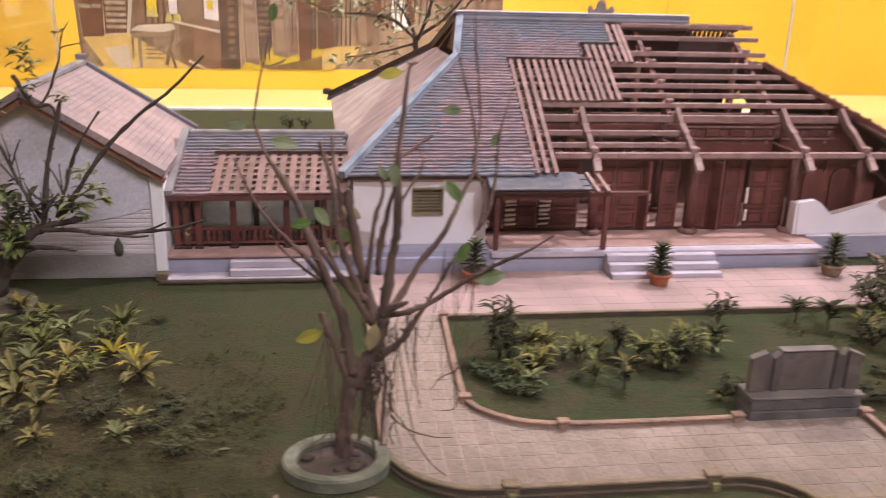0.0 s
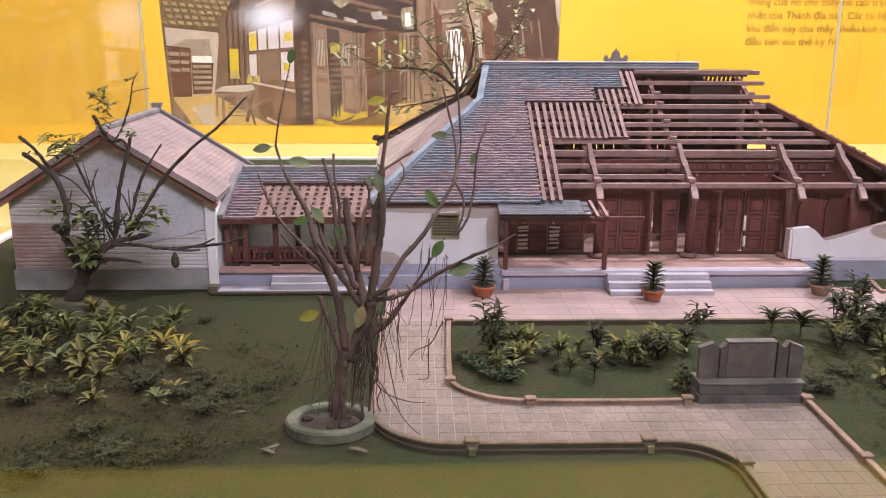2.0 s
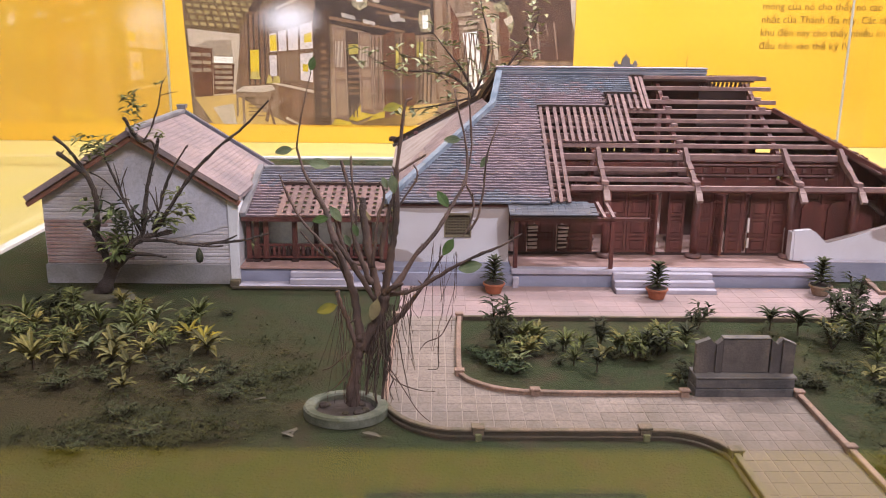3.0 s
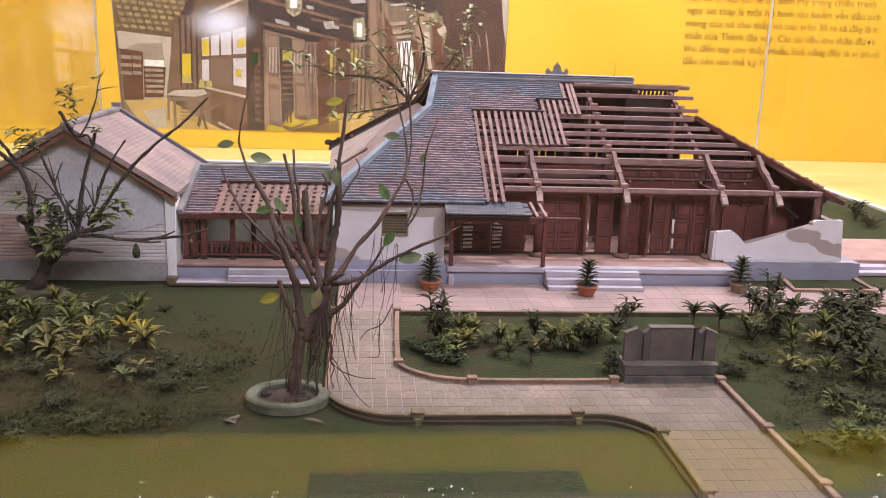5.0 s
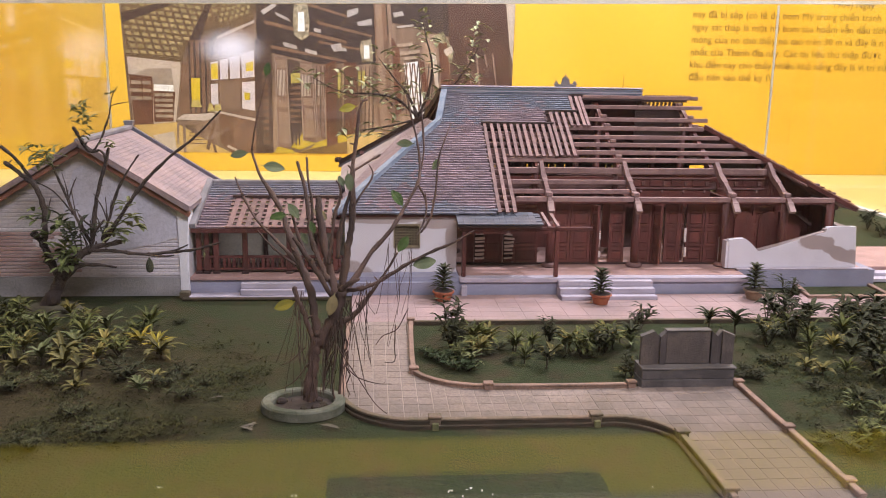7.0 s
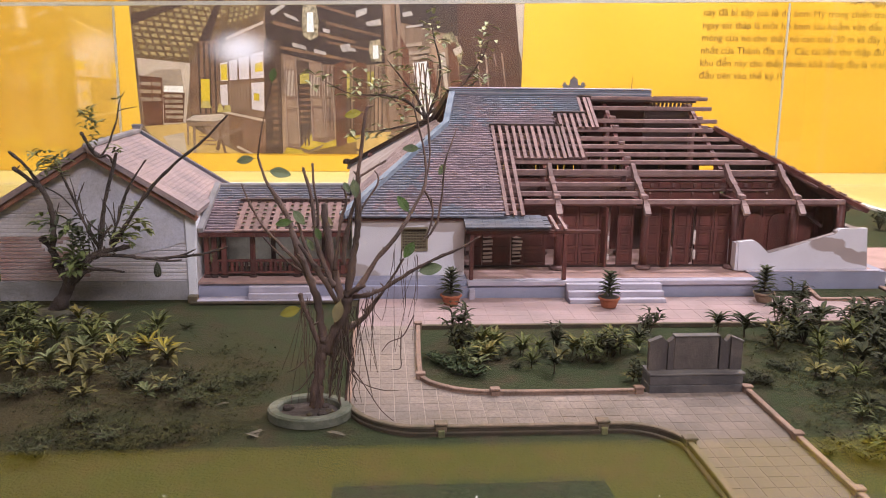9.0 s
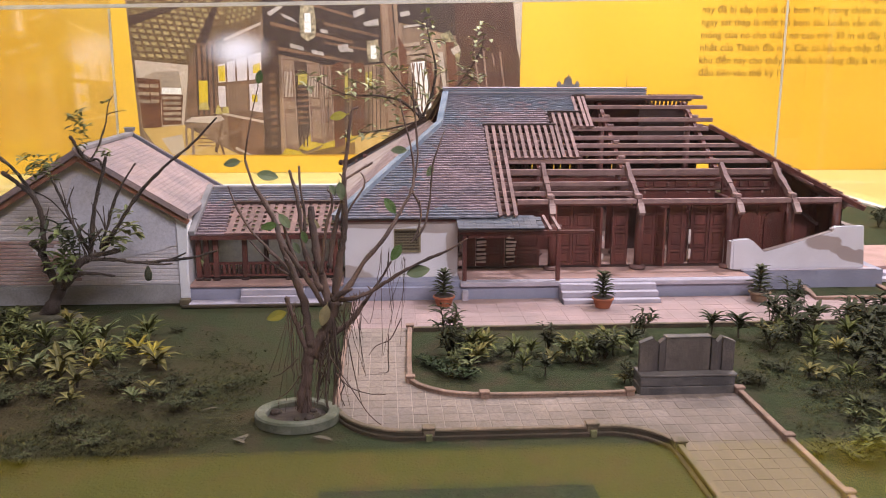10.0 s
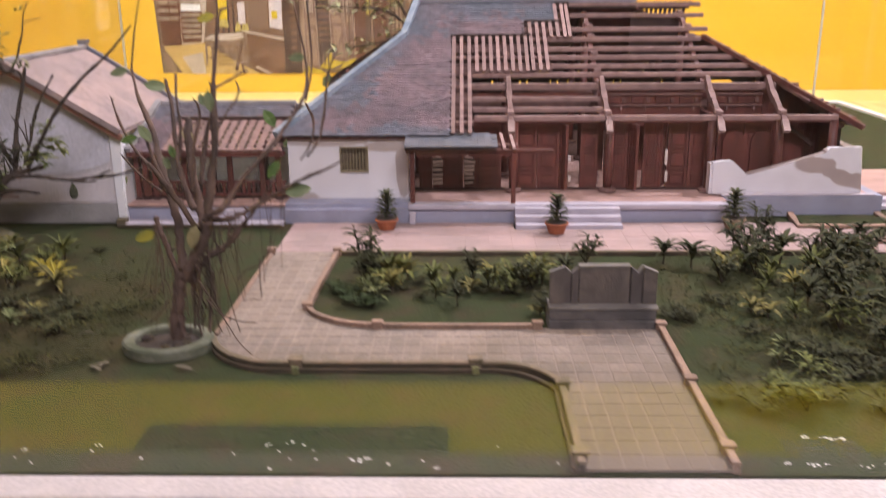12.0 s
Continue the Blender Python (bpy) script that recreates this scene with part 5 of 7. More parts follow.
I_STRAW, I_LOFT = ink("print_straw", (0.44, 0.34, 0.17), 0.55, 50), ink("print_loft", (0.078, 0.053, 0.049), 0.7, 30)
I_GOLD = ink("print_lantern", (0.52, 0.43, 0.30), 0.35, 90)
shape("print_ceiling", [c1(30, -110, 700, -110, 640, 60, 430, 150, 340, 160, 300, 262, 45, 238)], ink("print_rafters", (0.19, 0.12, 0.07), 0.8), 0)
cells = []
for j in range(13):
    for i in range(15):
        x = 40 + i * 38 - j * 9
        y = 222 - j * 29 + i * (2.0 + j * 0.35)
        if x < 335 + (165 - y) * 0.9 and y > -105 and 36 - j * 2 < x < 600 and y < 236:
            cells.append(c1(x, y, x + 25, y + 2, x + 20, y - 13, x - 5, y - 15))
shape("print_ceiling_tiles", cells, I_STRAW, 1)
shape("print_ceiling_tiles", [c1(x + j * 6, y - j * 24, x + 14 + j * 6, y + 3 - j * 24, x + 18 + j * 6, y - 12 - j * 24, x + 4 + j * 6, y - 15 - j * 24) for j in range(6) for x, y in ((480, 70), (505, 66), (530, 60), (555, 52), (580, 42), (605, 32))], I_STRAW, 1)
shape("print_beams", [c1(34, 40, 290, -30, 290, -8, 34, 88), c1(330, 262, 345, 150, 420, 0, 470, -100, 500, -100, 440, 20, 395, 150, 350, 262)], I_DARK, 2)
shape("print_eave_board", [c1(470, 140, 645, 62, 645, 76, 470, 152)], I_PALE, 3)
shape("print_white_wall", [c1(48, 240, 300, 264, 262, 545, 64, 562)], I_PALE, 0)
shape("print_arch", [c1(60, 330, 140, 295, 250, 290, 262, 380, 60, 380)], ink("print_taupe", (0.40, 0.31, 0.25)), 1)
shape("print_shelves", [c1(54, 322, 162, 332, 156, 556, 66, 560), c1(162, 400, 265, 402, 250, 542, 160, 545)], I_RED, 2)
shape("print_shelf_goods", bars(c1, 60, 350, 108, 460, 3, 3) + bars(c1, 114, 352, 152, 460, 3, 2) + bars(c1, 168, 410, 252, 535, 5, 0, 0.55), ink("print_goods", (0.46, 0.36, 0.28), 0.5, 60), 3)
shape("print_strip_light", [c1(168, 398, 258, 400, 258, 370, 168, 368)], I_WHITE, 4)
shape("print_floor", [c1(66, 562, 262, 546, 420, 640, 520, 690, 150, 690)], I_TAN, 0)
shape("print_floor_gleam", [c1(150, 610, 250, 590, 262, 690, 200, 690)], I_PALE, 1)
shape("print_posts", [c1(296, 262, 330, 262, 320, 505, 284, 505), c1(334, 160, 428, 160, 420, 512, 322, 505)], I_MID, 2)
shape("print_post_shades", slats(c1, 330, 170, 430, 500, 4, 4, 0.35), I_DARK, 3)
shape("print_yellow_window", [c1(340, 468, 380, 468, 384, 336, 342, 336)], I_YELL, 4)
shape("print_lamps", [c1(334, 472, 388, 472, 376, 438, 346, 438), c1(412, 492, 446, 492, 436, 452, 424, 452), c1(446, 490, 480, 490, 476, 458, 450, 458)], ink("print_lamp", (0.58, 0.46, 0.16), 0.7, 40), 5)
shape("print_window_wall", [c1(428, 482, 644, 525, 652, 160, 430, 232)], I_MID, 1)
shape("print_panes", [c1(435, 345, 470, 342, 470, 254, 435, 262), c1(478, 341, 516, 338, 516, 242, 478, 250), c1(524, 337, 572, 333, 572, 226, 524, 238), c1(580, 332, 640, 326, 640, 200, 580, 222), c1(432, 458, 466, 462, 466, 360, 432, 362), c1(578, 476, 638, 486, 640, 346, 580, 352)], I_LILAC, 2)
shape("print_boards", slats(c1, 474, 352, 572, 478, 7, 0, 0.6), I_COL, 2)
shape("print_lit_panes", [c1(437, 340, 468, 338, 468, 262, 437, 268), c1(590, 434, 616, 436, 616, 402, 590, 400), c1(600, 300, 636, 296, 636, 250, 600, 262)], I_YELL, 3)
shape("print_sill", [c1(430, 482, 640, 524, 640, 536, 430, 492)], I_PALE, 3)
shape("print_low_wall", [c1(470, 500, 640, 540, 640, 690, 520, 690, 470, 640)], ink("print_brown_low", (0.23, 0.125, 0.08)), 2)
shape("print_table", [c1(268, 540, 440, 528, 440, 556, 270, 560), c1(264, 650, 274, 650, 276, 556, 266, 556), c1(292, 690, 306, 690, 306, 556, 294, 556), c1(430, 640, 440, 640, 438, 550, 428, 550)], I_COL, 3)
shape("print_chairs", bars(c1, 322, 590, 400, 660, 4, 2, 0.25) + [c1(400, 670, 414, 680, 450, 540, 438, 530), c1(440, 690, 452, 690, 420, 560, 410, 560), c1(450, 580, 520, 570, 520, 582, 450, 590), c1(500, 640, 508, 640, 512, 570, 504, 570)], I_MID, 4)
shape("print_table_top", [c1(262, 532, 300, 508, 440, 500, 456, 520, 400, 536)], ink("print_table_pale", (0.60, 0.50, 0.44), 0.85), 5)
shape("print_skirting", [c1(505, 650, 580, 690, 560, 690, 500, 662)], I_PALE, 4)
shape("print_dark_column", [c1(646, 150, 722, 150, 722, 690, 640, 690)], ink("print_column_dark", (0.105, 0.062, 0.048), 0.7, 14), 3)
shape("print_column_carving", bars(c1, 676, 300, 704, 660, 11, 0, 0.5), I_MID, 4)
shape("print_loft", [c1(655, -110, 1090, -110, 1090, 250, 960, 262, 720, 210, 655, 160), c2(150, -110, 960, -110, 960, 100, 640, 120, 380, 60, 300, 250, 150, 270)], I_LOFT, 1)
shape("print_loft_rafters", [c1(690, 60, 1080, 150, 1080, 165, 690, 78), c1(690, 170, 1080, 240, 1080, 252, 690, 186), c2(20, 60, 280, 120, 280, 132, 20, 74), c2(20, 150, 260, 190, 260, 200, 20, 162), c1(760, -60, 1080, 30, 1080, 42, 760, -46)], I_MID, 2)
shape("print_loft_gleams", [c1(676, 20, 740, -20, 752, -6, 690, 36), c1(742, 22, 800, 46, 816, 66, 752, 40), c1(778, 160, 842, 176, 846, 194, 782, 180), c1(880, 188, 936, 202, 938, 218, 882, 206), c1(1004, 168, 1078, 186, 1080, 200, 1010, 190), c2(160, 10, 214, -6, 214, 20, 162, 42), c2(206, 62, 276, 44, 282, 74, 216, 80), c2(86, 170, 130, 160, 138, 196, 96, 202), c2(380, 16, 424, 6, 432, 26, 386, 36), c2(398, 76, 478, 66, 480, 76, 400, 86), c1(924, 92, 960, 100, 958, 116, 926, 108)], ink("print_gleam", (0.52, 0.46, 0.44), 0.7, 30), 3)
shape("print_lanterns", [c1(834, -20, 894, -20, 906, 60, 900, 130, 866, 150, 832, 130, 826, 60), c2(226, 150, 274, 140, 284, 200, 282, 244, 232, 244, 222, 196)], I_GOLD, 4)
shape("print_lantern_cores", [c1(852, 20, 880, 20, 882, 110, 850, 110), c2(240, 170, 266, 168, 268, 230, 242, 232)], I_WHITE, 5)
shape("print_gap", [c1(796, 240, 860, 250, 862, 580, 806, 610), c2(56, 270, 110, 280, 112, 560, 60, 580)], I_DARK, 3)
shape("print_gap_lights", [c1(812, 354, 856, 350, 856, 304, 812, 306), c2(112, 420, 136, 420, 136, 300, 112, 300), c2(214, 360, 250, 360, 250, 292, 214, 292)], ink("print_gap_light", (0.55, 0.45, 0.12), 0.6, 50), 5)
shape("print_gap_stairs", bars(c1, 806, 370, 862, 560, 7, -2, 0.4), I_MID, 4)
shape("print_doors", [c1(736, 228, 794, 232, 806, 672, 742, 656), c1(856, 250, 914, 252, 932, 636, 866, 626), c1(920, 264, 966, 268, 978, 618, 936, 612), c2(0, 262, 48, 262, 54, 590, 0, 610)], ink("print_door", (0.25, 0.15, 0.115), 0.75, 24), 4)
shape("print_door_louvres", slats(c1, 748, 292, 788, 412, 6, 0, 0.5) + slats(c1, 866, 312, 908, 412, 6, 0, 0.5) + slats(c1, 928, 318, 962, 410, 5, 0, 0.5), I_PALE, 5)
shape("print_door_panels", [c1(746, 284, 788, 284, 788, 240, 744, 238), c1(746, 466, 796, 468, 794, 434, 746, 430), c1(752, 636, 798, 646, 794, 492, 750, 488), c1(868, 306, 910, 306, 908, 262, 866, 260), c1(872, 456, 916, 458, 914, 424, 870, 422), c1(878, 608, 922, 616, 914, 474, 876, 470), c1(936, 456, 968, 456, 966, 424, 934, 424)], I_COL, 5)
shape("print_yellow_floor", [c1(722, 690, 742, 660, 806, 664, 830, 690), c1(806, 660, 866, 590, 868, 626, 930, 638, 850, 672), c1(930, 636, 980, 620, 1080, 604, 1080, 628, 900, 668), c2(0, 640, 120, 600, 180, 580, 170, 612, 30, 668, 0, 672)], ink("print_yellow_floor_tone", (0.60, 0.43, 0.05), 0.7, 30), 3)
shape("print_floor_shade", [c1(830, 690, 900, 668, 1080, 628, 1080, 690), c2(0, 690, 0, 676, 60, 662, 100, 690)], ink("print_floor_brown", (0.26, 0.15, 0.06), 0.7, 24), 3)
edges = []
for x0, y0, x1, y1 in ((736, 228, 742, 656), (790, 232, 802, 672), (856, 250, 866, 626), (910, 252, 928, 636), (920, 264, 936, 612), (962, 268, 974, 618)):
    edges.append(c1(x1, y1, x1 + 5, y1, x0 + 5, y0, x0, y0))
shape("print_door_edges", edges, ink("print_edge_light", (0.42, 0.30, 0.24), 0.6, 60), 6)
shape("print_mullions", [c1(470, 345, 478, 345, 478, 250, 470, 254), c1(516, 340, 524, 340, 524, 238, 516, 242), c1(572, 336, 580, 336, 580, 224, 572, 228), c1(430, 352, 640, 336, 640, 344, 430, 360)], I_MID, 4)
shape("print_thin_shadows", slats(c1, 984, 280, 1080, 600, 6, 3, 0.35) + slats(c1, 812, 590, 862, 650, 3, 0, 0.4) + slats(c2, 400, 250, 640, 480, 9, 20, 0.22), ink("print_thin_shade", (0.11, 0.068, 0.055), 0.8), 4)
shape("print_tan_floor", [c2(90, 660, 180, 590, 330, 580, 300, 640, 200, 690, 90, 690), c1(830, 690, 1000, 630, 1080, 620, 1000, 690)], I_TAN, 2)
shape("print_back_posts", [c2(56, 260, 108, 240, 112, 640, 60, 660), c2(146, 250, 206, 250, 206, 590, 150, 600)], I_RED, 4)
shape("print_back_shades", slats(c2, 8, 270, 300, 580, 15, 4, 0.3), ink("print_shade", (0.14, 0.085, 0.062)), 5)
shape("print_columns", [c2(282, -110, 338, -110, 386, 580, 312, 560), c2(346, -60, 364, -60, 402, 400, 382, 400)], I_COL, 5)
shape("print_column_shades", [c2(318, -110, 338, -110, 386, 580, 360, 575), c2(282, -110, 290, -110, 322, 560, 312, 560)], I_MID, 6)
shape("print_bright_door", [c2(432, 250, 500, 240, 540, 500, 476, 520)], I_WHITE, 3)
shape("print_door_bars", slats(c2, 446, 250, 530, 500, 4, -30, 0.3), I_MID, 4)
shape("print_lintels", [c2(410, 196, 510, 184, 512, 200, 414, 214), c2(398, 160, 474, 150, 476, 166, 400, 176), c2(430, 222, 500, 212, 500, 226, 434, 236)], ink("print_lintel", (0.48, 0.36, 0.28), 0.7, 40), 4)
shape("print_red_frame", [c2(370, 120, 412, 190, 424, 480, 396, 500), c2(508, 240, 530, 240, 572, 470, 548, 480), c2(600, 150, 640, 150, 664, 380, 620, 380)], I_RED, 5)
shape("print_pale_post", [c2(562, 200, 588, 196, 606, 372, 590, 372)], I_PALE, 5)
shape("print_east_panels", [c2(640, -60, 930, -60, 962, 372, 664, 372)], ink("print_east_brown", (0.115, 0.062, 0.05), 0.7), 2)
shape("print_pale_rods", [c2(738, 204, 746, 204, 768, 366, 762, 366), c2(780, 190, 788, 190, 808, 366, 800, 366), c2(822, 200, 830, 200, 842, 260, 836, 260), c2(860, 196, 868, 196, 892, 366, 886, 366)], ink("print_rod", (0.34, 0.23, 0.19)), 3)
shape("print_east_margin", [c2(916, -110, 970, -110, 964, 240, 948, 180)], I_PALE, 3)
shape("print_ornament", [c2(572, 120, 620, 96, 650, 150, 676, 190, 664, 250, 640, 230, 618, 190)], ink("print_ornament_gold", (0.46, 0.39, 0.24), 0.3, 70), 4)
shape("print_ornament_gleam", [c2(624, 184, 664, 164, 672, 192, 640, 214)], I_PALE, 5)

LINES = ("này đã bị sập (có lẽ do bom Mỹ trong chiến tranh", "ngay sát tháp là một hố bom sâu hoắm vẫn dấu tích", "móng của nó cho thấy nó cao trên 30 m và đây là n", "nhất của Thánh địa này. Các tài liệu thu thập được", "khu đền này cho thấy nhiều khả năng đây là vị trí củ", "đầu tiên vào thế kỷ IV")
for k, (left, words) in enumerate([(1.579, "1904) Ngày")] + [(0.994, w) for w in LINES]):
    cu = bpy.data.curves.new("text_line", "FONT")
    cu.body, cu.size, cu.resolution_u = words, 0.0405, 2
    tmp = new("text_line", cu)
    me = bpy.data.meshes.new_from_object(tmp.evaluated_get(bpy.context.evaluated_depsgraph_get()))
    bpy.data.objects.remove(tmp)
    me.materials.clear()
    me.materials.append(M_TEXT)
    line = new("text_line", me)
    line.parent = poster
    line.matrix_parent_inverse = Matrix.Translation(-poster.location)
    line.matrix_basis = pose(left, PY - 0.0012, 0.3345 + (6 - k) * 0.0503, 90, 0, 0) @ Matrix.Diagonal((0.965, 1, 1, 1))

# ---- information board in front of the case ----
board = thing("information_board", "yellow information board with a dark picture on a stand", "sign board", (-0.05, 0.9, -0.9))
part("panel", B(-1.15, 1.1, 0.836, 0.9725, -0.02, -0.004), M_BOARD, board)
part("picture", B(-0.355, -0.09, 0.921, 0.970, -0.0038, -0.0028), mat("dark_teal_print", (0.075, 0.095, 0.085), None, 12, 0.5, 0.0), board, "dark blue-green picture")
part("stand", B(-1.0, 0.95, 0.87, 0.95, -0.9, -0.0202), M_LEDGE, board)
bars = bmesh.new()
for x, y, w in ((0.19, 0.952, 0.012), (0.206, 0.951, 0.018), (0.229, 0.952, 0.009), (0.242, 0.951, 0.012), (0.20, 0.962, 0.03), (0.236, 0.962, 0.02)):
    box(bars, x, x + w, y, y + 0.006, -0.0038, -0.0026)
part("text_bars", bars, M_LEDGE, board, "white unreadable writing")

# ---- plants ----
def leaf(bm, base, direction, length, width, droop, fold=0.25, n=3, oval=False):
    """A pointed, folded blade that starts along direction and bends down."""
    d = Vector(direction).normalized()
    side = d.cross(Vector((0, 0, 1)))
    side = side.normalized() if side.length > 1e-4 else Vector((1, 0, 0))
    p = Vector(base)
    rows = []
    for i in range(n + 1):
        f = i / n
        w = width * (0.35 + 1.3 * f) * (1 - f) ** 0.6 if f < 1 else 0.0
        if oval:
            w = width * (0.06 + math.sin(math.pi * min(f, 0.97) ** 0.85)) if f < 1 else 0.0
        up = side.cross(d).normalized()
        if i == n:
            rows.append([bm.verts.new(p)])
        else:
            rows.append([bm.verts.new(p - side * w / 2 + up * w * fold), bm.verts.new(p), bm.verts.new(p + side * w / 2 + up * w * fold)])
        p = p + d * (length / n)
        d = (d + Vector((0, 0, -droop / n))).normalized()
    for a, b in zip(rows, rows[1:]):
        if len(b) == 3:
            bm.faces.new((a[0], a[1], b[1], b[0])), bm.faces.new((a[1], a[2], b[2], b[1]))
        else:
            bm.faces.new((a[0], a[1], b[0])), bm.faces.new((a[1], a[2], b[0]))


def leaf_mat(name, c, c2, rand=0.3):
    m = mat(name, c, c2, 90, 0.6, 0.1, 600, rand=rand * 0.5, island=rand, spec=0.18)
    return m


L_GREEN = leaf_mat("leaf_green", (0.165, 0.172, 0.048), (0.080, 0.090, 0.028))
L_YELLOW = leaf_mat("leaf_yellow_green", (0.30, 0.24, 0.065), (0.135, 0.13, 0.04))
L_DARK = leaf_mat("leaf_dark_green", (0.064, 0.066, 0.026), (0.034, 0.037, 0.016))
L_OLIVE = leaf_mat("leaf_olive", (0.215, 0.182, 0.055), (0.105, 0.096, 0.034))
L_PALE = leaf_mat("leaf_pale_green", (0.22, 0.23, 0.10), (0.12, 0.14, 0.055))
L_DEEP = leaf_mat("leaf_deep_green", (0.058, 0.082, 0.028), (0.034, 0.050, 0.018))
L_MOSS = leaf_mat("leaf_moss", (0.088, 0.090, 0.034), (0.046, 0.052, 0.021))
L_GOLD = leaf_mat("leaf_gold", (0.396, 0.302, 0.029), (0.252, 0.216, 0.036))
M_STEM = mat("plant_stem", (0.10, 0.075, 0.045), None, 60, 0.8, 0.2)
M_BARK = mat("dry_brown_bark", (0.145, 0.088, 0.069), (0.060, 0.038, 0.031), 45, 0.85, 0.7, 260, stretch=(1, 1, 0.35))
M_BARKG = mat("grey_brown_bark", (0.088, 0.062, 0.050), (0.045, 0.033, 0.028), 45, 0.85, 0.7, 260, stretch=(1, 1, 0.35))


def rosette(label, material, n, length, width, height, droop, spread, seed):
    """A tufted foliage plant: a short stem and a fountain of blades."""
    random.seed(seed)
    ob = thing("foliage_plant", label, "plant", (0, 0, 0), "foliage plants")
    n = int(n * 1.5)
    part("stem", tube(bmesh.new(), [(0, 0, -0.001), (0.001, 0.0, height * 0.5), (0.0, 0.001, height)], 0.0013, 0.0009, 5), M_STEM, ob)
    bm = bmesh.new()
    for k in range(n):
        a = k * 2.4 + random.uniform(-0.4, 0.4)
        e = random.uniform(0.25, 1.3) * spread
        f = random.uniform(0.45, 1.0)
        leaf(bm, (0, 0, height * f), (math.cos(a), math.sin(a), e), length * random.uniform(0.7, 1.15), width * random.uniform(0.8, 1.2), droop * random.uniform(0.6, 1.4))
    part("leaves", bm, material, ob)
    return ob


def shrub(label, material, n, radius, height, size, seed, stems=5, name="shrub"):
    """A loose shrub: forked stems with small leaves set along them."""
    random.seed(seed)
    ob = thing(name, label, "plant", (0, 0, 0), "shrubs")
    n = int(n * 1.6)
    st, lv = bmesh.new(), bmesh.new()
    for s in range(stems):
        a = s * 6.28 / stems + random.uniform(-0.5, 0.5)
        tip = Vector((math.cos(a) * radius * random.uniform(0.4, 1), math.sin(a) * radius * random.uniform(0.4, 1), height * random.uniform(0.65, 1.05)))
        mid = tip * 0.5 + Vector((random.uniform(-1, 1), random.uniform(-1, 1), 0)) * radius * 0.15 + Vector((0, 0, height * 0.08))
        tube(st, [(0, 0, -0.001), mid, tip], 0.0009, 0.0004, 4)
        for k in range(n // stems):
            f = random.uniform(0.3, 1.05)
            p = mid * (2 * f) if f < 0.5 else mid.lerp(tip, 2 * f - 1)
            b = random.uniform(0, 6.28)
            leaf(lv, p, (math.cos(b), math.sin(b), random.uniform(-0.1, 0.9)), size * random.uniform(0.7, 1.3), size * 0.42, 0.8, n=2)
    part("stems", st, M_STEM, ob)
    part("leaves", lv, material, ob)
    return ob


def place(proto, x, y, turn, s, z=0.0):
    return copy_thing(proto, Matrix.Translation((x, y, z)) @ Matrix.Rotation(turn, 4, "Z") @ Matrix.Scale(s, 4))


PROTO = {
    "g": rosette("green tufted foliage plant with arching narrow leaves", L_GREEN, 17, 0.028, 0.0062, 0.016, 1.0, 1.5, 1),
    "y": rosette("yellow-green tufted foliage plant with arching leaves", L_YELLOW, 16, 0.027, 0.0064, 0.014, 1.0, 1.5, 2),
    "d": rosette("dark green tufted foliage plant on the lawn", L_DARK, 16, 0.023, 0.0076, 0.022, 0.8, 1.3, 3),
    "o": rosette("olive tufted foliage plant with broad leaves", L_OLIVE, 11, 0.025, 0.0092, 0.010, 1.0, 1.2, 4),
    "p": rosette("pale green foliage plant with broad drooping leaves", L_PALE, 10, 0.025, 0.0088, 0.014, 1.1, 1.3, 5),
    "G": rosette("golden yellow tufted foliage plant", L_GOLD, 12, 0.024, 0.0062, 0.010, 0.9, 1.1, 6),
    "s": shrub("small green leafy shrub in the bed", L_GREEN, 44, 0.020, 0.036, 0.016, 7),
    "S": shrub("dark leafy shrub on the lawn", L_DARK, 52, 0.022, 0.042, 0.017, 8),
    "m": shrub("low mossy groundcover clump", L_MOSS, 120, 0.026, 0.012, 0.007, 9, 9),
    "k": shrub("low dark groundcover clump", L_DARK, 120, 0.026, 0.013, 0.008, 10, 9),
    "c": shrub("low deep green clump of rounded leaves", L_DEEP, 54, 0.015, 0.009, 0.0085, 12, 7),
    "t": shrub("tall thin sapling with pointed dark leaves", L_DARK, 40, 0.014, 0.060, 0.013, 11, 3),
}
SPOTS_WEST = (("s", -0.85, 1.614, 1.0), ("p", -0.80, 1.575, 1.0), ("S", -0.854, 1.566, 1.0), ("g", -0.758, 1.51, 1.1), ("y", -0.772, 1.459, 1.0), ("y", -0.768, 1.628, 1.0), ("o", -0.734, 1.612, 1.1), ("p", -0.688, 1.541, 1.2), ("g", -0.705, 1.498, 1.2), ("o", -0.715, 1.439, 1.1), ("p", -0.736, 1.421, 1.0), ("o", -0.673, 1.376, 1.0), ("y", -0.666, 1.42, 0.9), ("s", -0.647, 1.448, 0.8), ("G", -0.628, 1.486, 1.0), ("o", -0.591, 1.437, 1.1), ("o", -0.661, 1.318, 0.7), ("p", -0.587, 1.311, 0.7), ("o", -0.578, 1.345, 0.8), ("k", -0.563, 1.341, 0.9), ("m", -0.517, 1.341, 0.8), ("y", -0.794, 1.378, 1.3), ("k", -0.60, 1.598, 0.45))
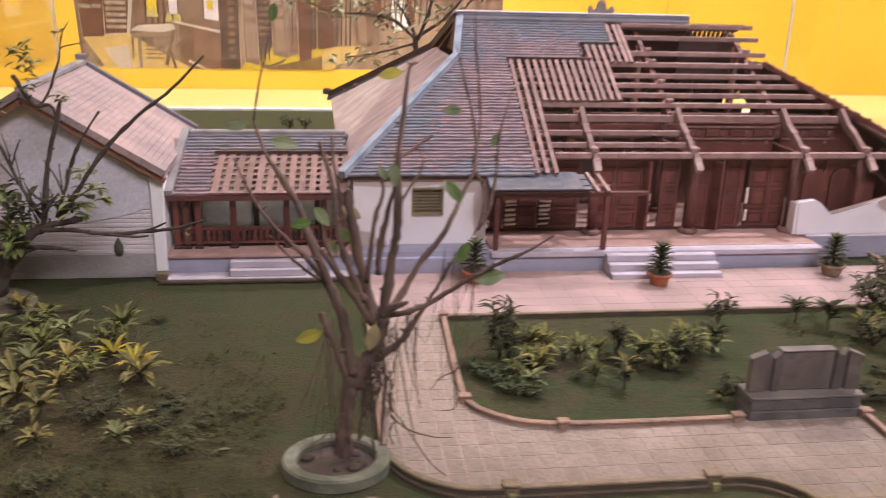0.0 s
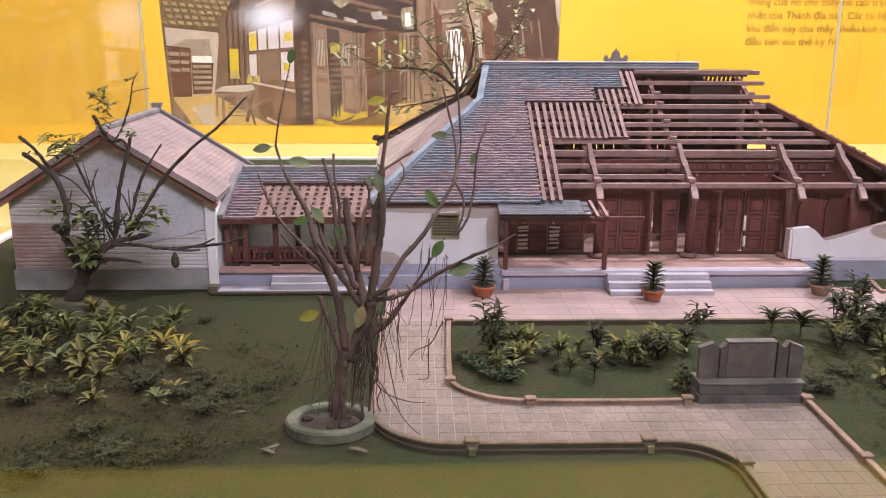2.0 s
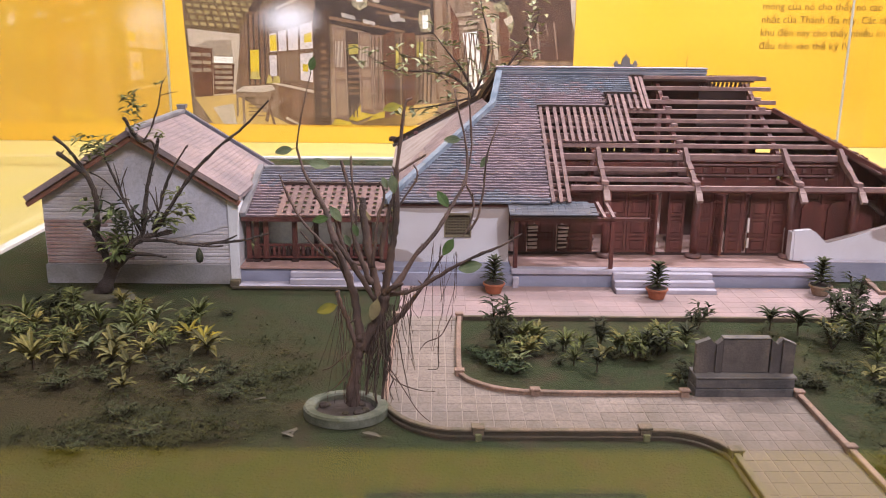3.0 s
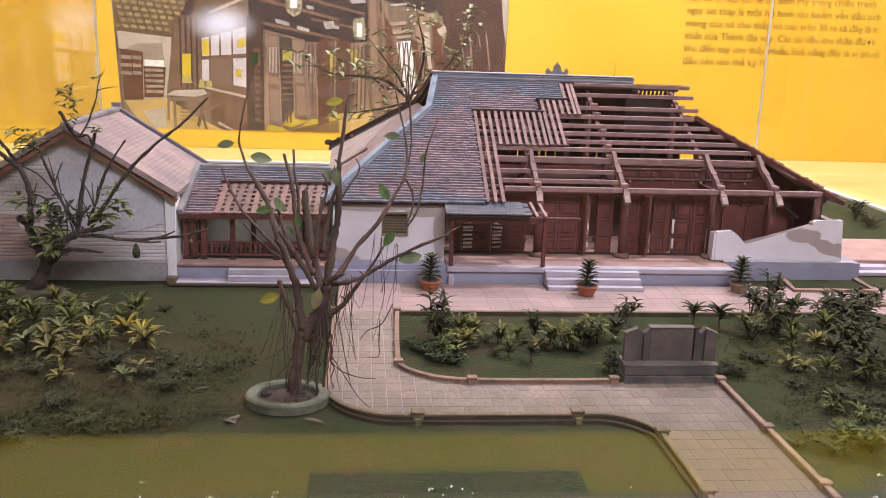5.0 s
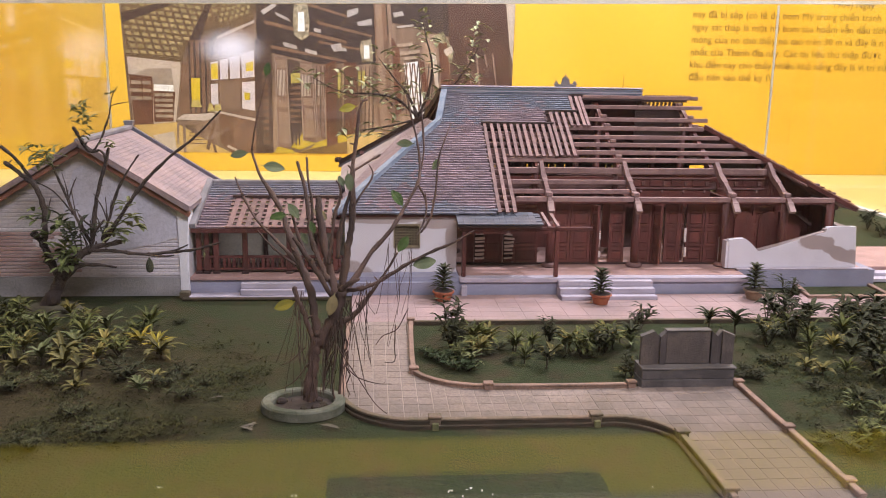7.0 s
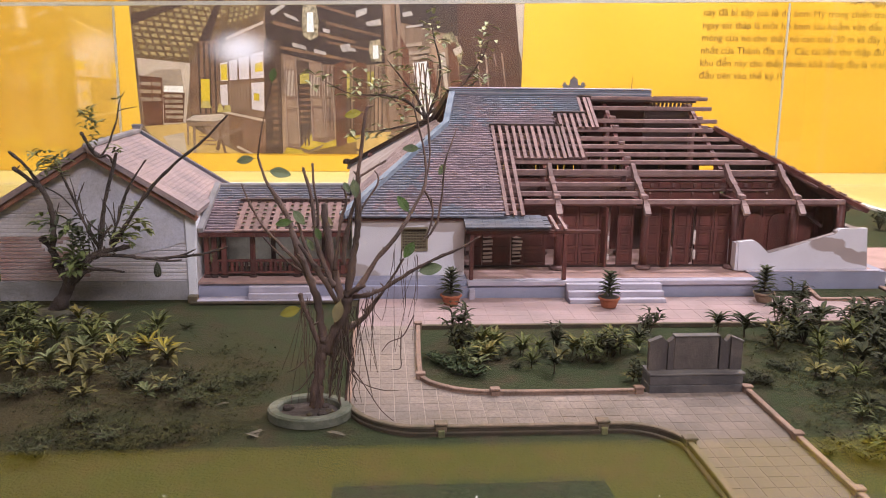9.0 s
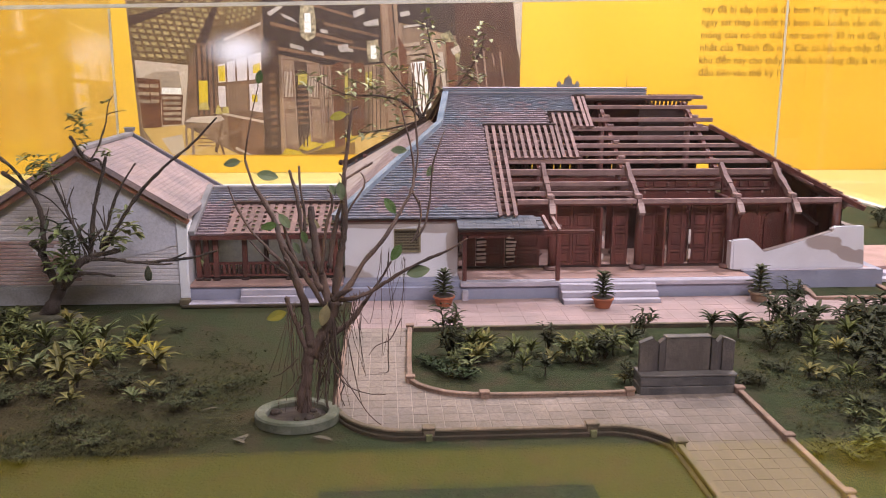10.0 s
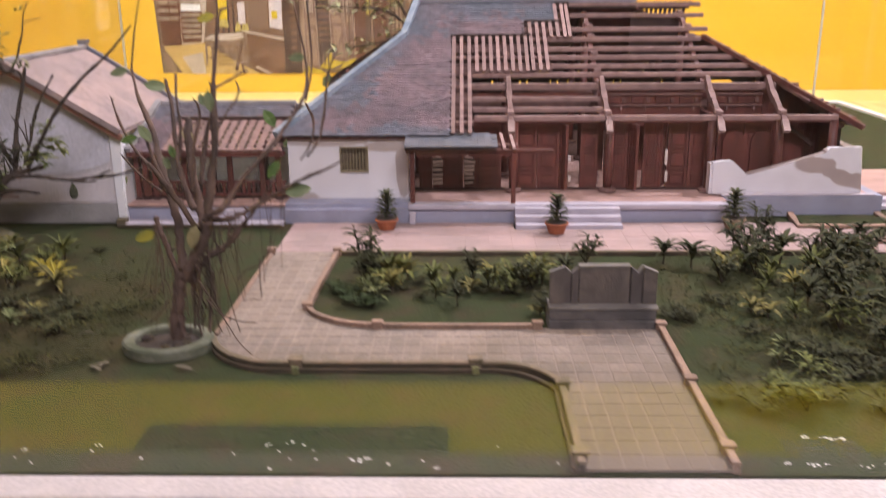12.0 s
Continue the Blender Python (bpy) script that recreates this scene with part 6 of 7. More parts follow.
SPOTS_WEST2 = (("y", -0.67, 1.467, 0.9), ("s", -0.786, 1.432, 1.0), ("s", -0.838, 1.46, 1.1), ("s", -0.90, 1.49, 1.1), ("s", -0.81, 1.53, 1.0), ("s", -0.73, 1.56, 1.0), ("o", -0.76, 1.40, 0.9), ("m", -0.70, 1.35, 1.1), ("k", -0.62, 1.37, 1.1), ("m", -0.74, 1.33, 1.2), ("k", -0.55, 1.38, 0.8), ("m", -0.64, 1.25, 0.9), ("m", -0.60, 1.20, 0.9), ("s", -0.93, 1.42, 1.2), ("g", -0.87, 1.53, 1.1), ("s", -0.64, 1.52, 0.8), ("p", -0.71, 1.47, 1.0), ("m", -0.66, 1.165, 1.0), ("m", -0.48, 1.36, 0.6), ("k", -0.84, 1.36, 1.2))
SPOTS_BED = (("t", -0.203, 1.473, 1.0), ("S", -0.203, 1.468, 0.8), ("S", -0.194, 1.465, 0.7), ("g", -0.17, 1.47, 1.0), ("y", -0.174, 1.472, 0.85), ("y", -0.149, 1.475, 0.95), ("g", -0.156, 1.468, 0.8), ("y", -0.165, 1.429, 0.8), ("s", -0.168, 1.44, 0.7), ("c", -0.232, 1.43, 0.9), ("c", -0.221, 1.41, 1.0), ("c", -0.21, 1.42, 0.9), ("c", -0.238, 1.446, 0.7), ("p", -0.181, 1.397, 0.65), ("c", -0.187, 1.38, 0.9), ("s", -0.196, 1.406, 0.6), ("g", -0.114, 1.454, 0.85), ("p", -0.117, 1.457, 0.7), ("g", -0.089, 1.464, 0.6), ("d", -0.063, 1.468, 0.75), ("t", -0.066, 1.47, 0.7), ("o", -0.067, 1.428, 0.75))
SPOTS_BED2 = (("d", -0.084, 1.384, 0.75), ("g", -0.11, 1.405, 0.55), ("y", -0.039, 1.453, 0.85), ("p", -0.045, 1.45, 0.7), ("s", -0.028, 1.43, 0.85), ("g", -0.014, 1.442, 0.85), ("y", 0.014, 1.464, 1.05), ("g", 0.018, 1.468, 1.05), ("S", 0.0, 1.437, 0.75), ("s", 0.01, 1.446, 0.8), ("g", 0.024, 1.458, 0.8), ("k", -0.013, 1.425, 0.6), ("d", 0.042, 1.483, 0.6), ("p", 0.052, 1.466, 0.85), ("d", 0.056, 1.476, 0.8), ("S", 0.019, 1.349, 0.6), ("o", 0.012, 1.352, 0.5), ("k", -0.137, 1.464, 0.5), ("k", -0.129, 1.41, 0.4), ("k", -0.082, 1.453, 0.45), ("k", -0.05, 1.43, 0.5), ("m", -0.175, 1.45, 0.5), ("k", -0.15, 1.44, 0.5), ("k", -0.10, 1.43, 0.4))
SPOTS_EAST = (("d", 0.196, 1.545, 1.15), ("d", 0.229, 1.524, 1.2), ("y", 0.262, 1.497, 1.2), ("S", 0.253, 1.466, 0.9), ("S", 0.305, 1.537, 1.2), ("S", 0.306, 1.496, 1.1), ("g", 0.318, 1.475, 1.1), ("d", 0.354, 1.545, 1.3), ("g", 0.376, 1.49, 1.3), ("S", 0.418, 1.494, 1.3), ("S", 0.401, 1.443, 1.3), ("k", 0.165, 1.34, 0.8), ("p", 0.24, 1.217, 0.7), ("g", 0.287, 1.41, 0.7), ("o", 0.272, 1.345, 0.9), ("m", 0.18, 1.158, 0.9), ("m", 0.205, 1.13, 1.0), ("S", 0.487, 1.578, 1.3), ("S", 0.091, 1.545, 0.85), ("t", 0.303, 1.58, 0.95), ("t", 0.33, 1.585, 0.9), ("m", 0.16, 1.138, 0.7), ("m", 0.235, 1.163, 1.0), ("s", 0.205, 1.13, 0.9), ("g", 0.22, 1.145, 0.8), ("s", 0.232, 1.12, 0.9), ("m", 0.19, 1.12, 1.0), ("m", 0.255, 1.14, 1.1), ("s", 0.26, 1.17, 0.8))
SPOTS_EAST2 = (("S", 0.36, 1.24, 1.0), ("k", 0.335, 1.215, 1.1), ("k", 0.385, 1.18, 1.2), ("S", 0.335, 1.165, 0.8), ("k", 0.30, 1.19, 1.0), ("k", 0.41, 1.28, 1.2), ("S", 0.43, 1.30, 1.1), ("d", 0.33, 1.38, 1.1), ("S", 0.37, 1.40, 1.2), ("p", 0.25, 1.225, 0.8), ("S", 0.44, 1.40, 1.3), ("s", 0.34, 1.31, 1.0), ("k", 0.29, 1.24, 1.0), ("S", 0.45, 1.53, 1.2), ("g", 0.305, 1.445, 0.8), ("s", 0.29, 1.51, 1.0), ("k", 0.22, 1.40, 0.5), ("S", 0.38, 1.33, 1.1), ("m", 0.27, 1.17, 1.1), ("m", 0.30, 1.12, 1.1), ("k", 0.234, 1.385, 0.6), ("k", 0.24, 1.30, 0.6), ("d", 0.253, 1.224, 0.8), ("S", 0.338, 1.33, 1.0), ("g", 0.377, 1.394, 1.0), ("o", 0.258, 1.364, 0.9), ("d", 0.411, 1.505, 1.2), ("y", 0.332, 1.43, 1.0), ("k", 0.18, 1.335, 0.5), ("g", 0.30, 1.34, 0.8), ("S", 0.43, 1.30, 1.2), ("d", 0.36, 1.25, 1.2), ("S", 0.92, 2.36, 1.0), ("S", 0.90, 2.27, 0.9), ("k", 0.93, 2.30, 1.0), ("S", -0.49, 2.80, 1.0), ("S", -0.45, 2.82, 0.8), ("d", 0.96, 2.42, 1.2))
random.seed(21)
for spots in (SPOTS_WEST, SPOTS_WEST2, SPOTS_BED, SPOTS_BED2, SPOTS_EAST, SPOTS_EAST2):
    for kind, x, y, s in spots:
        place(PROTO[kind], x, y, random.uniform(0, 6.28), s * random.uniform(0.9, 1.1) * (1.15 if kind in "mk" else 1.12 if x < -0.4 and y < 1.56 else 0.95 if x < -0.4 else 1.22 if x < 0.06 else 0.98), -0.0005)
# the first of each kind take a place of their own in the beds
for k, (kind, x, y) in enumerate((("g", -0.63, 1.55), ("y", -0.845, 1.50), ("d", 0.43, 1.57), ("o", -0.70, 1.40), ("p", -0.78, 1.55), ("G", -0.60, 1.46), ("s", -0.83, 1.59), ("S", 0.40, 1.53), ("m", -0.53, 1.30), ("k", 0.36, 1.46), ("t", 0.345, 1.60), ("c", -0.205, 1.385))):
    PROTO[kind].matrix_basis = Matrix.Translation((x, y, -0.0005)) @ Matrix.Rotation(k * 1.1, 4, "Z") @ Matrix.Scale(1.25, 4)
ball = thing("clipped_bush", "small round dark green bush", "plant", (0.352, 1.60, 0))
part("stem", tube(bmesh.new(), [(0.352, 1.60, -0.001), (0.353, 1.60, 0.03)], 0.0013, 0.001, 5), M_STEM, ball)
bm = bmesh.new()
for k in range(160):
    v = Vector((random.gauss(0, 1), random.gauss(0, 1), random.gauss(0, 1))).normalized()
    leaf(bm, Vector((0.353, 1.60, 0.037)) + v * random.uniform(0.004, 0.010), v + Vector((0, 0, 0.3)), 0.006, 0.0035, 0.8, n=2)
part("leaves", bm, L_DARK, ball)


def dead_leaf(x, y, turn, s, material):
    ob = thing("fallen_leaf", "dry curled leaf lying on the lawn", "leaf", (x, y, 0), "fallen leaves")
    bm = bmesh.new()
    leaf(bm, (x, y, 0.0015), (math.cos(turn), math.sin(turn), 0.18), 0.022 * s, 0.010 * s, 0.35, 0.12, 4)
    part("blade", bm, material, ob)


M_DRY = leaf_mat("dry_leaf", (0.20, 0.17, 0.12), (0.13, 0.11, 0.08), 0.2)
for x, y, a, s in ((-0.452, 1.205, 0.4, 0.8), (-0.44, 1.197, 2.6, 0.8), (-0.442, 1.203, 1.4, 0.7), (-0.348, 1.198, 2.8, 1.0), (-0.50, 1.29, 0.2, 0.7)):
    dead_leaf(x, y, a, s, M_DRY)

# litter of tiny leaves over the beds
random.seed(5)
lit = bmesh.new()
drifts = [(random.gauss(-0.66, 0.13), random.gauss(1.33, 0.10), random.uniform(0.012, 0.035)) for k in range(70)]
drifts += [(random.uniform(-0.70, -0.52), random.gauss(1.20, 0.018), random.uniform(0.008, 0.022)) for k in range(30)]
drifts += [(random.uniform(-0.56, -0.44), random.gauss(1.36, 0.05), random.uniform(0.010, 0.024)) for k in range(22)]
# dense east drifts stand in for the shade on that lawn
drifts += [(random.uniform(0.18, 0.52), random.gauss(1.34, 0.12), random.uniform(0.012, 0.03)) for k in range(75)]
drifts += [(random.uniform(0.25, 0.50), random.uniform(1.16, 1.36), random.uniform(0.014, 0.03)) for k in range(55)]
for dx, dy, r in drifts:
    for k in range(int(r * (1500 if dy > 1.24 else 3200))):
        x, y = random.gauss(dx, r), random.gauss(dy, r * 0.62)
        if x < -1.09 or y < 1.13 or y > 1.70 or -0.44 < x < 0.15 or (y > 1.57 and x > 0.1):
            continue
        a = random.uniform(0, 6.28)
        leaf(lit, (x, y, random.uniform(-0.0005, 0.003)), (math.cos(a), math.sin(a), random.uniform(0.1, 1.1)), random.uniform(0.003, 0.0075), random.uniform(0.0022, 0.0048), 0.9, n=2)
tagged(finish("leaf_litter", lit, mat("mossy_litter", (0.080, 0.074, 0.028), (0.036, 0.040, 0.016), 30, 0.95, 0.2, 500, island=0.35, spec=0.05)), "dark drifts of moss and leaf litter on the lawn, the east ones standing for shade", "leaf litter", kind="stuff")
random.seed(6)
fl = bmesh.new()
for k in range(40):
    x, y, s = random.uniform(-0.55, 0.3), 1.013 + abs(random.gauss(0, 0.022)), random.uniform(0.0004, 0.0013)
    box(fl, x, x + s * random.uniform(0.8, 2), y, y + s, 0.0, 0.0012, m=None)
# larger white marks, with a group at the right end
for x, y, s in ((-0.163, 1.026, 0.006), (-0.155, 1.030, 0.004), (-0.508, 1.071, 0.0035), (-0.441, 1.041, 0.004), (-0.222, 1.055, 0.004), (-0.099, 1.016, 0.004), (-0.24, 1.052, 0.003), (0.2095, 1.067, 0.0055), (0.2255, 1.066, 0.004), (0.232, 1.064, 0.005), (0.2405, 1.064, 0.005), (0.181, 1.025, 0.004), (0.203, 1.0225, 0.0055), (0.212, 1.024, 0.003)):
    for k in range(6):
        dx, dy, a = random.uniform(-s, s) * 0.6, random.uniform(-s, s) * 0.35, random.uniform(0, 3.14)
        leaf(fl, (x + dx, y + dy, 0.001), (math.cos(a), math.sin(a), random.uniform(0.1, 0.8)), s * 0.7, s * 0.32, 0.5, n=2)
tagged(finish("white_flakes", fl, M_LEDGE), "small white flakes and marks along the front edge of the lawn", "flakes", kind="stuff")


# ---- potted plants ----
def potted(x, y, pot_material, label, s, seed):
    random.seed(seed)
    ob = thing("potted_plant", label, "potted plant", (x, y, 0.0), "potted plants")
    pot = part("pot", lathe(bmesh.new(), [(0.0105 * s, 0.0036), (0.0140 * s, 0.016), (0.0146 * s, 0.0165)], x, y, 16), pot_material, ob)
    part("rim", lathe(bmesh.new(), [(0.0150 * s, 0.0166), (0.0164 * s, 0.0180), (0.0160 * s, 0.0202), (0.0150 * s, 0.0206)], x, y, 16), pot_material, pot)
    part("soil", lathe(bmesh.new(), [(0.0146 * s, 0.0207), (0.012 * s, 0.0214)], x, y, 12), M_BARKG, ob)
    part("stem", tube(bmesh.new(), [(x, y, 0.0205), (x, y, 0.050 * s)], 0.0012, 0.0008, 5), M_STEM, ob)
    bm = bmesh.new()
    for tier in range(6):
        for k in range(8):
            a = k * 0.785 + tier * 0.4 + random.uniform(-0.2, 0.2)
            leaf(bm, (x, y, 0.025 + tier * 0.0052 * s), (math.cos(a), math.sin(a), 0.35 + 0.18 * tier), (0.0225 - tier * 0.0015) * s * random.uniform(0.85, 1.15), 0.0075 * s, 0.9)
    part("leaves", bm, L_DARK, ob)


M_POT = mat("terracotta_pot", (0.42, 0.135, 0.065), (0.34, 0.11, 0.055), 60, 0.7, 0.2)
M_POTG = mat("tan_pot", (0.30, 0.20, 0.13), (0.22, 0.15, 0.10), 60, 0.8, 0.3)
potted(-0.194, 1.705, M_POT, "dark leafy plant in a round terracotta pot", 1.12, 31)
potted(0.065, 1.682, M_POT, "tiered dark plant in a small terracotta pot", 1.12, 32)
potted(0.338, 1.706, M_POTG, "bushy dark plant in a tan pot", 1.15, 33)


# ---- trees ----
def tree(name, label, loc, bark):
    ob = thing(name, label, "tree", loc)
    return ob, bark


def oval_leaf(bm, p, a, s, tilt=0.2, n=7):
    """A broad rounded leaf on a short stalk, its blade hung nearly upright and a little cupped."""
    d = Vector((math.cos(a), math.sin(a) * 0.35, tilt)).normalized()
    side = d.cross(Vector((0.25, -1.0, 0.45))).normalized()
    out = side.cross(d).normalized()
    base = Vector(p) + d * 0.003 * s
    length, width = 0.0175 * s, 0.0098 * s
    rows = []
    for i in range(n + 1):
        f = i / n
        w = width * 0.5 * math.sin(math.pi * min(max(f, 0.015), 0.985)) ** 0.62 * (1.06 - 0.2 * f)
        q = base + d * length * f - out * 0.10 * length * f * f
        rows.append([bm.verts.new(q - side * w + out * w * 0.18), bm.verts.new(q), bm.verts.new(q + side * w + out * w * 0.18)])
    for u, v in zip(rows, rows[1:]):
        bm.faces.new((u[0], u[1], v[1], v[0])), bm.faces.new((u[1], u[2], v[2], v[1]))
    tube(bm, [Vector(p), base + d * 0.001], 0.0005, 0.0004, 4)


near, NB = tree("dwarf_fig_tree", "bare many-stemmed dwarf tree with few green leaves", (-0.385, 1.272, 0.0), M_BARK)


def bough(bm, pts, radii, n=8):
    """A stem with a lobed, uneven section, knotted here and there, with a blunt rounded end."""
    rings = []
    last = len(pts) - 1
    phase = random.uniform(0, 6.28)
    for i, (p, r) in enumerate(zip(pts, radii)):
        d = (pts[min(i + 1, last)] - pts[max(i - 1, 0)]).normalized()
        side = d.cross(Vector((0.31, 0.9, 0.2))).normalized()
        up = side.cross(d)
        ring = []
        for k in range(n):
            a = 2 * math.pi * k / n
            rr = r * (1 + 0.10 * math.sin(2 * a + phase + i * 0.5) + random.uniform(-0.06, 0.06))
            ring.append(bm.verts.new(p + rr * (side * math.cos(a) + up * math.sin(a))))
        rings.append(ring)
    d = (pts[-1] - pts[-2]).normalized()
    tip = bm.verts.new(pts[-1] + d * radii[-1] * 0.7)
    for a, b in zip(rings, rings[1:]):
        for k in range(n):
            bm.faces.new((a[k], a[(k + 1) % n], b[(k + 1) % n], b[k]))
    bm.faces.new(rings[0][::-1])
    for k in range(n):
        bm.faces.new((rings[-1][k], rings[-1][(k + 1) % n], tip))
    return bm


def limb(pts, radii):
    """One stem of the tree: bends rounded, thickness eased along it, knots and bud scars."""
    pts = [Vector(p) for p in pts]
    fine, rad = [], []
    n = len(pts) - 1
    steps = 5
    for i in range(n):
        a, b = pts[i], pts[i + 1]
        p0, p3 = pts[max(i - 1, 0)], pts[min(i + 2, n)]
        for k in range(steps):
            t = k / steps
            v = 0.5 * (2 * a + (b - p0) * t + (2 * p0 - 5 * a + 4 * b - p3) * t * t + (3 * a - p0 - 3 * b + p3) * t ** 3)
            f = (i + t) / n * (len(radii) - 1)
            m = min(int(f), len(radii) - 2)
            r = radii[m] + (radii[m + 1] - radii[m]) * (f - m)
            j = r * 0.22
            fine.append(v + Vector((random.uniform(-j, j), random.uniform(-j, j), random.uniform(-j, j))))
            rad.append(r * (random.uniform(1.18, 1.38) if random.random() < 0.16 else random.uniform(0.92, 1.06)))
    fine.append(pts[-1])
    rad.append(radii[-1] * 1.05)
    ob = part("limb", bough(bmesh.new(), fine, rad, 10 if radii[0] > 0.004 else 7), CUR[1], CUR[0], smooth=True)
    for k in range(4, len(fine) - 1, 4):
        if random.random() < 0.45 and rad[k] < 0.005:
            a = random.uniform(0, 6.28)
            d = Vector((math.cos(a), math.sin(a) * 0.5, random.uniform(0.2, 1.2))).normalized()
            h = rad[k] + random.uniform(0.0015, 0.0065)
            part("bud", bough(bmesh.new(), [fine[k], fine[k] + d * h * 0.6, fine[k] + d * h], [rad[k] * 0.5, rad[k] * 0.42, rad[k] * 0.3], 5), CUR[1], ob, smooth=True)


random.seed(41)
CUR = (near, NB)
limb([(-0.384, 1.268, 0.002), (-0.382, 1.270, 0.027), (-0.380, 1.273, 0.050), (-0.377, 1.276, 0.069), (-0.372, 1.278, 0.084)], (0.0074, 0.0064, 0.0062, 0.0067, 0.0059))
limb([(-0.378, 1.275, 0.058), (-0.382, 1.279, 0.082), (-0.391, 1.283, 0.108), (-0.397, 1.286, 0.122), (-0.401, 1.290, 0.134)], (0.0033, 0.0031, 0.0028, 0.0027, 0.0030))
limb([(-0.373, 1.276, 0.066), (-0.378, 1.290, 0.099), (-0.383, 1.304, 0.125), (-0.392, 1.319, 0.145), (-0.402, 1.333, 0.166), (-0.413, 1.351, 0.191), (-0.425, 1.372, 0.216), (-0.441, 1.393, 0.236), (-0.453, 1.414, 0.250), (-0.464, 1.435, 0.275)], (0.0049, 0.0046, 0.0044, 0.0041, 0.0038, 0.0036, 0.0033, 0.0025, 0.0019, 0.0014))
limb([(-0.464, 1.435, 0.275), (-0.459, 1.437, 0.306), (-0.451, 1.438, 0.341), (-0.444, 1.440, 0.367)], (0.0011, 0.0009, 0.0007, 0.0005))
limb([(-0.394, 1.325, 0.142), (-0.409, 1.342, 0.160), (-0.430, 1.359, 0.178), (-0.452, 1.376, 0.197), (-0.470, 1.393, 0.223), (-0.482, 1.410, 0.245)], (0.0025, 0.0022, 0.0019, 0.0015, 0.0013, 0.0010))
limb([(-0.402, 1.320, 0.154), (-0.413, 1.323, 0.161), (-0.429, 1.327, 0.174), (-0.446, 1.330, 0.193)], (0.0016, 0.0014, 0.0012, 0.0009))
limb([(-0.373, 1.277, 0.071), (-0.362, 1.281, 0.090), (-0.353, 1.285, 0.109), (-0.347, 1.290, 0.126), (-0.347, 1.294, 0.136)], (0.0060, 0.0060, 0.0057, 0.0055, 0.0049))
limb([(-0.348, 1.290, 0.121), (-0.343, 1.294, 0.160), (-0.338, 1.297, 0.189), (-0.334, 1.301, 0.218), (-0.335, 1.305, 0.246), (-0.334, 1.310, 0.273), (-0.329, 1.315, 0.311), (-0.325, 1.320, 0.341), (-0.318, 1.325, 0.346)], (0.0049, 0.0044, 0.0041, 0.0038, 0.0033, 0.0023, 0.0019, 0.0015, 0.0012))
limb([(-0.352, 1.298, 0.167), (-0.349, 1.301, 0.195), (-0.343, 1.303, 0.222), (-0.336, 1.306, 0.246)], (0.0027, 0.0027, 0.0025, 0.0020))
limb([(-0.334, 1.310, 0.266), (-0.319, 1.320, 0.274), (-0.303, 1.330, 0.283)], (0.0014, 0.0014, 0.0016))
limb([(-0.334, 1.306, 0.225), (-0.324, 1.312, 0.240), (-0.313, 1.318, 0.256), (-0.312, 1.324, 0.266), (-0.316, 1.330, 0.271)], (0.0014, 0.0012, 0.0011, 0.0009, 0.0008))
limb([(-0.354, 1.292, 0.121), (-0.356, 1.304, 0.132), (-0.364, 1.315, 0.158), (-0.370, 1.327, 0.187), (-0.374, 1.338, 0.211), (-0.376, 1.350, 0.228)], (0.0044, 0.0044, 0.0046, 0.0044, 0.0041, 0.0038))
limb([(-0.363, 1.300, 0.139), (-0.375, 1.312, 0.164), (-0.384, 1.325, 0.190), (-0.388, 1.337, 0.223), (-0.393, 1.350, 0.246), (-0.401, 1.362, 0.270)], (0.0033, 0.0030, 0.0027, 0.0023, 0.0020, 0.0017))
limb([(-0.384, 1.330, 0.186), (-0.383, 1.342, 0.222), (-0.388, 1.353, 0.251), (-0.390, 1.365, 0.275)], (0.0019, 0.0016, 0.0014, 0.0014))
limb([(-0.358, 1.285, 0.125), (-0.376, 1.284, 0.156), (-0.388, 1.283, 0.176), (-0.400, 1.282, 0.194)], (0.0033, 0.0030, 0.0027, 0.0022))
limb([(-0.382, 1.283, 0.167), (-0.393, 1.285, 0.188), (-0.400, 1.286, 0.214), (-0.403, 1.288, 0.226)], (0.0022, 0.0020, 0.0016, 0.0013))
limb([(-0.362, 1.295, 0.160), (-0.358, 1.296, 0.192), (-0.354, 1.297, 0.219), (-0.348, 1.298, 0.238), (-0.349, 1.299, 0.251), (-0.353, 1.300, 0.256)], (0.0025, 0.0022, 0.0019, 0.0015, 0.0012, 0.0009))
limb([(-0.347, 1.292, 0.129), (-0.329, 1.305, 0.146), (-0.313, 1.317, 0.170), (-0.289, 1.330, 0.195), (-0.274, 1.353, 0.216), (-0.256, 1.377, 0.244), (-0.253, 1.400, 0.267), (-0.256, 1.410, 0.293), (-0.263, 1.420, 0.322), (-0.269, 1.430, 0.349)], (0.0038, 0.0030, 0.0027, 0.0025, 0.0023, 0.0020, 0.0015, 0.0013, 0.0010, 0.0007))
limb([(-0.255, 1.395, 0.243), (-0.248, 1.404, 0.277), (-0.249, 1.412, 0.312), (-0.252, 1.421, 0.350), (-0.253, 1.430, 0.383)], (0.0014, 0.0012, 0.0011, 0.0009, 0.0005))
limb([(-0.255, 1.395, 0.240), (-0.245, 1.383, 0.219), (-0.249, 1.372, 0.195), (-0.258, 1.360, 0.181)], (0.0014, 0.0013, 0.0012, 0.0008))
limb([(-0.252, 1.370, 0.183), (-0.240, 1.380, 0.200), (-0.233, 1.390, 0.232), (-0.229, 1.400, 0.271), (-0.221, 1.410, 0.294), (-0.213, 1.420, 0.313)], (0.0015, 0.0014, 0.0013, 0.0011, 0.0009, 0.0005))
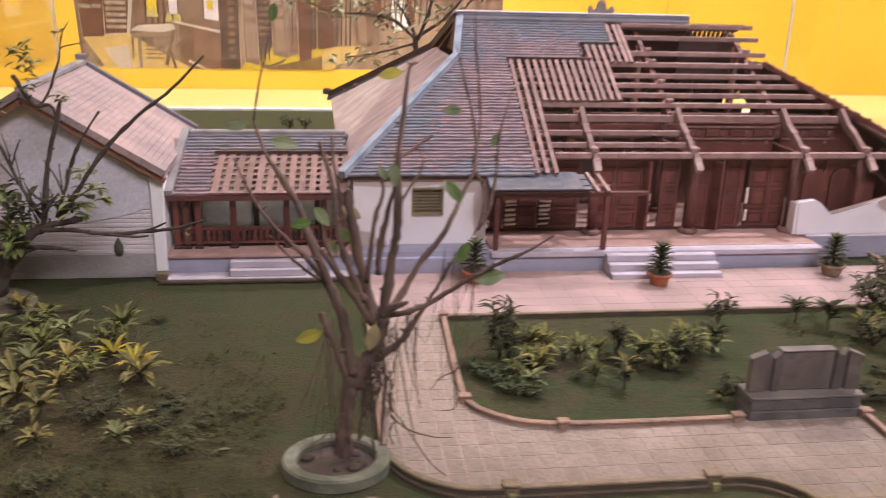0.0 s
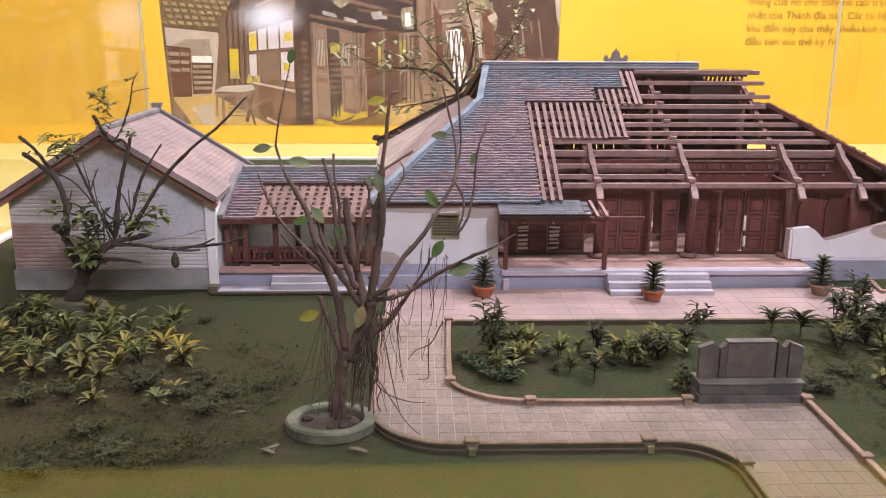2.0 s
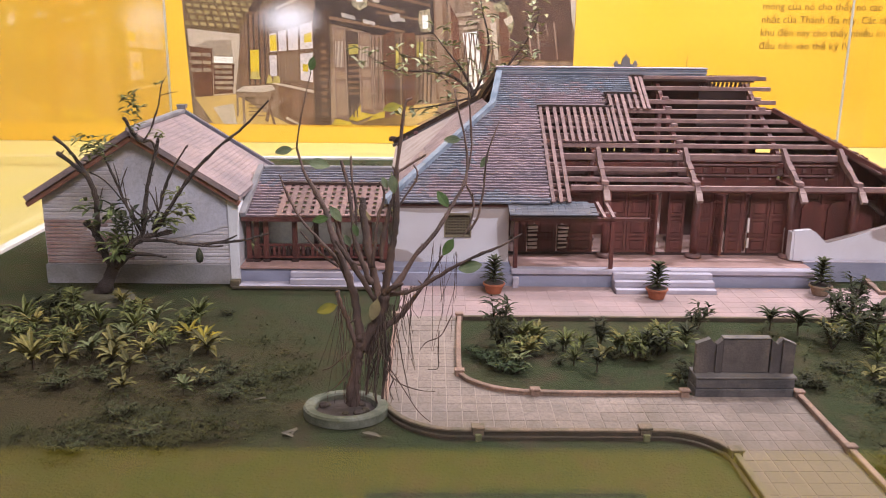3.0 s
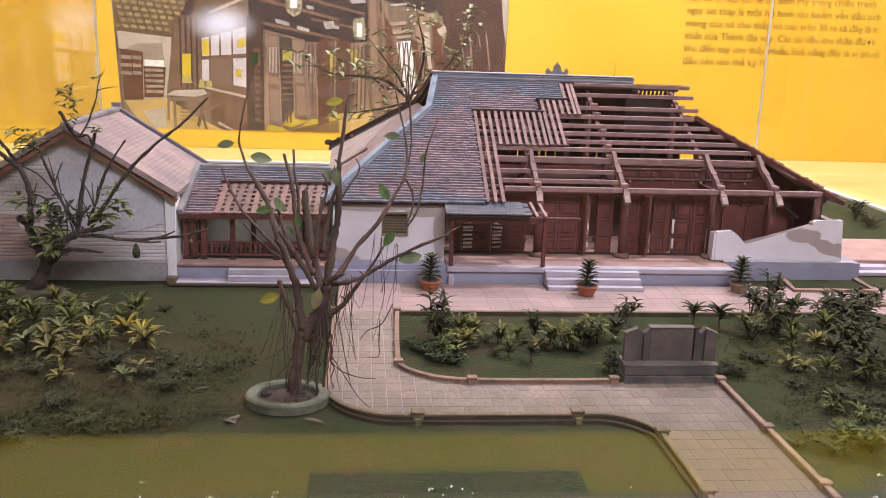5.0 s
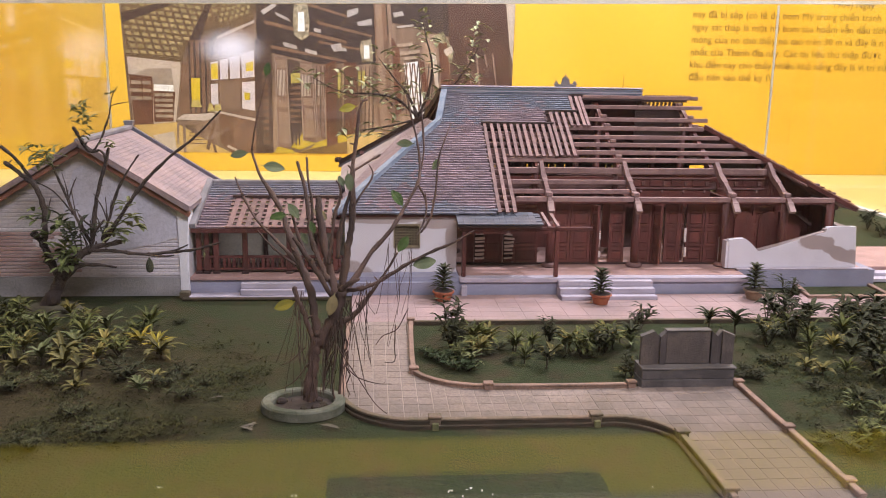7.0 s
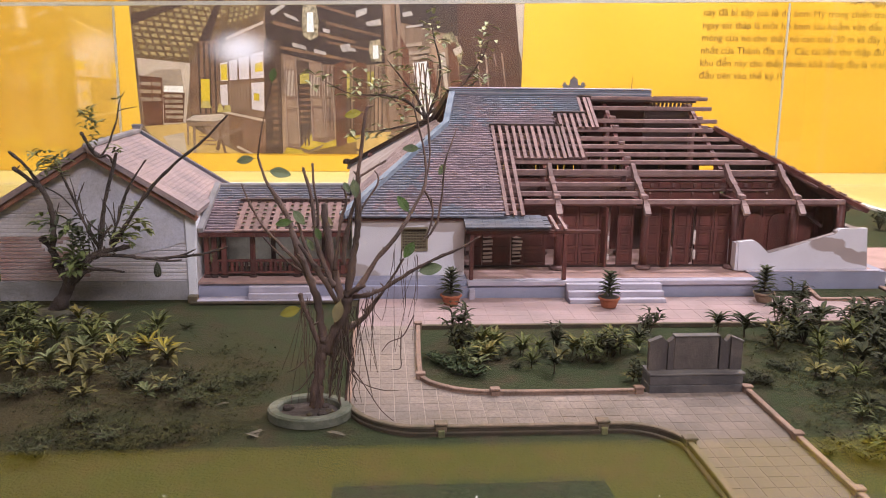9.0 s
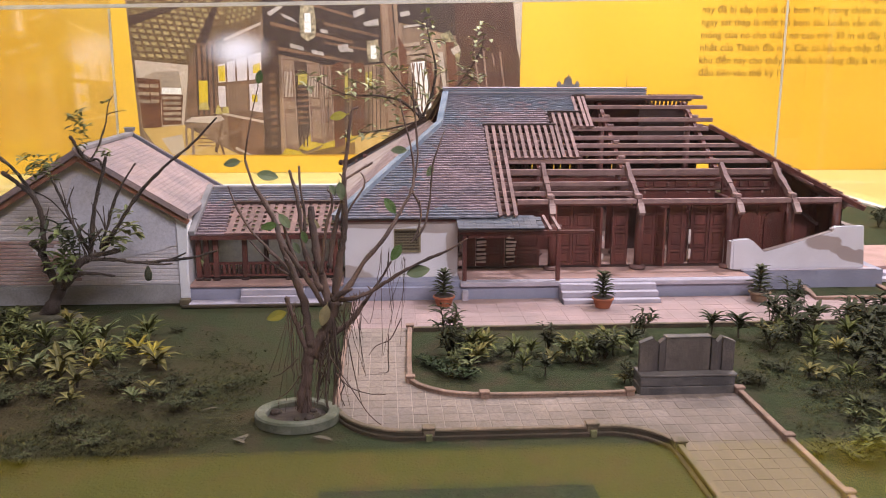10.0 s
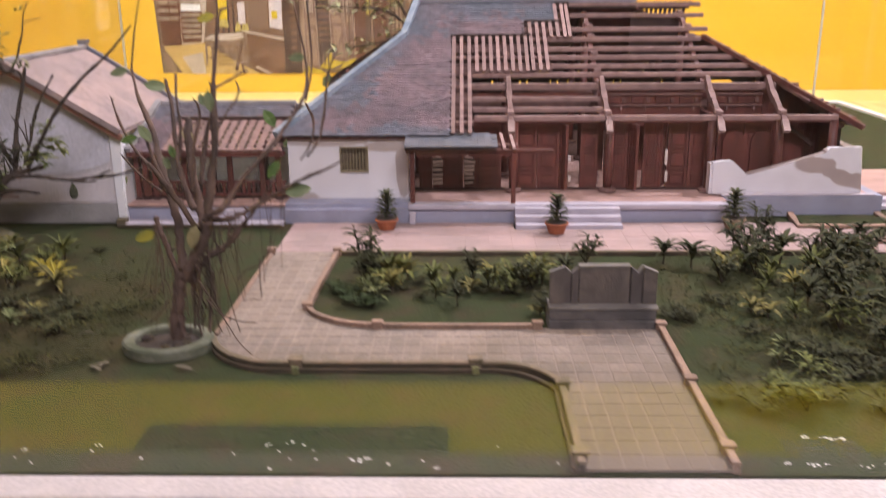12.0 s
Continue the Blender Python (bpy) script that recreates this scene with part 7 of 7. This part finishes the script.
limb([(-0.345, 1.292, 0.130), (-0.330, 1.294, 0.131), (-0.314, 1.296, 0.135), (-0.290, 1.298, 0.148), (-0.269, 1.299, 0.161), (-0.243, 1.301, 0.174), (-0.218, 1.303, 0.184), (-0.194, 1.305, 0.198)], (0.0036, 0.0027, 0.0023, 0.0021, 0.0019, 0.0016, 0.0013, 0.0009))
limb([(-0.349, 1.288, 0.131), (-0.340, 1.285, 0.140), (-0.327, 1.282, 0.146)], (0.0036, 0.0030, 0.0016))
limb([(-0.370, 1.280, 0.064), (-0.353, 1.290, 0.087), (-0.333, 1.300, 0.099), (-0.314, 1.310, 0.121), (-0.298, 1.320, 0.142), (-0.282, 1.330, 0.166)], (0.0038, 0.0036, 0.0030, 0.0022, 0.0016, 0.0012))
limb([(-0.348, 1.286, 0.100), (-0.346, 1.281, 0.071), (-0.348, 1.277, 0.038), (-0.350, 1.272, 0.007)], (0.0015, 0.0013, 0.0013, 0.0017))
limb([(-0.363, 1.282, 0.071), (-0.366, 1.283, 0.043), (-0.370, 1.284, 0.002)], (0.0012, 0.0011, 0.0013))
limb([(-0.354, 1.270, 0.095), (-0.354, 1.267, 0.062), (-0.358, 1.265, 0.032), (-0.355, 1.262, 0.009)], (0.0009, 0.0008, 0.0008, 0.0010))
# roots grown down along the trunk
random.seed(47)
for k in range(9):
    a = k * 0.70 + random.uniform(-0.2, 0.2)
    r, h = random.uniform(0.0042, 0.0056), random.uniform(0.025, 0.06)
    pts = []
    for i in range(8):
        f = i / 7
        ang = a + 0.7 * math.sin(f * 3 + k)
        rr = r * (1.5 - 0.65 * f) + random.uniform(-0.0008, 0.0008)
        pts.append((-0.383 + 0.004 * f + rr * math.cos(ang), 1.268 + rr * math.sin(ang), 0.003 + h * f))
    part("trunk_root", tube(bmesh.new(), pts, random.uniform(0.0009, 0.0017), 0.0006, 6), NB, near, smooth=True)
# hanging roots
random.seed(42)


def hanging(x, y, z, zend, sway, wild=0.0012):
    """A thread of root that wanders as it hangs and kinks once or twice."""
    n = 14
    px, py, vx = x, y, random.uniform(-0.0006, 0.0006)
    pts = []
    for k in range(n + 1):
        pts.append((px, py, z + (zend - z) * k / n))
        if random.random() < 0.22:
            vx = random.uniform(-1, 1) * wild
        px += vx + sway / n
        py += random.uniform(-0.0007, 0.0007)
    return tube(bmesh.new(), pts, random.choice((0.0003, 0.00036, 0.0005)), 0.00026, 5)


def roots(count, xa, xb, ya, yb, za, zb, ends, sway):
    for k in range(count):
        f = random.random()
        part("hanging_root", hanging(xa + (xb - xa) * f, random.uniform(ya, yb), za + (zb - za) * f + random.uniform(-0.006, 0.006), random.choice(ends), random.uniform(-sway, sway)), NB, near)


roots(13, -0.401, -0.383, 1.262, 1.284, 0.135, 0.120, (0.006, 0.008, 0.03, 0.05), 0.016)
roots(17, -0.372, -0.346, 1.262, 1.290, 0.088, 0.112, (0.004, 0.006, 0.012, 0.03), 0.018)
# a snarl of thicker roots beside the trunk
for k in range(16):
    x, y, z = random.uniform(-0.366, -0.340), random.uniform(1.266, 1.288), random.uniform(0.05, 0.105)
    pts = [(x, y, z)]
    for i in range(6):
        x, y, z = x + random.uniform(-0.0045, 0.0045), y + random.uniform(-0.002, 0.002), z - random.uniform(0.002, 0.011)
        pts.append((x, y, max(z, 0.006)))
    part("tangled_root", tube(bmesh.new(), pts, random.uniform(0.0006, 0.0012), 0.0005, 6), NB, near, smooth=True)
roots(18, -0.356, -0.330, 1.270, 1.300, 0.108, 0.126, (0.01, 0.03, 0.05, 0.07), 0.014)
roots(12, -0.338, -0.308, 1.284, 1.298, 0.132, 0.140, (0.06, 0.04, 0.08, 0.10), 0.018)
roots(9, -0.298, -0.266, 1.290, 1.300, 0.190, 0.178, (0.10, 0.075, 0.06, 0.12), 0.012)
for pts in ([(-0.345, 1.256, 0.055), (-0.330, 1.252, 0.040), (-0.308, 1.246, 0.034), (-0.290, 1.243, 0.034)], [(-0.352, 1.258, 0.075), (-0.330, 1.25, 0.042), (-0.308, 1.238, 0.012), (-0.290, 1.230, -0.0005)], [(-0.272, 1.258, 0.118), (-0.284, 1.255, 0.095), (-0.300, 1.252, 0.088), (-0.308, 1.25, 0.078)], [(-0.386, 1.256, 0.075), (-0.402, 1.252, 0.060), (-0.414, 1.25, 0.055)], [(-0.384, 1.256, 0.055), (-0.398, 1.254, 0.036), (-0.412, 1.25, 0.028)], [(-0.286, 1.256, 0.10), (-0.287, 1.254, 0.075), (-0.287, 1.252, 0.058), (-0.298, 1.25, 0.057)]):
    limb(pts, (0.0007, 0.0004))
lv = bmesh.new()
oval_leaf(lv, (-0.467, 1.440, 0.273), 3.5, 1.2, -0.15)
oval_leaf(lv, (-0.453, 1.430, 0.258), -0.25, 1.5, -0.12)
oval_leaf(lv, (-0.407, 1.280, 0.235), -0.5, 1.1, -1.1)
oval_leaf(lv, (-0.340, 1.306, 0.267), -1.4, 1.15, -1.1)
oval_leaf(lv, (-0.344, 1.306, 0.247), 1.9, 0.8, 0.7)
oval_leaf(lv, (-0.257, 1.440, 0.286), 3.3, 1.15, 0.02)
oval_leaf(lv, (-0.227, 1.410, 0.272), -2.0, 0.9, -0.7)
oval_leaf(lv, (-0.269, 1.300, 0.157), 0.15, 1.55, 0.2)
oval_leaf(lv, (-0.394, 1.310, 0.196), -1.0, 0.8, -1.0)
part("leaves", lv, leaf_mat("fig_leaf", (0.20, 0.235, 0.13), (0.13, 0.165, 0.08)), near, "few smooth grey-green leaves")
lv = bmesh.new()
oval_leaf(lv, (-0.275, 1.325, 0.221), 2.2, 1.25, 0.9)
oval_leaf(lv, (-0.405, 1.280, 0.221), 3.5, 1.0, -0.15)
oval_leaf(lv, (-0.269, 1.310, 0.193), -2.0, 1.2, -0.6)
oval_leaf(lv, (-0.445, 1.440, 0.366), 1.3, 1.0, 1.4)
oval_leaf(lv, (-0.383, 1.300, 0.211), -1.2, 0.8, -0.9)
part("deep_leaves", lv, leaf_mat("deep_fig_leaf", (0.075, 0.125, 0.03), (0.05, 0.085, 0.022)), near, "deep green leaves")
lv = bmesh.new()
oval_leaf(lv, (-0.398, 1.285, 0.120), 3.5, 1.3, -0.3)
oval_leaf(lv, (-0.328, 1.322, 0.339), 2.9, 1.1, -0.2)
part("yellow_leaves", lv, leaf_mat("yellowed_leaf", (0.40, 0.34, 0.05), (0.30, 0.28, 0.06)), near, "yellowing leaves")
lv = bmesh.new()
oval_leaf(lv, (-0.354, 1.275, 0.133), -1.9, 1.35, -1.3)
oval_leaf(lv, (-0.384, 1.340, 0.218), -0.6, 1.1, -0.5)
part("dry_leaves", lv, leaf_mat("tan_leaf", (0.30, 0.25, 0.13), (0.22, 0.17, 0.09)), near, "dry tan leaves")
ringm = mat("mossy_stone_ring", (0.20, 0.20, 0.15), (0.10, 0.108, 0.068), 40, 0.9, 0.4)
ring = thing("tree_ring", "round mossy stone ring round the tree's foot", "planter", (-0.390, 1.258, 0.0))
bm = bmesh.new()
N = 40
prof = [(0.0345, 0.0), (0.0475, 0.0), (0.0475, 0.0095), (0.0455, 0.0115), (0.0365, 0.0115), (0.0345, 0.0095)]
rows = [[bm.verts.new((-0.390 + r * math.cos(6.2832 * k / N), 1.258 + r * 0.86 * math.sin(6.2832 * k / N), z)) for r, z in prof] for k in range(N)]
for k in range(N):
    a, b = rows[k], rows[(k + 1) % N]
    for i in range(6):
        bm.faces.new((a[i], a[(i + 1) % 6], b[(i + 1) % 6], b[i]))
part("stone_ring", bm, ringm, ring)
part("soil", lathe(bmesh.new(), [(0.033, 0.0), (0.033, 0.004), (0.014, 0.0062)], -0.390, 1.258, 20), M_BARKG, ring, "dark soil with litter")
for k in range(9):
    a, r = random.uniform(0, 6.28), random.uniform(0.016, 0.03)
    x, y, s = -0.39 + r * math.cos(a), 1.258 + r * 0.8 * math.sin(a), random.uniform(0.003, 0.006)
    part("pebble", B(x - s, x + s, y - s * 0.7, y + s * 0.7, 0.003, 0.005 + s * 1.1, bevel=s * 0.5), M_STEM if k % 3 else M_BARKG, ring)

west, WB = tree("fruit_tree", "low spreading tree with a leaning trunk and hanging fruit", (-0.815, 1.678, 0.0), M_BARKG)
CUR = (west, WB)
random.seed(43)
limb([(-0.830, 1.676, -0.008), (-0.809, 1.675, 0.020), (-0.797, 1.675, 0.043), (-0.787, 1.674, 0.065)], (0.0102, 0.0094, 0.0094, 0.0090))
limb([(-0.794, 1.673, 0.049), (-0.806, 1.672, 0.075), (-0.813, 1.670, 0.102), (-0.822, 1.669, 0.118), (-0.828, 1.668, 0.123)], (0.0068, 0.0057, 0.0049, 0.0045, 0.0041))
limb([(-0.812, 1.668, 0.102), (-0.808, 1.665, 0.133), (-0.808, 1.663, 0.170), (-0.817, 1.660, 0.197), (-0.833, 1.658, 0.214), (-0.855, 1.655, 0.233)], (0.0049, 0.0045, 0.0041, 0.0034, 0.0033, 0.0030))
limb([(-0.813, 1.664, 0.188), (-0.826, 1.665, 0.212), (-0.844, 1.667, 0.237), (-0.864, 1.668, 0.255)], (0.0033, 0.0030, 0.0025, 0.0023))
limb([(-0.789, 1.674, 0.060), (-0.766, 1.672, 0.084), (-0.745, 1.671, 0.098), (-0.720, 1.670, 0.105), (-0.697, 1.668, 0.110)], (0.0068, 0.0057, 0.0049, 0.0039, 0.0030))
limb([(-0.787, 1.670, 0.050), (-0.765, 1.665, 0.071), (-0.739, 1.660, 0.076), (-0.703, 1.655, 0.073)], (0.0049, 0.0038, 0.0027, 0.0014))
limb([(-0.747, 1.668, 0.096), (-0.707, 1.665, 0.096), (-0.669, 1.662, 0.092), (-0.623, 1.658, 0.096), (-0.594, 1.655, 0.108)], (0.0033, 0.0025, 0.0023, 0.0020, 0.0011))
limb([(-0.633, 1.657, 0.095), (-0.594, 1.655, 0.099), (-0.568, 1.652, 0.105), (-0.544, 1.650, 0.113)], (0.0020, 0.0020, 0.0018, 0.0014))
limb([(-0.663, 1.658, 0.092), (-0.637, 1.655, 0.090), (-0.615, 1.652, 0.092)], (0.0016, 0.0015, 0.0011))
limb([(-0.743, 1.670, 0.099), (-0.740, 1.672, 0.120), (-0.737, 1.674, 0.146), (-0.730, 1.676, 0.186), (-0.717, 1.678, 0.229), (-0.711, 1.680, 0.253)], (0.0039, 0.0034, 0.0033, 0.0032, 0.0029, 0.0021))
limb([(-0.716, 1.682, 0.235), (-0.723, 1.681, 0.249), (-0.736, 1.680, 0.247), (-0.744, 1.678, 0.254), (-0.752, 1.677, 0.269), (-0.760, 1.676, 0.284)], (0.0020, 0.0018, 0.0025, 0.0030, 0.0027, 0.0023))
limb([(-0.736, 1.680, 0.246), (-0.722, 1.680, 0.265), (-0.712, 1.679, 0.290), (-0.706, 1.679, 0.305), (-0.702, 1.678, 0.317), (-0.676, 1.678, 0.323)], (0.0018, 0.0015, 0.0013, 0.0010, 0.0007, 0.0005))
limb([(-0.706, 1.678, 0.305), (-0.701, 1.679, 0.331), (-0.692, 1.680, 0.346)], (0.0009, 0.0007, 0.0005))
limb([(-0.744, 1.676, 0.105), (-0.763, 1.679, 0.139), (-0.781, 1.682, 0.183), (-0.796, 1.685, 0.222), (-0.807, 1.688, 0.245)], (0.0027, 0.0024, 0.0021, 0.0018, 0.0014))
limb([(-0.752, 1.678, 0.124), (-0.774, 1.680, 0.157), (-0.798, 1.682, 0.186), (-0.821, 1.684, 0.199)], (0.0016, 0.0014, 0.0011, 0.0009))
limb([(-0.726, 1.668, 0.113), (-0.711, 1.666, 0.151), (-0.697, 1.664, 0.191), (-0.676, 1.662, 0.226), (-0.662, 1.660, 0.245)], (0.0025, 0.0023, 0.0020, 0.0016, 0.0012))
limb([(-0.723, 1.670, 0.110), (-0.701, 1.665, 0.142), (-0.678, 1.660, 0.175), (-0.646, 1.655, 0.214), (-0.612, 1.650, 0.245), (-0.574, 1.645, 0.275), (-0.535, 1.640, 0.314)], (0.0033, 0.0032, 0.0029, 0.0025, 0.0023, 0.0018, 0.0012))
limb([(-0.739, 1.655, 0.116), (-0.729, 1.652, 0.132), (-0.715, 1.650, 0.147)], (0.0023, 0.0023, 0.0016))
limb([(-0.729, 1.655, 0.132), (-0.743, 1.652, 0.143), (-0.751, 1.650, 0.155)], (0.0016, 0.0014, 0.0009))
# young twigs rising from the crown
BEARERS = (((-0.743, 1.670, 0.099), (-0.737, 1.674, 0.146)), ((-0.744, 1.676, 0.105), (-0.763, 1.679, 0.139)), ((-0.812, 1.668, 0.102), (-0.808, 1.664, 0.152)), ((-0.726, 1.668, 0.113), (-0.704, 1.665, 0.171)), ((-0.766, 1.672, 0.084), (-0.720, 1.670, 0.105)), ((-0.763, 1.679, 0.139), (-0.781, 1.682, 0.183)))
for k in range(24):
    a, b = BEARERS[k % 6]
    x, y, z = Vector(a).lerp(Vector(b), random.uniform(0.05, 0.95))
    lean, h = random.uniform(-0.5, 0.45), random.uniform(0.018, 0.050)
    limb([(x, y, z), (x + lean * h * 0.4, y, z + h * 0.5), (x + lean * h, y + random.uniform(-0.006, 0.006), z + h)], (0.0011, 0.0009, 0.0006))


def tuft(bm, x, y, z, n, s, r, slim=0.5):
    for k in range(n):
        a = random.uniform(0, 6.28)
        leaf(bm, (x + random.uniform(-r, r), y + random.uniform(-r, r), z + random.uniform(-r, r)), (math.cos(a), math.sin(a), random.uniform(-0.3, 0.9)), s * random.uniform(0.7, 1.2), s * slim, 0.7)


random.seed(44)
for nm, material, label, clumps in (
        ("pale_leaves", leaf_mat("pale_tree_leaf", (0.30, 0.30, 0.12), (0.17, 0.19, 0.08)), "tufts of pale olive leaves", ((-0.815, 0.243, 26, 0.013, 0.016), (-0.800, 0.232, 18, 0.013, 0.012), (-0.785, 0.252, 10, 0.011, 0.008), (-0.747, 0.310, 18, 0.012, 0.010), (-0.738, 0.295, 12, 0.012, 0.008), (-0.735, 0.275, 8, 0.011, 0.008), (-0.708, 0.258, 8, 0.012, 0.008), (-0.688, 0.166, 8, 0.014, 0.007), (-0.680, 0.142, 14, 0.018, 0.009), (-0.700, 0.128, 10, 0.018, 0.008), (-0.700, 0.335, 4, 0.012, 0.004))),
        ("leaves", leaf_mat("fresh_tree_leaf", (0.19, 0.22, 0.075), (0.105, 0.13, 0.045)), "bright green broad leaves", ((-0.786, 0.092, 22, 0.020, 0.010), (-0.778, 0.080, 14, 0.020, 0.008), (-0.795, 0.135, 12, 0.018, 0.010), (-0.818, 0.150, 10, 0.016, 0.010), (-0.700, 0.120, 8, 0.016, 0.008), (-0.775, 0.11, 8, 0.018, 0.008))),
        ("dark_leaves", leaf_mat("dark_tree_leaf", (0.060, 0.068, 0.030), (0.035, 0.042, 0.020)), "dark shaded leaves", ((-0.790, 0.142, 9, 0.019, 0.012), (-0.765, 0.125, 10, 0.019, 0.014), (-0.745, 0.118, 8, 0.016, 0.010), (-0.728, 0.128, 6, 0.013, 0.008)))):
    lv = bmesh.new()
    for px, pz, n, s, r in clumps:
        tuft(lv, px, 1.664, pz, int(n * 1.35), s * 1.35, r * 1.1, 0.46)
    part(nm, lv, material, west, label)
part("fruit", lathe(bmesh.new(), [(0.0012, 0.0875), (0.003, 0.084), (0.0055, 0.078), (0.0062, 0.071), (0.0045, 0.0655), (0.001, 0.0635)], -0.6535, 1.657, 10), mat("dark_fruit", (0.06, 0.065, 0.035), None, 80, 0.7, 0.6), west, "dark hanging fruit", smooth=True)
lv = bmesh.new()
for k in range(6):
    leaf(lv, (-0.571, 1.65, 0.098), (0.5 + 0.3 * math.cos(k), math.sin(k * 1.3) * 0.5, 0.6 * math.cos(k * 1.1)), 0.012, 0.003, 0.1)
part("pale_buds", lv, L_PALE, west)
foot = thing("tree_mound", "low pale earth mound round the tree's foot", "mound", (-0.815, 1.67, 0))
part("earth", lathe(bmesh.new(), [(0.05, -0.002), (0.043, 0.005), (0.028, 0.0075), (0.012, 0.0078)], -0.812, 1.668, 20), mat("pale_earth", (0.13, 0.112, 0.070), (0.075, 0.070, 0.042), 40, 0.95, 0.8), foot)

rear_tree, RB = tree("rear_tree", "thin leafy tree behind the main house", (-0.175, 2.56, 0.0), M_BARKG)
CUR = (rear_tree, RB)
random.seed(45)
limb([(-0.175, 2.560, 0.052), (-0.181, 2.560, 0.154), (-0.192, 2.560, 0.218), (-0.200, 2.560, 0.267)], (0.01, 0.005))
limb([(-0.197, 2.560, 0.253), (-0.244, 2.545, 0.295), (-0.300, 2.530, 0.309), (-0.383, 2.515, 0.314), (-0.457, 2.500, 0.349)], (0.004, 0.001))
limb([(-0.193, 2.560, 0.253), (-0.222, 2.567, 0.309), (-0.258, 2.573, 0.353), (-0.293, 2.580, 0.397)], (0.004, 0.001))
limb([(-0.193, 2.560, 0.253), (-0.169, 2.560, 0.310), (-0.159, 2.560, 0.380), (-0.175, 2.560, 0.448), (-0.183, 2.560, 0.489)], (0.0045, 0.001))
limb([(-0.193, 2.560, 0.261), (-0.137, 2.558, 0.297), (-0.088, 2.555, 0.354), (-0.048, 2.552, 0.417), (-0.038, 2.550, 0.465)], (0.004, 0.001))
limb([(-0.258, 2.550, 0.281), (-0.314, 2.525, 0.329), (-0.369, 2.500, 0.349)], (0.002, 0.0008))
limb([(-0.129, 2.560, 0.304), (-0.101, 2.560, 0.312), (-0.059, 2.560, 0.357)], (0.002, 0.0008))
limb([(-0.193, 2.560, 0.246), (-0.257, 2.540, 0.232), (-0.314, 2.520, 0.223), (-0.355, 2.500, 0.220)], (0.003, 0.001))

limb([(-0.175, 2.560, 0.0), (-0.175, 2.560, 0.052)], (0.012, 0.0095))
lv = bmesh.new()
random.seed(46)
for x, y, z, n, s in ((-0.244, 2.545, 0.295, 9, 0.030), (-0.300, 2.530, 0.309, 9, 0.030), (-0.383, 2.515, 0.314, 9, 0.030), (-0.457, 2.500, 0.349, 9, 0.030), (-0.222, 2.567, 0.309, 9, 0.030), (-0.258, 2.573, 0.353, 9, 0.030), (-0.293, 2.580, 0.397, 9, 0.030), (-0.169, 2.560, 0.310, 9, 0.030), (-0.159, 2.560, 0.380, 9, 0.030), (-0.175, 2.560, 0.448, 9, 0.030), (-0.183, 2.560, 0.489, 9, 0.030), (-0.137, 2.558, 0.297, 9, 0.030), (-0.088, 2.555, 0.354, 9, 0.030), (-0.048, 2.552, 0.417, 9, 0.030), (-0.038, 2.550, 0.465, 9, 0.030), (-0.314, 2.525, 0.329, 9, 0.030), (-0.369, 2.500, 0.349, 9, 0.030), (-0.101, 2.560, 0.312, 9, 0.030), (-0.059, 2.560, 0.357, 9, 0.030), (-0.257, 2.540, 0.232, 9, 0.030), (-0.314, 2.520, 0.223, 9, 0.030), (-0.355, 2.500, 0.220, 9, 0.030), ):
    tuft(lv, x, y, z, int(n * 1.3), s * 0.95, 0.024, 0.58)
part("leaves", lv, leaf_mat("rear_tree_leaf", (0.42, 0.42, 0.26), (0.24, 0.26, 0.14)), rear_tree, "sparse grey-green leaves")

# ---- the east end: small lawn bed, steps and terrace ----
kerb("east_bed_kerb", "salmon kerb round the small east lawn", [(0.455, 1.795), (0.448, 1.755), (0.440, 1.712), (0.50, 1.712), (0.585, 1.712), (0.590, 1.755), (0.594, 1.795)], 0.010, 0.008, M_CURB)
lawn = thing("east_lawn", "small green lawn bed beside the house", "lawn", (0.52, 1.75, 0.0))
part("turf", B(0.452, 0.585, 1.718, 1.783, 0.0, 0.0045, bevel=0.001), M_GRASS, lawn)
kerb("east_lawn_kerb", "salmon kerb along the yard's east edge", [(0.455, 1.655), (0.47, 1.635), (0.56, 1.630), (0.70, 1.628)], 0.010, 0.008, M_CURB)
ter = thing("east_terrace", "rose tiled terrace with pale steps beside the house", "terrace", (0.75, 1.95, 0.0))
part("terrace_floor", B(0.606, 1.0, 1.875, 2.06, 0, 0.02, bevel=0.001), M_TERRA, ter)
for k in range(2):
    part("step", B(0.606, 0.70, 1.83 + 0.02 * k, 1.8748, 0.0065 * k, 0.0065 * (k + 1), bevel=0.0006), M_STONE, ter)
